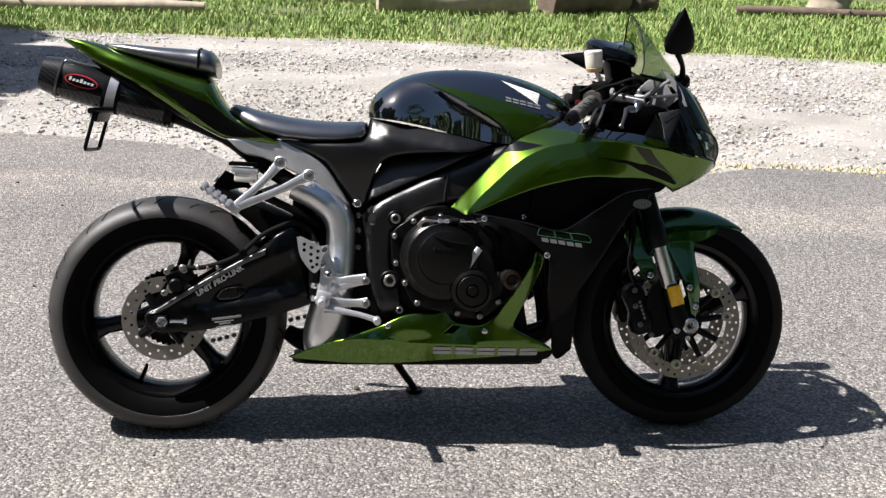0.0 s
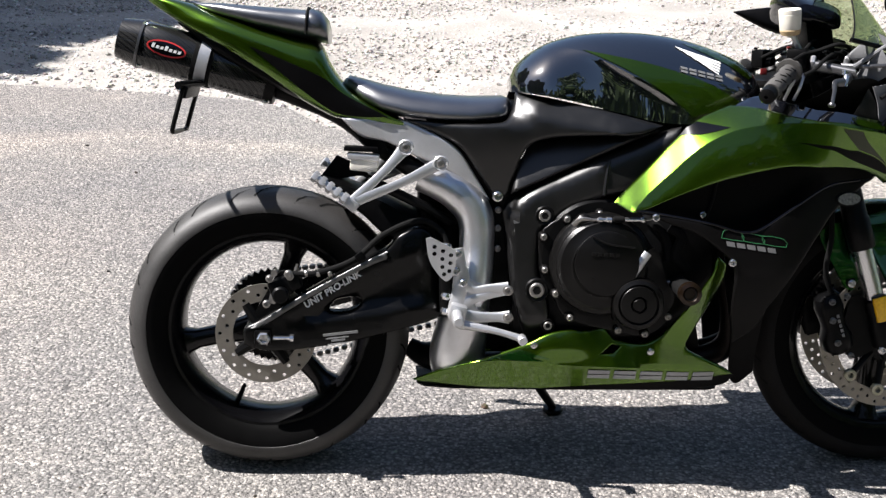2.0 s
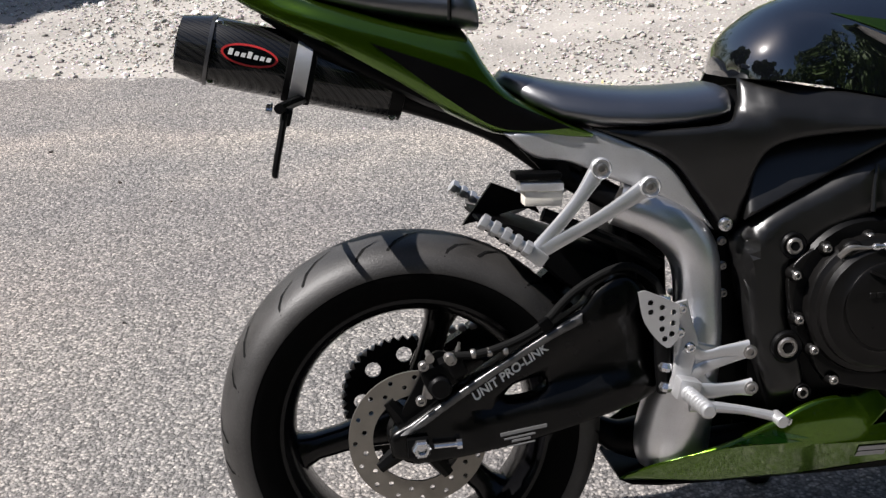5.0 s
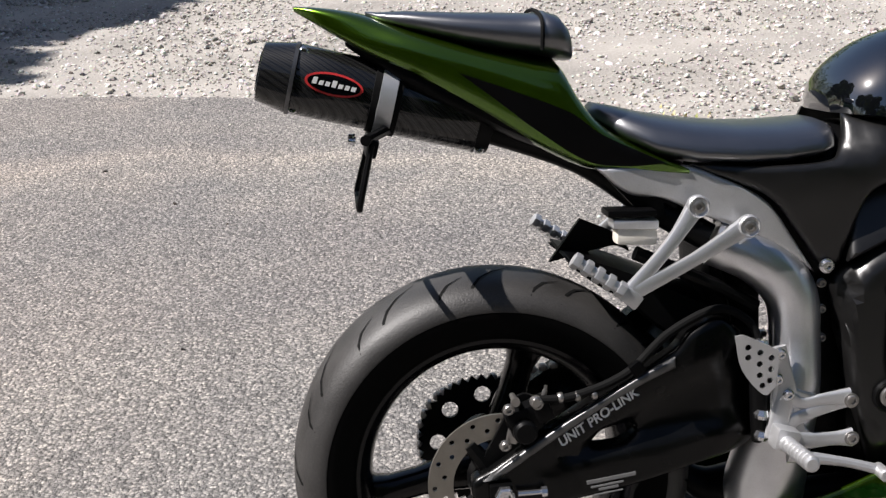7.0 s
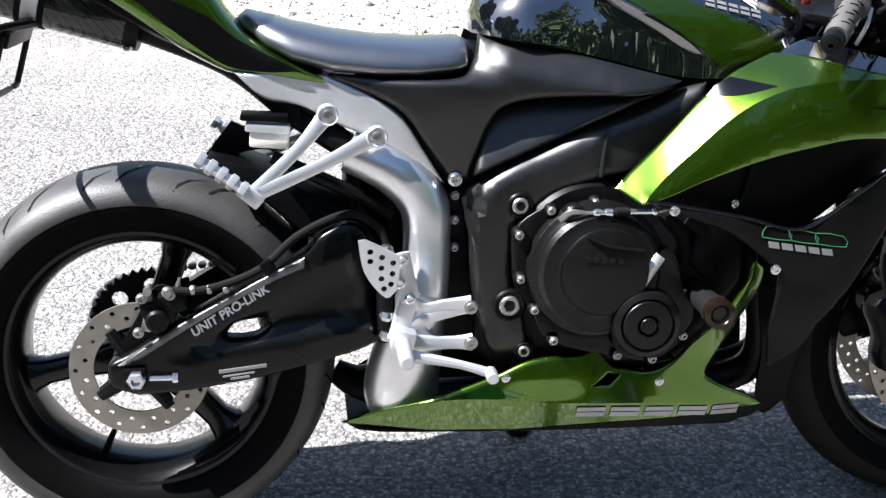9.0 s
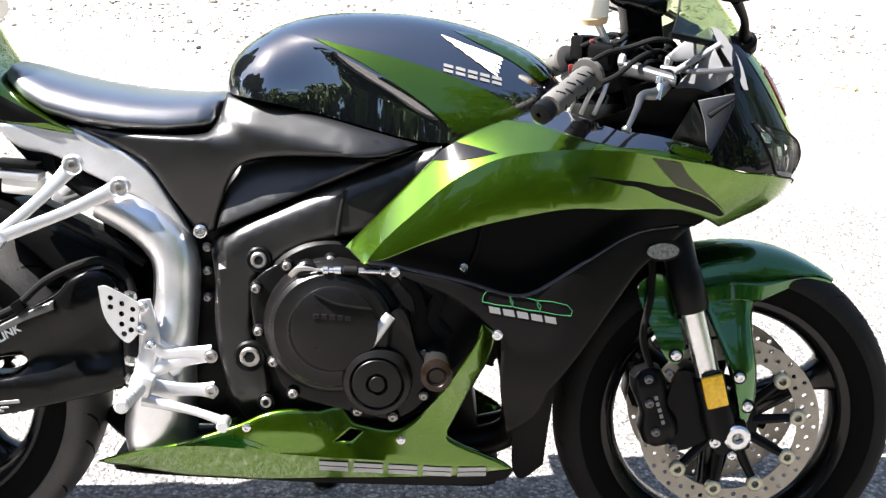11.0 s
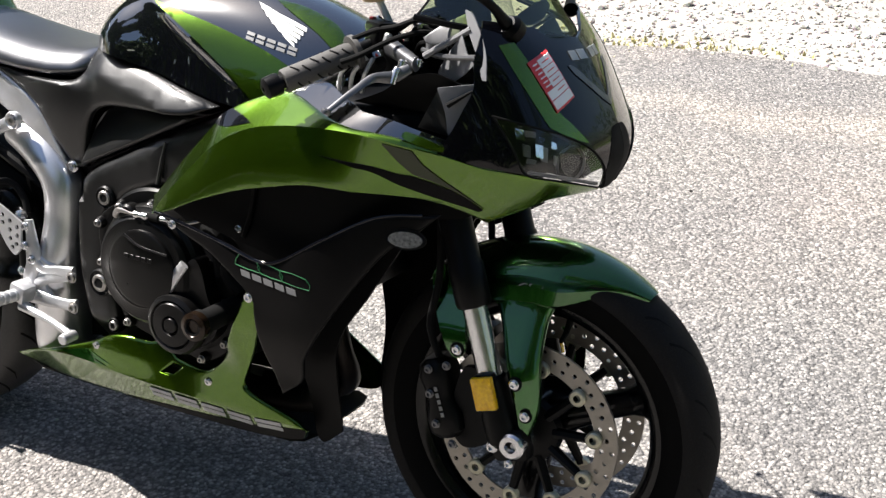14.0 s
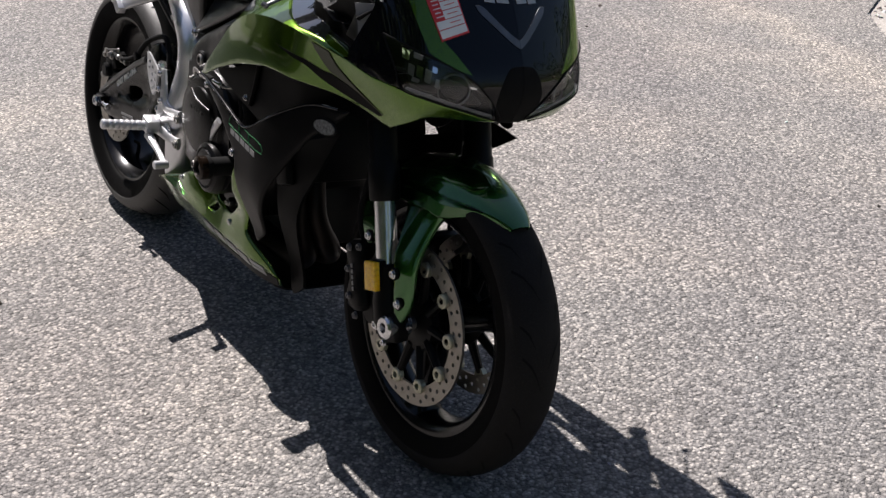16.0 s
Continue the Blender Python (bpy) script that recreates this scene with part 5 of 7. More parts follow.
part("inner_mudguard", loft([oval((0.33, 0, 0.66), (0, 0.09, 0), (0, 0, 0.02), 3, 16), oval((0.345, 0, 0.58), (0, 0.085, 0), (0.02, 0, 0.02), 3, 16), oval((0.36, 0, 0.48), (0, 0.08, 0), (0.02, 0, 0.02), 3, 16)]), PLASTIC, BIKE)
part("shock_absorber", tube([(0.40, 0, 0.68), (0.40, 0, 0.35)], 0.035, 14, 6), DARKMETAL, BIKE)

part("seat_stay", tube([(0.215, -0.098, 0.652), (0.337, -0.098, 0.594), (0.40, -0.09, 0.556)], 0.011, 10, 4), DARKMETAL, BIKE, "black stay below the subframe")
# filler sheet added to keep the gap between pipe and spar dark
part("dark_gap_filler", sheet(spline([(0.455, 0.60, "!"), (0.530, 0.61, "!"), (0.560, 0.45), (0.580, 0.29, "!"), (0.470, 0.27, "!"), (0.480, 0.45)], 4, True), flat_at(0.075), 0.012, 0.02), DARKMETAL, BIKE, "dark filler sheet added in the gap behind the exhaust pipe")
for z in (0.585, 0.545, 0.50):
    bolt(BIKE, 0.502, -0.090, z, 0.006, 0.008, STEEL)

# -- rider footrest, heel plate and brake pedal --
bm = tube([(0.413, -0.156, 0.510), (0.420, -0.156, 0.470), (0.424, -0.156, 0.440), (0.414, -0.157, 0.405), (0.408, -0.157, 0.370)], [0.010, 0.012, 0.015, 0.016, 0.018], 14, 5, flat=0.45, power=3.2)
tube([(0.418, -0.158, 0.440), (0.445, -0.158, 0.421), (0.480, -0.158, 0.424), (0.520, -0.158, 0.4245)], [0.014, 0.009, 0.0095, 0.0145], 14, 5, bm, flat=0.45, power=3.0)
tube([(0.412, -0.158, 0.385), (0.450, -0.158, 0.402), (0.490, -0.158, 0.413), (0.520, -0.158, 0.4225)], [0.013, 0.010, 0.009, 0.012], 14, 5, bm, flat=0.42, power=3.0)
tube([(0.414, -0.158, 0.366), (0.455, -0.158, 0.362), (0.495, -0.158, 0.362), (0.5235, -0.158, 0.362)], [0.017, 0.013, 0.0105, 0.0145], 14, 5, bm, flat=0.45, power=3.0)
rest = part("footrest_bracket", bm, SILVER, BIKE, "silver rider footrest bracket")
heel = spline([(0.343, 0.533, "!"), (0.356, 0.534), (0.408, 0.508, "!"), (0.404, 0.455, "!"), (0.385, 0.442), (0.353, 0.482)], 4, True)
holes = [circle(a, b, 0.0048, 10) for a, b in ((0.362, 0.515), (0.380, 0.506), (0.397, 0.497), (0.362, 0.500), (0.379, 0.489), (0.396, 0.480), (0.379, 0.472), (0.394, 0.463), (0.383, 0.456))]
part("heel_plate", sheet(heel, flat_at(0.170), 0.004, 0.02, holes), SILVER, rest, "drilled silver heel plate")
for x, z in ((0.412, 0.500), (0.408, 0.462), (0.424, 0.437), (0.520, 0.421), (0.521, 0.362)):
    bolt(rest, x, -0.163, z, 0.009 if x > 0.5 else 0.007, 0.007, STEEL if x > 0.5 else CHROME)
part("peg_mount", block((0.412, -0.180, 0.377), (0.036, 0.034, 0.034), 0.006, (0, 15, 0)), SILVER, rest)
a, b = Vector((0.410, -0.196, 0.374)), Vector((0.408, -0.292, 0.380))
for k in range(8):
    part("peg_rib", lathe([(0.008, -0.0075), (0.0115, -0.006), (0.0125, 0), (0.0115, 0.005), (0.008, 0.0075)], a.lerp(b, k / 7), b - a, 12), SILVER, rest)
part("brake_pedal", tube([(0.415, -0.185, 0.352), (0.45, -0.190, 0.347), (0.50, -0.195, 0.338), (0.545, -0.200, 0.325)], [0.011, 0.009, 0.007, 0.008], 10, 5), SILVER, rest, "silver rear brake pedal")
part("pedal_toe", lathe([(0.008, -0.016), (0.010, -0.014), (0.010, 0.016), (0.008, 0.018)], (0.548, -0.208, 0.324), (0, -1, 0), 12), SILVER, rest)
part("bracket_web", sheet(spline([(0.405, 0.500, "!"), (0.420, 0.500), (0.432, 0.450), (0.470, 0.432, "!"), (0.450, 0.412), (0.452, 0.385), (0.470, 0.368, "!"), (0.425, 0.352), (0.402, 0.365)], 4, True), flat_at(0.159), 0.008, 0.015, [circle(0.425, 0.415, 0.008, 12), circle(0.428, 0.388, 0.006, 12)], soft=0.004), SILVER, rest)
part("master_cylinder", tube([(0.386, -0.140, 0.50), (0.388, -0.140, 0.40), (0.385, -0.138, 0.36)], [0.013, 0.014, 0.008], 12, 4), DARKMETAL, rest)
for z in (0.512, 0.405, 0.372):
    part("hose_fitting", lathe([(0.009, -0.006), (0.012, 0), (0.009, 0.008)], (0.388, -0.150, z), (0.2, 0, 1), 8), CHROME, rest)

# -- engine --
block_bm = loft([oval((x, 0, zc), (0, w, 0), (0, 0, h), 5, 28) for x, zc, w, h in ((0.535, 0.42, 0.11, 0.12), (0.58, 0.42, 0.135, 0.16), (0.72, 0.43, 0.15, 0.17), (0.82, 0.45, 0.165, 0.16), (0.90, 0.48, 0.165, 0.14), (0.96, 0.52, 0.15, 0.10))])
engine = part("engine", block_bm, DARKMETAL, BIKE, "dark inline engine block behind the fairing")
part("crankcase", lathe([(0.130, 0.10), (0.130, 0.152), (0.124, 0.160), (0.02, 0.162)], (0.715, 0, 0.488), (0, -1, 0), 56, None, False), DARKMETAL, engine)
part("clutch_cover", lathe([(0.110, 0.155), (0.110, 0.174), (0.107, 0.180), (0.101, 0.183), (0.0985, 0.185), (0.097, 0.196), (0.090, 0.203), (0.070, 0.206), (0.066, 0.209), (0.066, 0.2085), (0.02, 0.2095)], (0.716, 0, 0.482), (0, -1, 0), 64), ENGINE, engine, "round satin black clutch cover")
part("cover_face", lathe([(0.068, 0.205), (0.068, 0.2115), (0.064, 0.2135), (0.01, 0.2142)], (0.722, 0, 0.488), (0, -1, 0), 48), ENGINE, engine)
part("cover_ridge", tube([(0.690, -0.214, 0.545), (0.725, -0.2165, 0.530), (0.78, -0.213, 0.522)], 0.0022, 8, 6), ENGINE, engine)
for k in range(5):
    part("cast_mark", block((0.694 + 0.0125 * k, -0.2146, 0.508 - 0.0004 * k), (0.009, 0.002, 0.008), 0.0006, (0, 0, 0), None, 1), ENGINE, engine)
part("starter_cover", lathe([(0.056, 0.17), (0.056, 0.205), (0.052, 0.216), (0.044, 0.220), (0.041, 0.217), (0.038, 0.221), (0.018, 0.223), (0.015, 0.219), (0.012, 0.224), (0.003, 0.2245)], (0.791, 0, 0.402), (0, -1, 0), 48), ENGINE, engine, "small round crankshaft cover")
arm_o = spline([(0.752, 0.438, "!"), (0.800, 0.500), (0.822, 0.520), (0.838, 0.500), (0.850, 0.455), (0.870, 0.415), (0.855, 0.380), (0.80, 0.345), (0.745, 0.36)], 5, True)
part("timing_cover", sheet(arm_o, flat_at(0.196), 0.04, 0.02), ENGINE, engine)
part("cover_rib", tube([(0.766, -0.206, 0.448), (0.786, -0.207, 0.478), (0.809, -0.204, 0.510)], [0.011, 0.010, 0.009], 12, 4, flat=0.5), SILVER, engine, "bare bright edge worn through the black paint")
ring_bolts = [(0.642, 0.576), (0.711, 0.588), (0.780, 0.557), (0.829, 0.502), (0.864, 0.438), (0.865, 0.367), (0.816, 0.329), (0.758, 0.337), (0.653, 0.364), (0.621, 0.416), (0.597, 0.467), (0.593, 0.538)]
part("cover_flange", sheet(spline([(0.725 + (x - 0.725) * 1.05, 0.46 + (z - 0.46) * 1.05) for x, z in ring_bolts], 4, True), flat_at(0.160), 0.02, 0.02, soft=0.004), ENGINE, engine, "bolted flange of the clutch cover")
for x, z in ring_bolts:
    part("cover_lug", lathe([(0.011, 0.13), (0.011, 0.165), (0.008, 0.170)], (x, 0, z), (0, -1, 0), 12), ENGINE, engine)
    bolt(engine, x, -0.168, z, 0.0060, 0.008, STEEL)
part("oil_cap", lathe([(0.018, 0.17), (0.018, 0.188), (0.014, 0.192)], (0.675, 0, 0.572), (0, -1, 0), 12), ENGINE, engine)
part("clutch_lever", tube([(0.652, -0.192, 0.566), (0.662, -0.198, 0.578), (0.670, -0.200, 0.581), (0.694, -0.200, 0.579)], [0.006, 0.0055, 0.0045, 0.0022], 10, 4, flat=0.6), STEEL, engine, "bright clutch lever arm")
cable = part("clutch_cable", tube([(0.690, -0.200, 0.579), (0.800, -0.198, 0.579), (0.84, -0.185, 0.588)], 0.0026, 8, 4), STEEL, engine, "bright clutch cable end with its adjuster")
part("cable_end", lathe([(0.0035, 0.0), (0.0065, 0.003), (0.0065, 0.010), (0.0045, 0.012), (0.0045, 0.018), (0.0065, 0.020), (0.0065, 0.030), (0.003, 0.033)], (0.700, -0.200, 0.579), (1, 0, 0), 12), CHROME, cable)
part("cable_sleeve", lathe([(0.004, 0.0), (0.0072, 0.002), (0.0072, 0.022), (0.004, 0.024)], (0.733, -0.200, 0.580), (1, 0, 0), 12), GROOVE, cable)
part("cable_adjuster", lathe([(0.003, 0.0), (0.0048, 0.001), (0.0048, 0.034), (0.007, 0.036), (0.007, 0.042), (0.003, 0.043)], (0.757, -0.1995, 0.580), (1, 0, 0), 12), CHROME, cable)
part("breather_hose", tube([(0.86, -0.17, 0.56), (0.885, -0.175, 0.54), (0.875, -0.175, 0.50), (0.90, -0.17, 0.47)], 0.012, 10, 6), GROOVE, engine)
part("coolant_hose", tube([(0.82, -0.16, 0.57), (0.85, -0.17, 0.54), (0.86, -0.17, 0.49)], 0.011, 10, 6), GROOVE, engine)
part("radiator", block((1.0, 0, 0.540), (0.045, 0.34, 0.20), 0.008, (0, -18, 0)), DARKMETAL, engine, "black radiator behind the fairing")
part("lower_radiator", block((0.925, 0, 0.33), (0.05, 0.16, 0.13), 0.008, (0, -10, 0)), DARKMETAL, engine)
slider = part("frame_slider", lathe([(0.020, 0.13), (0.020, 0.252), (0.024, 0.256), (0.024, 0.276), (0.021, 0.280), (0.012, 0.280), (0.011, 0.268)], (0.884, 0, 0.437), (0, -1, 0), 28), GROOVE, BIKE, "black crash bobbin with a brown end")
part("slider_end", lathe([(0.0235, 0.262), (0.0245, 0.268), (0.0240, 0.279), (0.016, 0.282), (0.012, 0.276)], (0.884, 0, 0.437), (0, -1, 0), 28), BRASS, slider)
part("far_slider", lathe([(0.020, 0.13), (0.024, 0.256), (0.021, 0.280), (0.005, 0.280)], (0.884, 0, 0.437), (0, 1, 0), 20), GROOVE, BIKE)

# -- fairing --
CREASE = [(0.74, 0.568), (0.765, 0.597), (0.8, 0.64), (0.842, 0.681), (0.9, 0.734), (0.967, 0.769), (1.036, 0.783), (1.1, 0.787), (1.169, 0.784), (1.296, 0.764), (1.425, 0.745), (1.54, 0.73)]
PROFILE = [(0.60, 1.385), (0.66, 1.428), (0.706, 1.464), (0.745, 1.480), (0.78, 1.478), (0.83, 1.454), (0.909, 1.406), (0.96, 1.358), (1.02, 1.30), (1.14, 1.195)]
NOSE_X = 1.15


def blunt(u):
    """How far forward the nose stands at an angle, as a share of its length: a full, rounded front."""
    return max(0.0, 1 - math.sin(radians(min(u, 90))) ** 2.5) ** 0.40


def nose_point(u, z, lift=0.0, sign=-1):
    """The fairing's skin. u: degrees round the nose from its middle up to 90, then back along the flank at 2 mm a degree."""
    front = lerp_table(PROFILE, z)
    back = max(0.0, u - 90)
    x = NOSE_X + (front - NOSE_X + lift) * blunt(u) - 0.009 * math.sin(math.pi * min(1, u / 42)) - back * 0.002
    zc = lerp_table(CREASE, x)
    half = 0.245 - 0.012 * step(60, 200, back)
    half -= 0.62 * max(0, zc - z) * step(1.12, 1.36, x)                     # undercut below the nose
    half -= (0.85 + 0.85 * step(0.88, 1.0, x)) * max(0, z - zc) * step(1.30, 1.06, x)                      # shoulder that folds in to the tank
    half += 0.010 * math.sin(math.pi * min(1, max(0, (zc - z) / 0.16))) * step(1.2, 1.05, x)
    half -= 0.20 * max(0, z - 0.90)
    aside = 0.020 * step(1.10, 1.30, x)                                     # the nose sits a little to its left
    return Vector((x, sign * (half + lift) * math.sin(radians(min(u, 90))) ** 0.82 + aside, z))


def nose_u(x, z):
    """The angle at which the skin stands at a place along the machine."""
    if x < NOSE_X:
        return 90 + (NOSE_X - x) / 0.002
    c = min(1, (x - NOSE_X) / (lerp_table(PROFILE, z) - NOSE_X))
    return math.degrees(math.asin((1 - c ** 2.5) ** 0.4))


UV = 0.0045       # flattens degrees to about metres


def skin(points, per=6, by_angle=False):
    out = []
    for p in points:
        u = p[0] if by_angle or p[0] > 2 else nose_u(p[0], p[1])        # past 2 it is an angle
        out.append((u * UV, p[1], *p[2:]))
    return spline(out, per, True)


def on_skin(sign):
    return lambda u, v, lift=0.0: nose_point(u / UV, v, lift, sign)


FAIR = [(0.736, 0.615, "!"), (0.767, 0.597, "!"), (0.801, 0.608), (0.861, 0.636), (0.941, 0.666), (1.013, 0.685), (1.084, 0.698), (1.195, 0.695), (1.27, 0.685), (57.4, 0.655, "!"), (47.5, 0.678), (37.3, 0.701), (20, 0.703), (5.5, 0.700, "!"), (5.5, 0.7055, "!"), (22, 0.7225), (38, 0.737), (49, 0.7465), (56, 0.7505), (63, 0.7545), (1.28, 0.771), (1.24, 0.781), (1.18, 0.789), (1.099, 0.799), (1.025, 0.816), (0.978, 0.819, "!"), (0.940, 0.805), (0.903, 0.787), (0.866, 0.755), (0.80, 0.685)]
RIDGE = [(nose_u(x, lerp_table(CREASE, x)) * UV, lerp_table(CREASE, x)) for x in [0.777 + 0.0125 * k for k in range(40)]]
for sg in (-1, 1):
    fair = part("side_fairing", sheet(skin(FAIR), on_skin(sg), 0.004, 0.012, lines=[RIDGE], soft=0.004), GREEN, BIKE, "candy-green upper side fairing", 16)
    part("fairing_graphic", sheet(skin([(1.097, 0.748, "!"), (1.153, 0.742), (1.216, 0.731), (1.238, 0.729, "!"), (1.292, 0.709), (1.329, 0.679, "!"), (1.322, 0.676, "!"), (1.274, 0.693), (1.221, 0.712), (1.153, 0.735)]), on_skin(sg), 0.001, 0.012, lift=0.0014), PLASTIC, fair, "black pointed flame graphic")
    part("fairing_graphic", sheet(skin([(1.196, 0.776, "!"), (1.241, 0.769, "!"), (1.260, 0.745), (1.296, 0.714), (1.331, 0.680, "!"), (1.292, 0.7115), (1.240, 0.7315, "!"), (1.220, 0.750)]), on_skin(sg), 0.001, 0.012, lift=0.0018), OLIVE, fair, "dark olive band above the flame")
    part("fairing_graphic", sheet(skin([(0.867, 0.757, "!"), (0.881, 0.773, "!"), (0.903, 0.786, "!"), (0.963, 0.776, "!"), (0.912, 0.762)]), on_skin(sg), 0.001, 0.012, lift=0.0014), GLOSS, fair, "small black corner by the tank")
    part("cockpit_trim", sheet(skin([(0.985, 0.815), (1.03, 0.810), (1.10, 0.792), (1.18, 0.782), (1.28, 0.766), (1.33, 0.755), (1.31, 0.782), (1.24, 0.800), (1.18, 0.810), (1.10, 0.825), (1.04, 0.838)]), on_skin(sg), 0.003, 0.012, lift=-0.004), TANKPAINT, fair, "black inner edge of the fairing")
    part("fairing_tab", sheet(skin([(1.228, 0.785), (1.285, 0.772), (1.287, 0.781), (1.23, 0.796)], 3), on_skin(sg), 0.003, 0.012, lift=0.002), GREEN, fair)
    cowl = part("nose_cowl", sheet(skin([(74, 0.769, "!"), (63, 0.756), (56, 0.752), (49, 0.748, "!"), (52.2, 0.775), (54.6, 0.802), (57, 0.830, "!"), (46, 0.818), (32, 0.802), (21, 0.783), (13.7, 0.760), (8.3, 0.734), (5, 0.704, "!"), (0.02, 0.700, "!"), (0.02, 0.80, "!"), (0.02, 0.925, "!"), (20, 0.945), (38, 0.955), (47, 0.958, "!"), (57, 0.91), (60.5, 0.867), (65.8, 0.832), (71.5, 0.790)], by_angle=True), on_skin(sg), 0.004, 0.012), GLOSS, BIKE, "gloss black nose cowl with green flashes")
    part("nose_stripe", sheet(skin([(45, 0.905), (43, 0.875), (40, 0.842), (37.2, 0.814, "!"), (27.6, 0.796), (19.0, 0.786, "!"), (20.6, 0.794), (25.2, 0.816), (29.8, 0.837), (33.5, 0.885), (37.5, 0.930, "!"), (46, 0.926, "!")], by_angle=True), on_skin(sg), 0.001, 0.012, lift=0.0012), GREEN, cowl, "candy-green flash above the lamp")
    # headlamp
    lamp_o = [(57, 0.830, "!"), (46, 0.818), (32, 0.802), (21, 0.783), (13.7, 0.760), (8.3, 0.734), (5, 0.706, "!"), (22, 0.7235), (38, 0.738), (49, 0.748, "!"), (52.2, 0.775), (54.6, 0.802)]
    lens = part("headlamp", sheet(skin(lamp_o, by_angle=True), on_skin(sg), 0.002, 0.015, lift=0.0005), LENS, BIKE, "clear slanted headlamp with bright reflectors")
    lens.visible_shadow = False
    part("lamp_bowl", sheet(skin([(54, 0.826), (45, 0.813), (32, 0.797), (21, 0.777), (14.5, 0.755), (10, 0.728), (22, 0.729), (37, 0.743), (47, 0.753), (50.5, 0.778)], by_angle=True), on_skin(sg), 0.003, 0.008, lift=-0.030), DARKMETAL, lens)
    part("lamp_rim", tube([nose_point(a, z, 0.001, sg) for a, z, *_ in lamp_o + lamp_o[:1]], 0.0016, 6, 4), GROOVE, lens)
    part("lamp_shade", sheet(skin([(33, 0.772), (25, 0.770), (18, 0.757), (12.5, 0.735), (16, 0.727), (24, 0.733), (31, 0.748)], 4, True), on_skin(sg), 0.002, 0.01, lift=-0.014), GLOSS, lens, "dark oval projector of the lamp")
    part("lamp_sill", sheet(skin([(47, 0.752), (36, 0.745), (22, 0.7315), (8, 0.716), (7, 0.709), (22, 0.7255), (38, 0.740), (48, 0.7485)], 4, True), on_skin(sg), 0.002, 0.01, lift=-0.004), PANEL, lens, "grey lower sill of the lamp")
    for k, (a, z, da, dz, m) in enumerate(((50, 0.812, 3.2, 0.018, MIRROR), (48, 0.788, 2.6, 0.020, LEVER), (45.5, 0.806, 4.2, 0.010, PANEL), (44, 0.790, 3.0, 0.022, MIRROR), (41, 0.799, 2.2, 0.008, GLOSS),
                                           (40.5, 0.783, 3.4, 0.024, LEVER), (36.5, 0.792, 2.4, 0.012, MIRROR), (35, 0.770, 3.0, 0.016, PANEL), (46.5, 0.766, 3.6, 0.008, PANEL), (19, 0.765, 3.4, 0.006, MIRROR))):
        part("reflector_facet", sheet([(a * UV, z), ((a - da) * UV, z - 0.003), ((a - da * 0.8) * UV, z - dz), ((a + 0.4) * UV, z - dz * 0.85)], on_skin(sg), 0.003, 0.02, lift=-0.012 - 0.005 * (k % 3)), m, lens)
    bowl = nose_point(26, 0.755, -0.016, sg)
    part("lamp_ring", lathe([(0.026, -0.004), (0.0285, 0.0), (0.026, 0.003)], bowl, nose_point(26, 0.755, 0.01, sg) - bowl, 28, closed=True), LEVER, lens, "bright ring round the projector")
    # mid fairing, charcoal
    mid_w = lambda x, z: 0.246 - 0.05 * step(1.05, 1.28, x) - 0.05 * step(0.48, 0.30, z) - 0.012 * step(0.92, 0.78, x) + 0.008 * math.sin(math.pi * min(1, max(0, (z - 0.35) / 0.3)))
    MID = spline([(0.776, 0.603, "!"), (0.811, 0.599), (0.922, 0.580), (0.990, 0.562), (1.030, 0.568), (1.105, 0.615), (1.18, 0.656), (1.277, 0.670, "!"), (1.235, 0.632), (1.195, 0.600), (1.155, 0.545), (1.092, 0.449), (1.062, 0.400, "!"), (1.045, 0.352), (1.000, 0.316, "!"), (0.985, 0.40), (0.982, 0.491, "!"), (0.962, 0.512), (0.90, 0.556), (0.84, 0.578)], 6, True)
    mid = part("middle_fairing", sheet(MID, on(mid_w, sg), 0.006, 0.014, soft=0.006), SMOKE, BIKE, "charcoal middle fairing behind the front wheel")
    rim_line = [(0.776, 0.603), (0.811, 0.599), (0.922, 0.580), (0.990, 0.562), (1.030, 0.568), (1.105, 0.615), (1.18, 0.656), (1.25, 0.667)]
    part("fairing_lip", tube([(x, sg * (mid_w(x, z) - 0.001), z) for x, z in rim_line], 0.0028, 8, 6), GLOSS, mid)
    part("upper_infill", sheet(spline([(0.772, 0.604), (0.835, 0.63), (0.935, 0.668), (1.081, 0.700), (1.20, 0.705), (1.31, 0.69), (1.29, 0.655), (1.18, 0.64), (1.105, 0.600), (1.03, 0.55), (0.95, 0.56)], 4, True), on(lambda x, z: 0.195 - 0.06 * step(1.1, 1.3, x), sg), 0.006, 0.02), PLASTIC, mid, "black recessed duct panel")
    part("duct_rib", tube([(0.925, sg * 0.198, 0.578), (0.940, sg * 0.199, 0.62), (0.948, sg * 0.199, 0.665)], 0.004, 8, 4), PLASTIC, mid)
    part("inner_fairing", sheet(spline([(0.985, 0.52, "!"), (1.10, 0.56), (1.20, 0.605, "!"), (1.135, 0.50), (1.085, 0.42), (1.075, 0.33), (1.07, 0.232, "!"), (1.035, 0.205), (1.018, 0.225), (1.012, 0.32), (0.990, 0.43)], 4, True), on(lambda x, z: 0.155 - 0.04 * step(0.4, 0.22, z), sg), 0.006, 0.02), PLASTIC, mid)
    # sheet added inside so the gap between middle fairing and belly stays black
    part("gap_dark_sheet", sheet(spline([(0.955, 0.54, "!"), (1.0, 0.56, "!"), (0.992, 0.47), (0.978, 0.405, "!"), (0.948, 0.410, "!"), (0.946, 0.47)], 4, True), on(lambda x, z: 0.122, sg), 0.005, 0.03), PLASTIC, mid, "black sheet added to darken the gap inside the fairing")
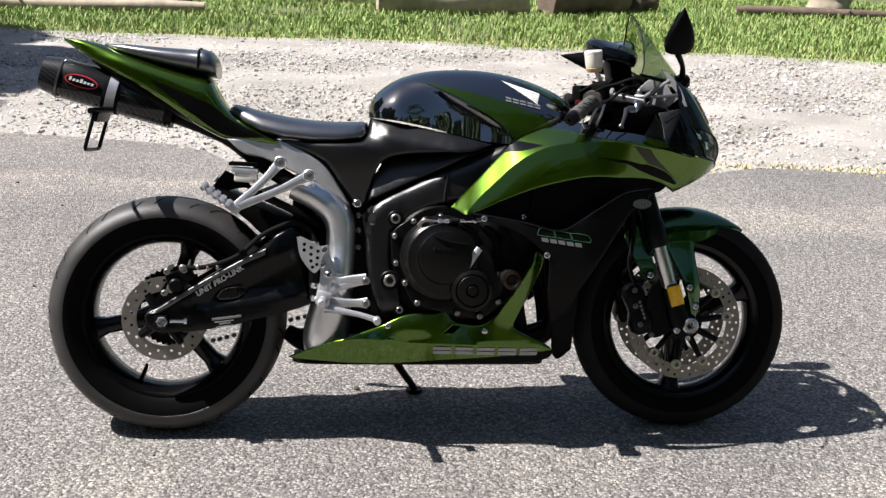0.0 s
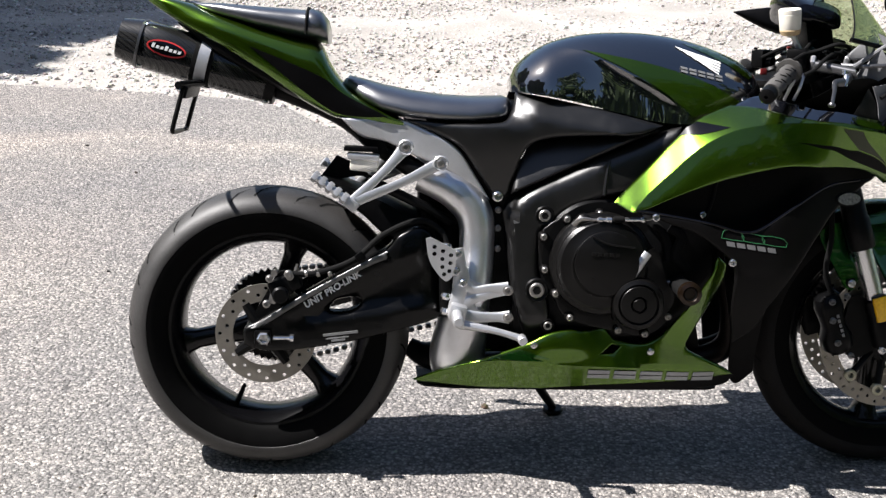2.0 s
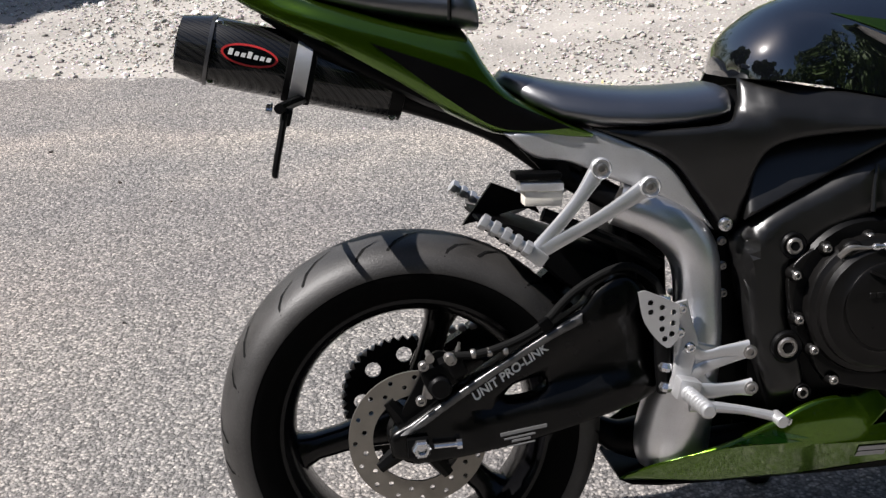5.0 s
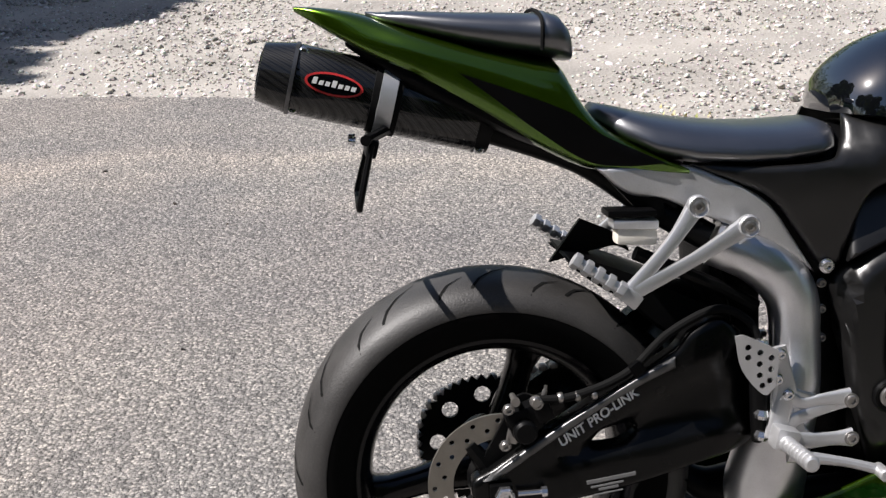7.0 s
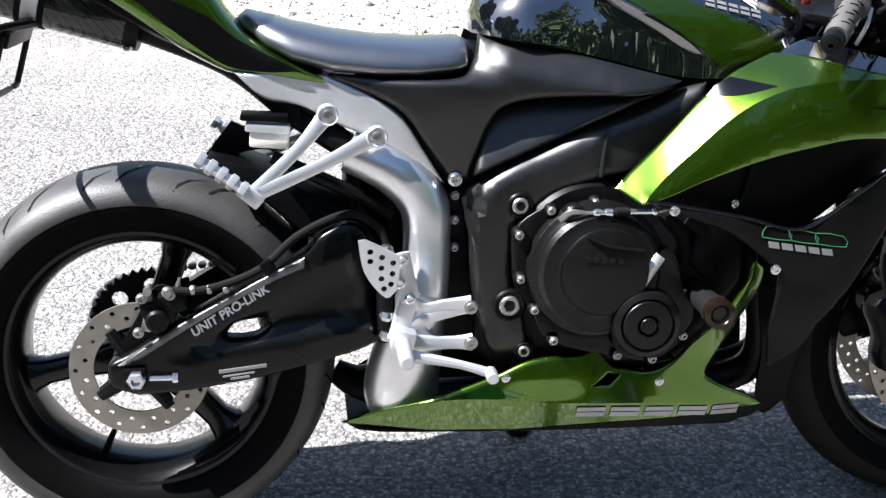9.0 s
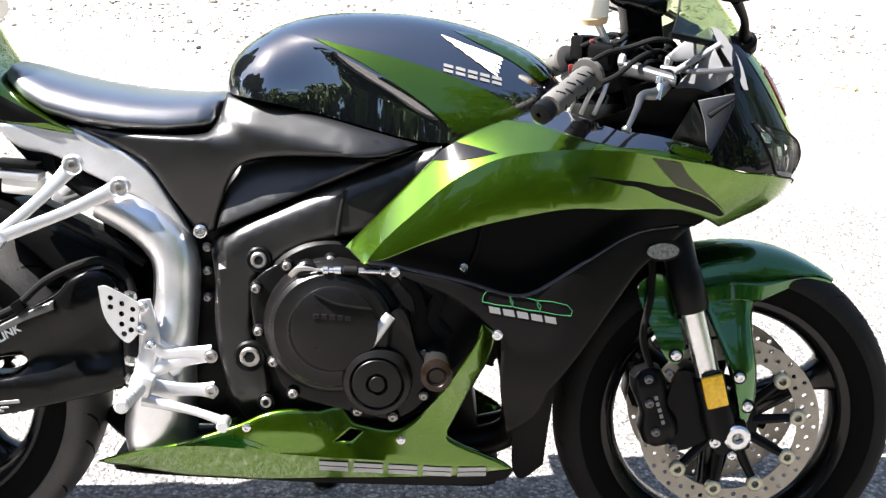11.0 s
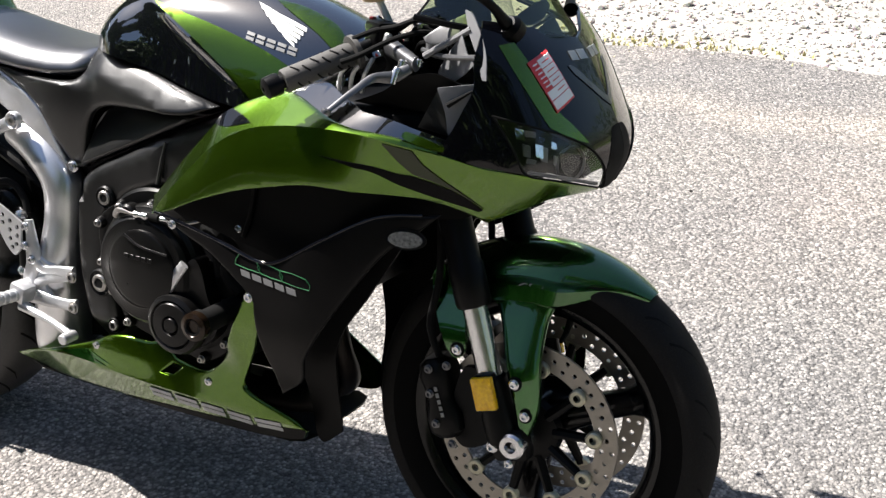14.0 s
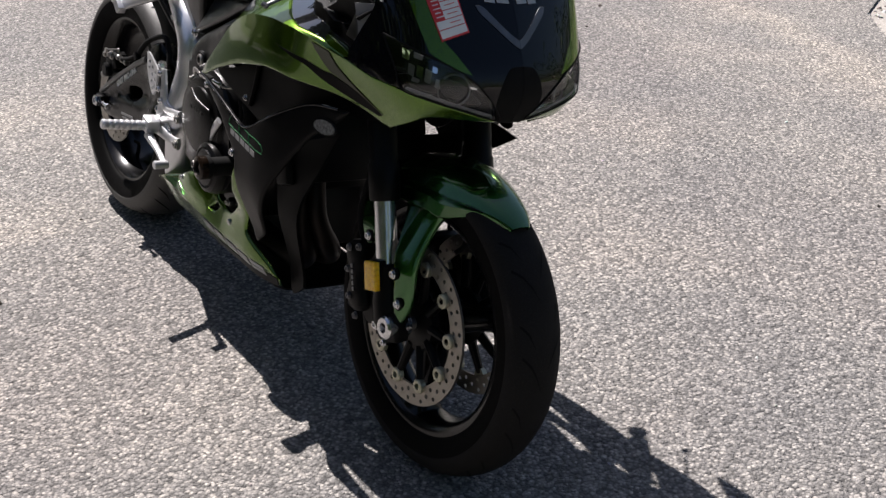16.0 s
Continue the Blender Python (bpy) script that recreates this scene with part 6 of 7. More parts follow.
    # indicator
    ind = ell(1.228, 0.628, 0.026, 0.0125)
    part("indicator", sheet(ind, on(mid_w, sg), 0.004, 0.01, lift=0.004), WHITE_LENS, mid, "oval clear turn signal lens")
    part("indicator_rim", sheet(ell(1.228, 0.628, 0.031, 0.0165), on(mid_w, sg), 0.004, 0.01, lift=0.002), GROOVE, mid)
    bolt(mid, 0.975, sg * (mid_w(0.975, 0.496)), 0.499, 0.0065, 0.005, CHROME, axis=(0, sg, 0))
    bolt(mid, 0.815, sg * (mid_w(0.81, 0.59)), 0.590, 0.0065, 0.005, CHROME, axis=(0, sg, 0))
    bolt(mid, 0.921, sg * 0.205, 0.592, 0.005, 0.006, CHROME, axis=(0, sg, 0))
    # model marks: outlined slanted blocks and a row of small pale ones
    for k, (a, wd) in enumerate(((0.950, 0.045), (0.998, 0.040), (1.040, 0.046))):
        z = 0.5505 - (a - 0.95) * 0.14
        quad = [(a, z), (a + wd, z - wd * 0.14), (a + wd - 0.006, z + 0.017 - wd * 0.14), (a - 0.006 + (0.012 if k == 0 else 0), z + 0.017)]
        part("model_mark", tube([(q[0], sg * (mid_w(*q) + 0.0006), q[1]) for q in quad + quad[:1]], 0.0009, 6, 2), LIME, mid, "thin green outlined model mark")
    for k in range(5):
        a = 0.962 + 0.0215 * k
        z = 0.534 - 0.0032 * k
        part("model_mark", sheet([Vector((a, z)), Vector((a + 0.017, z - 0.0026)), Vector((a + 0.0145, z + 0.0075)), Vector((a - 0.0025, z + 0.010))], on(mid_w, sg), 0.0006, 0.01, lift=0.0008), GREY, mid, "small silver model mark block")
    # belly pan
    fold = lambda x: lerp_table([(0.32, 0.232), (0.48, 0.268), (0.56, 0.268), (0.64, 0.260), (0.80, 0.254), (0.93, 0.250), (1.03, 0.236)], x)
    belly_w = lambda x, z: (0.126 + 0.046 * step(0.32, 0.50, x) - 0.022 * step(0.90, 1.03, x) - 0.62 * max(0, fold(x) - z) - 0.20 * max(0, z - fold(x)) * step(0.86, 0.78, x)
                            + 0.012 * math.sin(math.pi * min(1, max(0, (x - 0.56) / 0.16))) * step(0.262, 0.30, z) + 0.078 * step(0.84, 0.90, x) * step(0.30, 0.49, z) - 0.30 * max(0, x - 0.90) * step(0.30, 0.40, z))
    BELLY = spline([(0.318, 0.212, "!"), (0.40, 0.246), (0.48, 0.276), (0.56, 0.304), (0.605, 0.326), (0.645, 0.335), (0.697, 0.334, "!"), (0.732, 0.343, "!"), (0.750, 0.318), (0.767, 0.312), (0.817, 0.307), (0.856, 0.331), (0.889, 0.377), (0.915, 0.423), (0.939, 0.468), (0.953, 0.508, "!"), (0.976, 0.490, "!"), (0.971, 0.457), (0.952, 0.411), (0.933, 0.366), (0.915, 0.328), (0.906, 0.302), (0.925, 0.286), (0.995, 0.252), (1.02, 0.232, "!"), (1.00, 0.208), (0.92, 0.198), (0.688, 0.194), (0.45, 0.197), (0.34, 0.204)], 6, True)
    keel = [(0.34 + 0.02 * k, fold(0.34 + 0.02 * k)) for k in range(35)]
    slot = [Vector(p) for p in ((0.723, 0.282), (0.749, 0.284), (0.766, 0.300), (0.748, 0.303))]
    belly = part("belly_pan", sheet(BELLY, on(belly_w, sg), 0.006, 0.013, [slot], lines=[keel], soft=0.006), GREEN, BIKE, "candy-green belly pan with black lower edge")
    part("belly_graphic", sheet(spline([(0.60, 0.1965, "!"), (0.70, 0.206), (0.82, 0.214), (0.93, 0.224), (1.02, 0.236, "!"), (1.00, 0.2095), (0.92, 0.2), (0.688, 0.196)], 5, True), on(belly_w, sg), 0.001, 0.012, lift=0.0012), PLASTIC, belly, "black lower band of the belly pan")
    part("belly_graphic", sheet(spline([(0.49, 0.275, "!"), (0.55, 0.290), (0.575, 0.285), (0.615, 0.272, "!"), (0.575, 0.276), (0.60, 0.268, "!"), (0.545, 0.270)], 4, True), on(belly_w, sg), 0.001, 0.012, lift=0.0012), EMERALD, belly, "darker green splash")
    part("belly_floor", sheet(spline([(0.33, 0.0, "!"), (0.345, 0.095), (0.5, 0.118), (0.7, 0.122), (0.9, 0.122), (0.99, 0.11), (1.0, 0.0, "!")], 3, True), (lambda s: lambda u, v, lift=0.0: Vector((u, s * v, 0.196 + lift)))(sg), 0.004, 0.03), PLASTIC, belly)
    for k in range(5):
        a = 0.696 + 0.0570 * k
        z = 0.2285 - 0.0012 * k
        for q, h in ((-0.001, 0.0092), (0.0105, 0.0092)):
            part("name_mark", sheet([Vector((a, z + q)), Vector((a + 0.048, z + q - 0.001)), Vector((a + 0.0485, z + q + h - 0.001)), Vector((a + 0.001, z + q + h))], on(belly_w, sg), 0.0006, 0.012, lift=0.0024), BELLYMARK, belly, "silver maker's mark bar")
    for x, z in ((0.578, 0.303), (0.83, 0.290)):
        bolt(belly, x, sg * belly_w(x, z), z, 0.006, 0.004, CHROME, axis=(0, sg, 0))

# centre of the nose: intake, emblem, sticker
MOUTH = [(0.02, 0.701, "!"), (5, 0.704), (7.5, 0.735), (7.2, 0.765), (4, 0.797), (0.02, 0.803, "!")]
intake = part("air_intake", sheet(skin(MOUTH, by_angle=True), on_skin(-1), 0.001, 0.012, lift=0.0006), GROOVE, BIKE, "dark central air intake")
part("intake_half", sheet(skin(MOUTH, by_angle=True), on_skin(1), 0.001, 0.012, lift=0.0006), GROOVE, intake)
for sg in (-1, 1):
    part("nose_trim", sheet(skin([(13.5, 0.892, "!"), (12.2, 0.881), (7, 0.860), (0.02, 0.829, "!"), (0.02, 0.842, "!"), (5.5, 0.868), (10.5, 0.890)], by_angle=True), on_skin(sg), 0.001, 0.012, lift=0.0016), LEVER, intake, "grey V-shaped nose trim")
    for k in range(2):
        part("name_mark", sheet(skin([(1 + 4.6 * k, 0.897, "!"), (4.8 + 4.6 * k, 0.898, "!"), (4.8 + 4.6 * k, 0.911, "!"), (1 + 4.6 * k, 0.910, "!")], 2, True), on_skin(sg), 0.0006, 0.012, lift=0.0016), BELLYMARK, intake, "silver maker's mark block")
part("inner_fin", sheet([Vector(q) for q in ((1.19, 0.62), (1.25, 0.618), (1.297, 0.612), (1.24, 0.575), (1.20, 0.555))], flat_at(0.185, 1), 0.004, 0.02), PLASTIC, BIKE, "black inner deflector behind the nose")


def sticker(points, mat, lift, name, parent, label=""):
    return part(name, sheet(skin([(*p, "!") for p in points], 2, True), on_skin(-1), 0.0006, 0.012, lift=lift), mat, parent, label)


CARD = ((36.4, 0.902), (30.9, 0.833), (18.0, 0.851), (21.6, 0.917))      # its corners: angle round the nose, height


def on_card(r, s):
    """A place on the sticker: r across, s down its length."""
    (a, b, c, d) = CARD
    return tuple((a[k] * (1 - s) + b[k] * s) * (1 - r) + (d[k] * (1 - s) + c[k] * s) * r for k in (0, 1))


def card_field(r0, r1, s0, s1, mat, lift, name):
    return sticker([on_card(r0, s0), on_card(r0, s1), on_card(r1, s1), on_card(r1, s0)], mat, lift, name, card)


card = sticker(CARD, RED, 0.003, "shop_sticker", BIKE, "red and white printed sticker on the nose")
for k in range(5):
    card_field(0.38 if k < 3 else 0.05, 0.965, 0.05 + 0.185 * k, 0.05 + 0.185 * k + 0.165, WHITE, 0.0038, "sticker_field")
for k in range(6):
    card_field(0.12, 0.32 + 0.05 * (k % 2), 0.08 + 0.085 * k, 0.10 + 0.085 * k, WHITE, 0.0040, "sticker_line")
for k in range(4):
    card_field(0.5, 0.85, 0.12 + 0.185 * k, 0.135 + 0.185 * k, RED, 0.0044, "sticker_line")

# windscreen
def screen_point(u, v, lift=0.0):
    """u: degrees round the screen, signed; v: height."""
    t = (v - 0.925) / 0.215
    front = 1.387 - 0.166 * t
    a, b = 0.27 - 0.02 * t, 0.225 - 0.075 * t
    r = radians(u)
    return Vector((front - a * (1 - math.cos(r)) - lift, b * math.sin(r), v))


def screen_map(u, v, lift=0.0):
    return screen_point(u / UV, v, lift)


top = [(-62, 0.957, "!"), (-52, 0.992), (-36, 1.050), (-18, 1.103), (0, 1.125), (18, 1.103), (36, 1.050), (52, 0.992), (62, 0.957, "!"), (46, 0.945), (25, 0.935), (0, 0.928), (-25, 0.935), (-46, 0.945)]
shield = part("windscreen", sheet(spline([(a * UV, b, *c) for a, b, *c in top], 5, True), screen_map, 0.003, 0.016), SCREEN, BIKE, "clear pale green curved windscreen")
edge = [screen_point(a, b) for a, b in ((-62, 0.957), (-52, 0.992), (-36, 1.050), (-18, 1.103), (0, 1.125), (18, 1.103), (36, 1.050), (52, 0.992), (62, 0.957))]
part("screen_rim", tube(edge, 0.0018, 6, 5), SMOKE, shield)
part("screen_seal", tube([screen_point(a, b, 0.003) for a, b in ((-62, 0.957), (-46, 0.945), (-25, 0.935), (0, 0.928), (25, 0.935), (46, 0.945), (62, 0.957))], 0.005, 8, 5), PLASTIC, shield)

# cockpit: inner cowl, instruments, bars, levers, cables
dash = part("dashboard", loft([oval((x, 0, zc), (0, w, 0), (0, 0, h), 3.5, 28) for x, zc, w, h in ((1.14, 0.885, 0.075, 0.035), (1.17, 0.893, 0.10, 0.046), (1.21, 0.89, 0.11, 0.045), (1.245, 0.875, 0.10, 0.03))]), PLASTIC, BIKE, "black instrument panel behind the screen")
part("dash_display", block((1.165, 0.0, 0.912), (0.012, 0.115, 0.058), 0.006, (0, -38, 0)), GLOSS, dash, "glossy dark display")
part("dash_gauge", lathe([(0.034, 0), (0.034, 0.012), (0.030, 0.014)], (1.170, -0.045, 0.918), (-0.8, 0, 0.62), 28), GLOSS, dash)
for sg in (-1, 1):
    panel = spline([(1.10, 0.815, "!"), (1.19, 0.808), (1.285, 0.787, "!"), (1.305, 0.83), (1.300, 0.865, "!"), (1.258, 0.879), (1.205, 0.868), (1.16, 0.84)], 5, True)
    inner_w = lambda x, z: 0.150 + 0.04 * step(0.80, 0.88, z) - 0.15 * max(0, x - 1.27)
    part("cockpit_panel", sheet(panel, on(inner_w, sg), 0.004, 0.014), PLASTIC, dash, "black inner cockpit panel")
    part("cockpit_panel", sheet([Vector(q) for q in ((1.240, 0.874), (1.246, 0.885), (1.271, 0.917), (1.290, 0.937), (1.303, 0.912), (1.319, 0.899), (1.300, 0.882), (1.273, 0.864))], on(lambda x, z: 0.150 + 0.55 * max(0, x - 1.24), sg), 0.004, 0.014, soft=0.002), PANEL, dash, "pale grey inner cockpit panel")
    part("panel_mount", tube([(1.23, sg * 0.175, 0.90), (1.30, sg * 0.168, 0.945)], 0.005, 8, 3), PANEL, dash)
    # bar
    out = Vector((1.030, sg * 0.262, 0.846))
    root = Vector((1.125, sg * 0.125, 0.905))
    bar = part("handlebar", tube([root + Vector((0.02, sg * -0.03, 0.004)), root, out], 0.011, 12, 3), DARKMETAL, BIKE, "black clip-on handlebar with ribbed grip")
    d = (out - root).normalized()
    part("grip", lathe([(0.017, -0.058), (0.0185, -0.052), (0.0180, 0.0), (0.0185, 0.055), (0.0165, 0.058)], root.lerp(out, 0.60), d, 24), GRIP, bar, "worn grey rubber grip")
    part("grip_flange", lathe([(0.018, -0.006), (0.027, -0.004), (0.027, 0.004), (0.018, 0.006)], root.lerp(out, 0.24), d, 24), GRIP, bar)
    for k in range(6):
        for q in range(4):
            c = root.lerp(out, 0.34 + 0.095 * k) 
            s = d.orthogonal().normalized()
            n = Matrix.Rotation(q * math.pi / 2 + 0.4 * (k % 2), 3, d) @ s
            w = d.cross(n)
            part("grip_groove", tube([c + n * 0.0170 - w * 0.006 - d * 0.004, c + n * 0.0182 + d * 0.001, c + n * 0.0170 + w * 0.006 + d * 0.004], 0.0016, 6, 2), GROOVE, bar)
    part("bar_end", lathe([(0.0165, -0.006), (0.0175, 0.0), (0.0165, 0.016), (0.010, 0.020), (0.004, 0.020), (0.004, 0.012)], out, d, 18), DARKMETAL, bar)
    part("switch_box", block(tuple(root + Vector((0.005, 0, 0.012))), (0.045, 0.038, 0.042), 0.008, (0, 0, sg * 30)), PLASTIC, bar, "black switch housing")
    part("switch", block(tuple(root + Vector((-0.015, sg * -0.005, 0.035))), (0.008, 0.009, 0.005), 0.002), REDPLASTIC if sg < 0 else PLASTIC, bar)
    lever = part("lever", tube([(1.218, sg * 0.196, 0.884), (1.200, sg * 0.214, 0.871), (1.176, sg * 0.228, 0.868), (1.163, sg * 0.262, 0.852), (1.146, sg * 0.300, 0.828)], [0.0080, 0.0095, 0.0072, 0.0050, 0.0040], 10, 5, flat=0.5), LEVER, bar, "grey metal hand lever")
    part("lever_eye", lathe([(0.0035, -0.003), (0.0068, -0.003), (0.0075, 0.0), (0.0068, 0.003), (0.0035, 0.003)], (1.144, sg * 0.304, 0.826), (0.35, sg * -0.3, 0.88), 18), LEVER, lever)
    part("lever_pivot", lathe([(0.006, -0.012), (0.006, 0.010), (0.004, 0.013)], (1.203, sg * 0.212, 0.873), (0.2, sg * -0.25, 0.95), 14), CHROME, lever)
    part("lever_perch", loft([oval((1.150 + 0.026 * k, sg * (0.140 + 0.018 * k), 0.905 - 0.005 * k), (0, 0.013 - 0.001 * k, 0.004), (-0.003, 0, 0.013 - 0.0015 * k), 3.0, 16) for k in range(4)]), LEVER, bar, "cast lever bracket")
    for x, y, z in ((1.206, 0.196, 0.890), (1.227, 0.186, 0.892)):
        part("perch_screw", lathe([(0.0065, -0.006), (0.0065, 0.003), (0.0045, 0.005)], (x, sg * y, z), (0.1, sg * -0.2, 0.97), 14), CHROME, bar)
    part("push_rod", tube([(1.176, sg * 0.105, 0.838), (1.162, sg * 0.126, 0.796)], 0.0028, 8, 2), STEEL, bar)
    part("fork_top", lathe([(0.027, -0.02), (0.027, 0.012), (0.022, 0.018), (0.010, 0.018), (0.008, 0.010)], (1.150, sg * 0.105, 0.885), (-0.35, 0, 1), 24), DARKMETAL, bar)
part("top_yoke", block((1.125, 0, 0.872), (0.075, 0.26, 0.022), 0.008, (0, -20, 0)), DARKMETAL, BIKE, "black top yoke with ignition lock")
res = part("fluid_cup", lathe([(0.020, 0), (0.022, 0.005), (0.0235, 0.034), (0.021, 0.037)], (1.112, -0.118, 0.975), (-0.1, -0.1, 1), 24), FLUID, BIKE, "cloudy front brake fluid cup")
part("cup_lid", lathe([(0.0235, 0.036), (0.0240, 0.044), (0.021, 0.047)], (1.112, -0.118, 0.975), (-0.1, -0.1, 1), 24), FLUID, res)
part("cup_base", lathe([(0.012, -0.010), (0.019, -0.008), (0.0222, 0.001), (0.0215, 0.003)], (1.112, -0.118, 0.975), (-0.1, -0.1, 1), 24), STAINED, res, "amber-stained foot of the cup")
part("cup_stay", tube([(1.15, -0.110, 0.91), (1.118, -0.116, 0.968)], 0.006, 8, 3), SILVER, res)
part("ignition_key", block((1.095, 0.0, 0.888), (0.014, 0.006, 0.014), 0.002), REDPLASTIC, BIKE, "red key head in the ignition")
for k, pts in enumerate((
    [(1.115, -0.218, 0.884), (1.139, -0.207, 0.895), (1.18, -0.164, 0.921), (1.217, -0.128, 0.928), (1.245, -0.10, 0.90), (1.23, -0.08, 0.82)],
    [(1.14, -0.10, 0.92), (1.19, -0.05, 0.955), (1.23, 0.02, 0.90), (1.20, 0.03, 0.80)],
    [(1.105, -0.17, 0.912), (1.133, -0.150, 0.926), (1.165, -0.145, 0.934), (1.211, -0.150, 0.948), (1.245, -0.12, 0.925), (1.24, -0.09, 0.84)],
    [(1.13, 0.13, 0.91), (1.20, 0.14, 0.94), (1.24, 0.10, 0.89), (1.20, 0.08, 0.80)],
    [(1.12, 0.10, 0.92), (1.17, 0.03, 0.945), (1.20, -0.03, 0.90), (1.17, -0.05, 0.80)])):
    part("control_cable", tube(pts, 0.0042, 8, 8), GROOVE, BIKE, "black control cable at the handlebar")
for k in range(3):
    part("brake_union", tube([(1.075 + 0.02 * k, -0.155, 0.83), (1.085 + 0.02 * k, -0.165, 0.86), (1.11 + 0.012 * k, -0.155, 0.885)], 0.0035, 8, 4), SILVER, BIKE)
part("cockpit_floor", loft([oval((1.02, 0, 0.80), (0, 0.14, 0), (0, 0, 0.03), 4, 20), oval((1.15, 0, 0.78), (0, 0.17, 0), (0, 0, 0.04), 4, 20), oval((1.30, 0, 0.79), (0, 0.15, 0), (0, 0, 0.045), 4, 20), oval((1.40, 0, 0.78), (0, 0.09, 0), (0, 0, 0.03), 4, 20)]), PLASTIC, BIKE, "dark plastic inner cowl")


def mirror_arm(base, elbow, head, tip, right, name_label, face=1, reach=0.86, wide=0.66, glazed=True):
    """A spade-shaped mirror on a tapering stalk."""
    base, elbow, head, tip = (Vector(p) for p in (base, elbow, head, tip))
    ob = part("mirror", tube([base, base.lerp(elbow, 0.4), elbow, head], [0.013, 0.009, 0.0065, 0.009], 12, 5), PLASTIC, BIKE, name_label)
    up = (tip - head).normalized()
    s = (Vector(right) - up * up.dot(Vector(right))).normalized()
    n = up.cross(s)
    length = (tip - head).length
    rings = []
    for f, w, t in ((0.0, 0.30, 0.010), (0.04, 0.43, 0.013), (0.16, 0.50, 0.016), (0.32, 0.50, 0.017), (0.52, 0.40, 0.016), (0.72, 0.25, 0.012), (0.88, 0.11, 0.008), (1.0, 0.01, 0.003)):
        rings.append(oval(head + up * length * f, s * length * wide * w, n * t, 2.6, 20))
    part("mirror_shell", loft(rings), PLASTIC, ob, "black spade-shaped mirror housing")
    if not glazed:
        return ob
    bm = bmesh.new()
    rows = []
    for f, w in [q for q in ((0.08, 0.30), (0.16, 0.36), (0.32, 0.36), (0.40, 0.33), (0.52, 0.29), (0.72, 0.16), (0.85, 0.07)) if q[0] < reach]:
        rows.append([head + up * length * f + s * length * 0.66 * w * q - n * 0.0185 * face for q in (-1, -0.5, 0, 0.5, 1)])
    loft([r + [p + n * 0.003 * face for p in r[::-1]] for r in rows], bm)
    part("mirror_glass", bm, MIRROR, ob, "mirror glass")
    part("stalk_foot", lathe([(0.020, -0.01), (0.020, 0.006), (0.014, 0.014)], base, elbow - base, 16), PLASTIC, ob)
    return ob


mirror_arm((1.345, -0.129, 0.946), (1.331, -0.174, 0.983), (1.305, -0.218, 1.013), (1.306, -0.268, 1.122), (1, 0.2, 0), "black spade-shaped mirror on a short stalk", -1)
folded = mirror_arm((1.325, 0.160, 0.950), (1.300, 0.215, 0.972), (1.250, 0.246, 1.000), (1.093, 0.262, 1.028), (0.2, 0.3, 1), "black spade-shaped mirror folded back", 1, 0.42, 0.40, False)
face_n = Vector((-0.22, -0.48, 0.85)).normalized()
face_u = Vector((1, 0, 0.1)).cross(face_n).cross(face_n).normalized()
face_v = face_n.cross(face_u)
face_c = Vector((1.250, 0.250, 1.050))
part("mirror_back", loft([oval(face_c - face_n * 0.020, face_u * 0.030, face_v * 0.018, 3, 24), oval(face_c - face_n * 0.012, face_u * 0.055, face_v * 0.034, 3.4, 24), oval(face_c, face_u * 0.056, face_v * 0.036, 3.4, 24)]), PLASTIC, folded)
part("mirror_glass", loft([oval(face_c + face_n * 0.0005, face_u * 0.050, face_v * 0.030, 3.4, 24), oval(face_c + face_n * 0.002, face_u * 0.049, face_v * 0.029, 3.4, 24)]), SKYGLASS, folded, "mirror glass turned up to the sky")
part("mirror_foot", tube([(1.26, 0.245, 1.0), tuple(face_c - face_n * 0.018)], [0.012, 0.014], 10, 3), PLASTIC, folded)
part("dash_hood", loft([oval((1.180, y, 1.024 - 2.0 * y * y), (w, 0, -0.25 * w), (0.1 * h, 0, h), 3.2, 24) for y, w, h in ((-0.105, 0.020, 0.008), (-0.095, 0.048, 0.020), (-0.05, 0.064, 0.026), (0, 0.068, 0.028), (0.05, 0.064, 0.026), (0.095, 0.048, 0.020), (0.105, 0.020, 0.008))]), GLOSS, dash, "black instrument hood behind the screen")
part("hood_stem", block((1.205, 0, 0.955), (0.06, 0.09, 0.10), 0.012, (0, -10, 0)), PLASTIC, dash)
for sg in (-1, 1):
    part("cockpit_panel", sheet(spline([(1.284, 0.797, "!"), (1.291, 0.786, "!"), (1.315, 0.815), (1.337, 0.855, "!"), (1.332, 0.873, "!"), (1.266, 0.861, "!"), (1.279, 0.827)], 5, True), on(lambda x, z: 0.200 - 0.25 * max(0, x - 1.27), sg), 0.004, 0.014), PANEL, dash, "smooth grey inner cockpit panel")
    part("cockpit_panel", sheet([Vector(q) for q in ((1.231, 0.797), (1.262, 0.857), (1.281, 0.826), (1.288, 0.790))], on(lambda x, z: 0.190, sg), 0.004, 0.014, soft=0.002), SATIN, dash, "dark grey lower cockpit panel")
    part("panel_slit", tube([(1.284, sg * 0.2005, 0.838), (1.330, sg * 0.192, 0.869)], [0.0045, 0.001], 8, 3), GROOVE, dash)
rnd = random.Random(12)
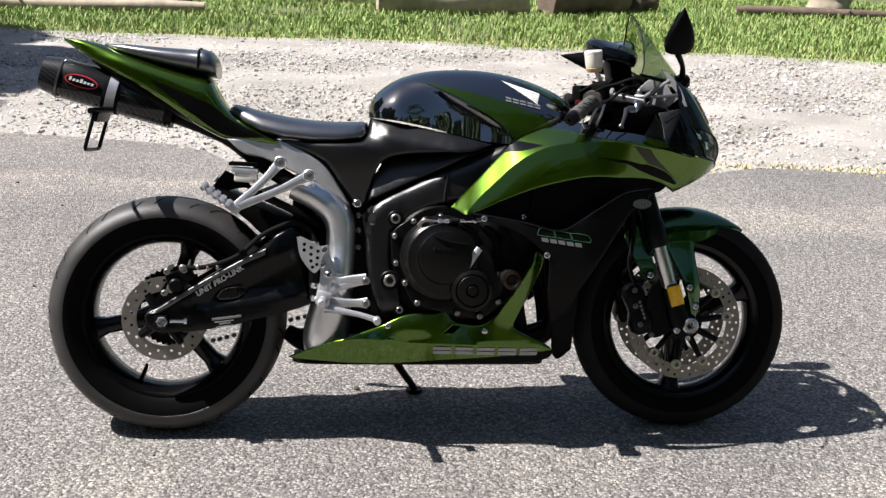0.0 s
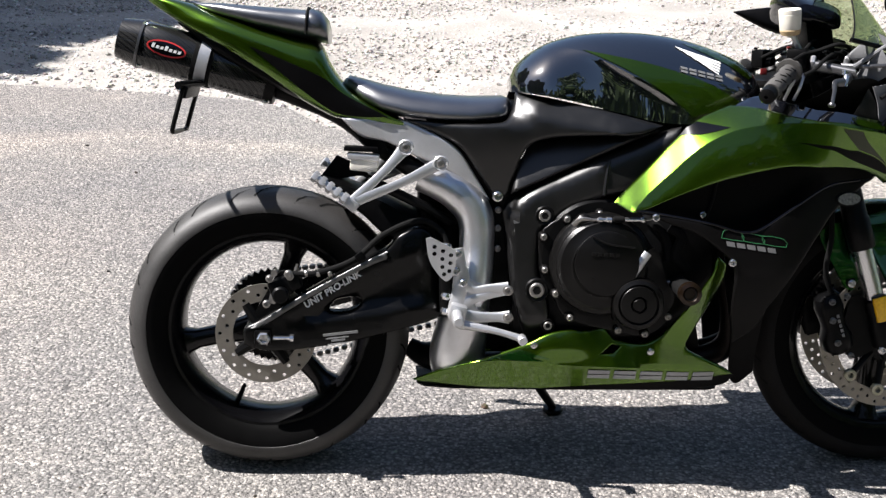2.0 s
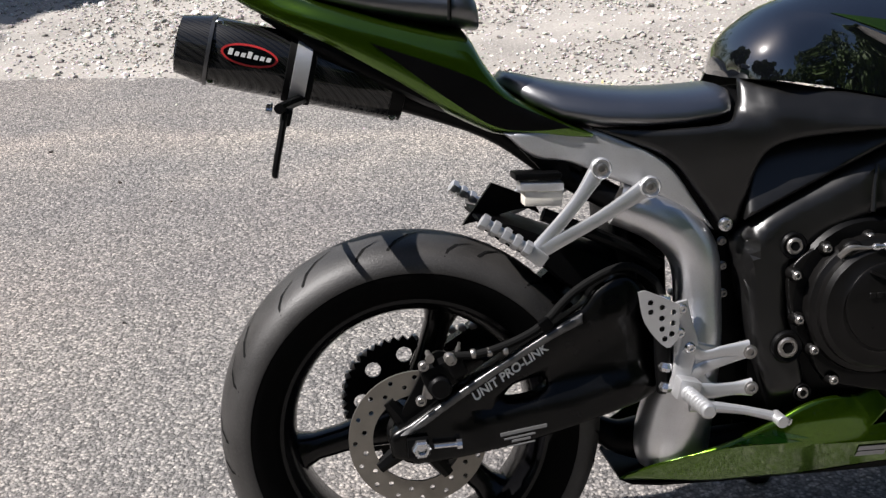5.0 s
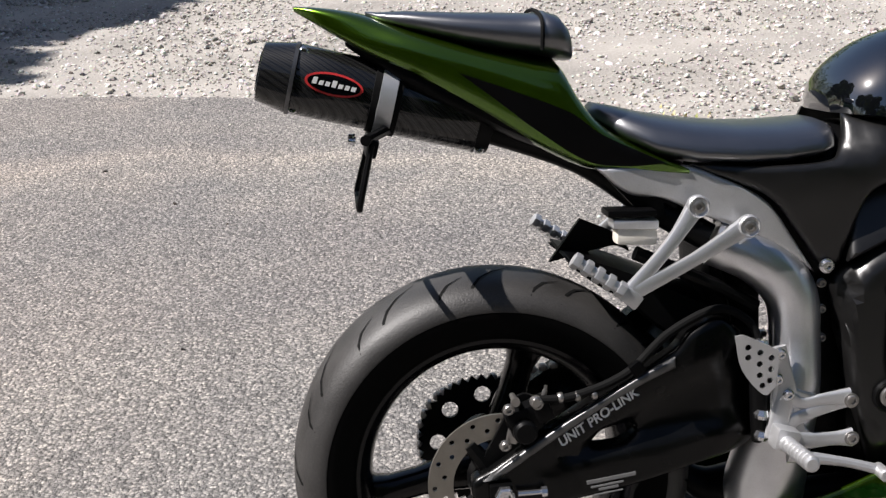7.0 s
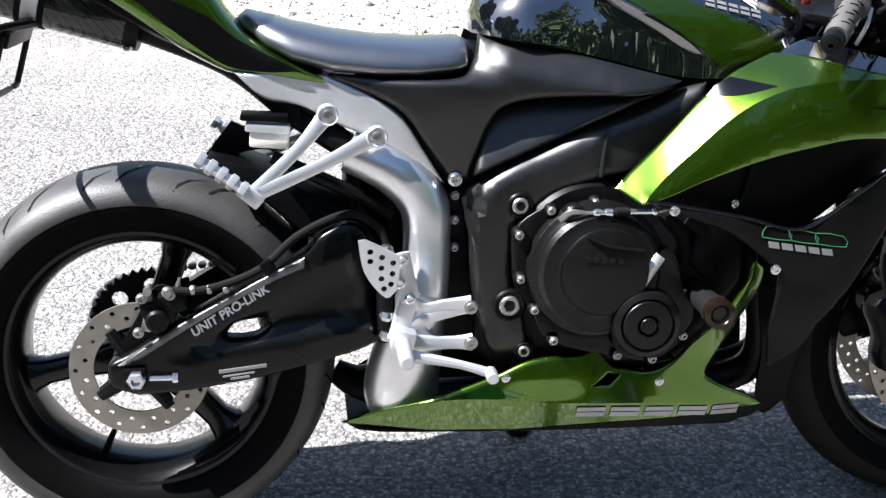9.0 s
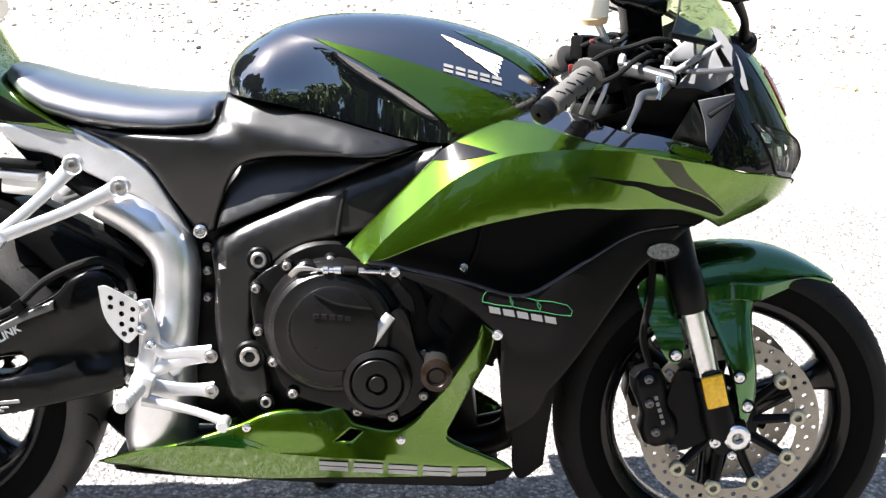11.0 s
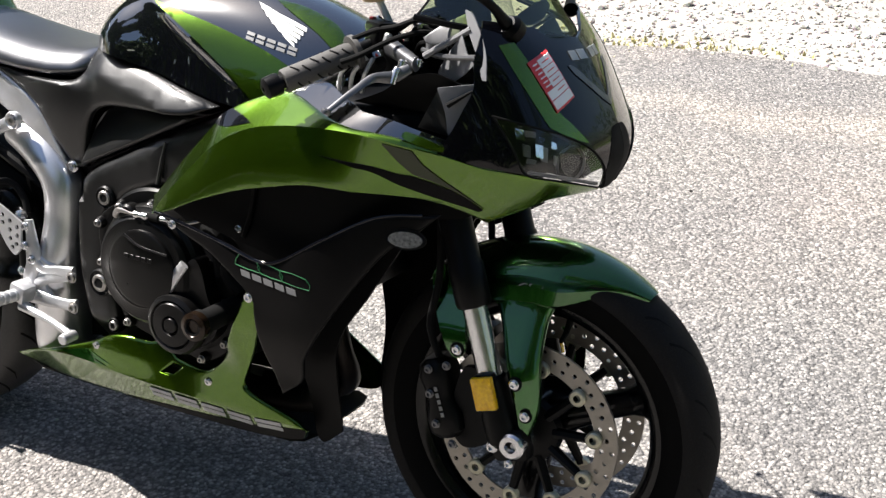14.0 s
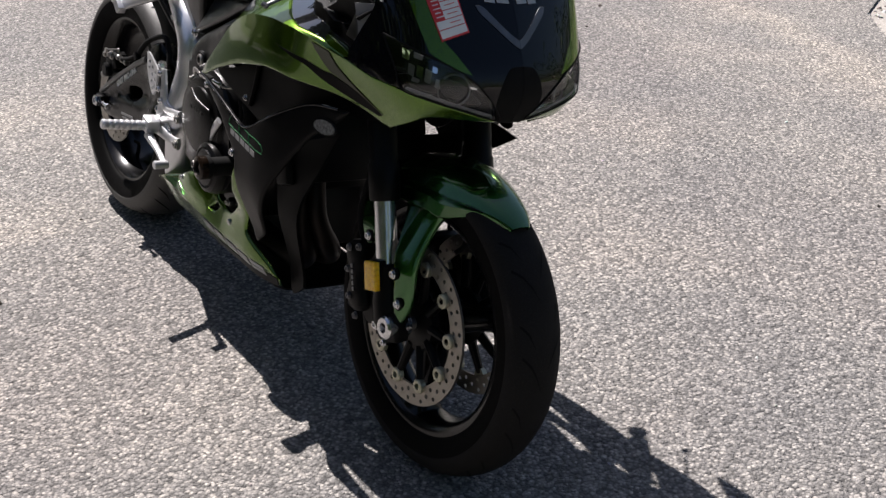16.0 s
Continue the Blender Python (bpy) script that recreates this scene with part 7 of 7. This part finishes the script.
for sg in (-1, 1):
    part("cockpit_panel", sheet(spline([(1.221, 0.925, "!"), (1.246, 0.945), (1.286, 0.968, "!"), (1.292, 0.957), (1.287, 0.944), (1.263, 0.921), (1.23, 0.916)], 4, True), on(lambda x, z: 0.165 - 0.6 * max(0, z - 0.93), sg), 0.004, 0.014, soft=0.003), PANEL, dash, "pale grey upper cockpit panel")
    part("cowl_rim", sheet(spline([(1.285, 0.971, "!"), (1.300, 0.964), (1.329, 0.921), (1.341, 0.879, "!"), (1.334, 0.880), (1.322, 0.905), (1.300, 0.938)], 4, True), on(lambda x, z: 0.196 - 0.4 * max(0, z - 0.88), sg), 0.003, 0.014), PANEL, dash, "grey inner rim of the nose cowl")
    part("cockpit_brace", tube([(1.215, sg * 0.15, 0.905), (1.262, sg * 0.178, 0.903), (1.318, sg * 0.186, 0.908)], 0.0045, 8, 5), LEVER, dash)
for k in range(9):
    x0, y0 = 1.13 + 0.012 * k, -0.05 - 0.014 * (k % 5)
    part("cable_tie", tube([(x0, y0, 0.86 + 0.01 * (k % 3)), (x0 + 0.02, y0 - 0.02, 0.91 + 0.008 * (k % 4)), (x0 + 0.055, y0 - 0.005, 0.925 - 0.006 * k), (x0 + 0.06, y0 + 0.03, 0.86)], 0.0035 + 0.001 * (k % 3), 8, 6), (GROOVE, DARKMETAL, GROOVE)[k % 3], BIKE, "thin cable and clip behind the bar")
for k in range(8):
    part("bar_fitting", block((1.10 + 0.018 * k, -0.09 - 0.02 * (k % 4), 0.905 + 0.010 * ((k * 3) % 4)), (0.014 + 0.004 * (k % 2), 0.012, 0.011), 0.003, (20 * k, 35 * k, 15 * k), None, 1), (STEEL, CHROME, DARKMETAL, SILVER)[k % 4], BIKE)

# -- fork, front brake and mudguard --
fork_dir = Vector((-0.31, 0, 1)).normalized()
foot = Vector((1.372, 0, 0.285))
for sg in (-1, 1):
    o = Vector((0, sg * 0.108, 0))
    at = lambda h: foot + o + fork_dir * h
    leg = part("fork_leg", lathe([(0.020, 0.0), (0.028, 0.01), (0.029, 0.05), (0.026, 0.07), (0.026, 0.115), (0.022, 0.12)], at(0), fork_dir, 24), DARKMETAL, BIKE, "black fork leg with bright slider")
    part("fork_slider", lathe([(0.0205, 0.10), (0.0205, 0.26)], at(0), fork_dir, 28), CHROME, leg, "bright steel fork slider")
    part("fork_tube", lathe([(0.027, 0.235), (0.029, 0.24), (0.029, 0.30), (0.0265, 0.305), (0.0265, 0.62)], at(0), fork_dir, 28), DARKMETAL, leg)
    part("axle_clamp", block((FX - 0.008, sg * 0.108, FR - 0.003), (0.062, 0.036, 0.058), 0.012, (0, -15, 0)), DARKMETAL, leg)
    bolt(leg, 1.355, sg * 0.124, 0.285, 0.008, 0.008, CHROME, axis=(0, sg, 0))
    bolt(leg, 1.385, sg * 0.124, 0.262, 0.006, 0.006, CHROME, axis=(0, sg, 0))
    rings = []
    ref = part("reflector", block((1.343, sg * 0.142, 0.380), (0.036, 0.012, 0.054), 0.003, (0, -16, 0)), AMBER, leg, "amber side reflector on the fork")
    part("reflector_stay", block((1.343, sg * 0.130, 0.384), (0.03, 0.02, 0.05), 0.003, (0, -16, 0)), DARKMETAL, leg)
    cal = part("front_caliper", loft([oval(Vector((1.252, sg * 0.092, 0.337)) + Vector((-0.28, 0, 0.96)) * h, (0.027 * w, 0, 0.009 * w), (0, 0.034 * t, 0), 3.0, 20) for h, w, t in ((-0.066, 0.7, 0.7), (-0.055, 1.1, 0.95), (-0.03, 1.2, 1.0), (-0.005, 0.85, 0.9), (0.015, 0.9, 0.9), (0.04, 1.05, 1.0), (0.062, 0.9, 0.9), (0.070, 0.5, 0.7))]), DARKMETAL, BIKE, "black four-piston front brake caliper")
    part("caliper_stay", sheet(spline([(1.29, 0.40), (1.35, 0.37), (1.36, 0.30), (1.30, 0.26), (1.27, 0.30)], 4, True), flat_at(0.105, sg), 0.014, 0.03), DARKMETAL, cal)
    for px, pz in ((1.236, 0.392), (1.254, 0.300), (1.268, 0.405), (1.240, 0.350), (1.285, 0.272)):
        bolt(cal, px, sg * 0.126, pz, 0.0060, 0.006, LEVER, axis=(0, sg, 0))
    for k in range(5):
        part("cast_mark", block((1.265 - 0.0036 * k, sg * 0.1270, 0.318 + 0.0105 * k), (0.006, 0.0012, 0.0075), 0.0004, (0, -20, 0), None, 1), GREY, cal)
    part("brake_hose", tube([(1.245, sg * 0.10, 0.40), (1.225, sg * 0.105, 0.46), (1.235, sg * 0.10, 0.54), (1.225, sg * 0.09, 0.64), (1.18, sg * 0.08, 0.75)], 0.0062, 10, 6), GROOVE, cal)
part("axle_spindle", lathe([(0.012, -0.12), (0.012, 0.12)], (FX, 0, FR), (0, 1, 0), 14), STEEL, BIKE)
part("lower_yoke", block((1.215, 0, 0.70), (0.07, 0.27, 0.04), 0.01, (0, -18, 0)), DARKMETAL, BIKE)

rings = []
for k in range(23):
    f = k / 22
    a = radians(55.5 + 67.5 * f)
    rr = FR + 0.010 + 0.006 * step(0.0, 0.4, f)
    w = 0.020 + 0.056 * min(1, (f / 0.42)) ** 0.75
    drop = 0.012 + 0.075 * step(0.0, 0.42, f) - 0.02 * step(0.7, 1.0, f)
    c = Vector((FX, 0, FR))
    e = Vector((math.cos(a), 0, math.sin(a)))
    half_prof = [(1.0, 1.0), (0.97, 0.72), (0.86, 0.62), (0.985, 0.52), (0.90, 0.34), (0.70, 0.16), (0.36, 0.04)]
    prof = [(-s, q) for s, q in half_prof] + [(0, 0)] + half_prof[::-1]
    outer = [c + e * (rr - drop * q) + Vector((0, s * w, 0)) for s, q in prof]
    inner_ = [c + e * (rr - 0.004 - drop * q) + Vector((0, s * (w - 0.004), 0)) for s, q in prof[::-1]]
    rings.append(outer + inner_)
guard = part("front_mudguard", loft(rings), EMERALD, BIKE, "pointed front mudguard in a darkened tone of the candy green", 38)
for sg in (-1, 1):
    stay_w = lambda x, z: 0.074 + 0.049 * step(0.53, 0.40, z) - 0.016 * step(1.390, 1.43, x)
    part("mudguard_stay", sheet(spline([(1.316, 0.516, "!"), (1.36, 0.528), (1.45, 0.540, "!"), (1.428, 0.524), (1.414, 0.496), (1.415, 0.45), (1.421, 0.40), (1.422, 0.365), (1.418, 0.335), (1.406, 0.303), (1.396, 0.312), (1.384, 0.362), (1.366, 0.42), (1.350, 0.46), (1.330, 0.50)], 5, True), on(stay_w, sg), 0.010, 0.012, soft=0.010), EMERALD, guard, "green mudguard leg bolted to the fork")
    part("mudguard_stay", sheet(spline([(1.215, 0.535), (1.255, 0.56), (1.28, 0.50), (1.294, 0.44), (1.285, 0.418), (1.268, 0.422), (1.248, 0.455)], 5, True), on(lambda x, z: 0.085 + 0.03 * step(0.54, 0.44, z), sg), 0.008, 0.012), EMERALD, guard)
    for x, z in ((1.386, 0.400), (1.405, 0.348), (1.280, 0.432)):
        ww = stay_w(x, z) if x > 1.3 else 0.114
        part("stay_washer", lathe([(0.012, 0), (0.012, 0.003), (0.009, 0.004)], (x, sg * ww, z), (0, sg, 0), 16), GROOVE, guard)
        bolt(guard, x, sg * (ww + 0.003), z, 0.007, 0.006, CHROME, axis=(0, sg, 0))

# side stand on the far side
tip = TO_BIKE @ Vector((-0.022, 3.54, 0.012))
stand = part("side_stand", tube([(0.60, 0.085, 0.26), (0.605, 0.13, 0.17), tuple(tip)], [0.014, 0.012, 0.010], 12, 5), DARKMETAL, BIKE, "black side stand propping the machine")
pad = lathe([(0.024, 0.0), (0.026, 0.004), (0.022, 0.010)], (0, 0, 0), (0, 0, 1), 18)
bmesh.ops.transform(pad, matrix=TO_BIKE @ Matrix.Translation((-0.022, 3.54, 0.0015)), verts=pad.verts)
part("stand_foot", pad, DARKMETAL, stand)
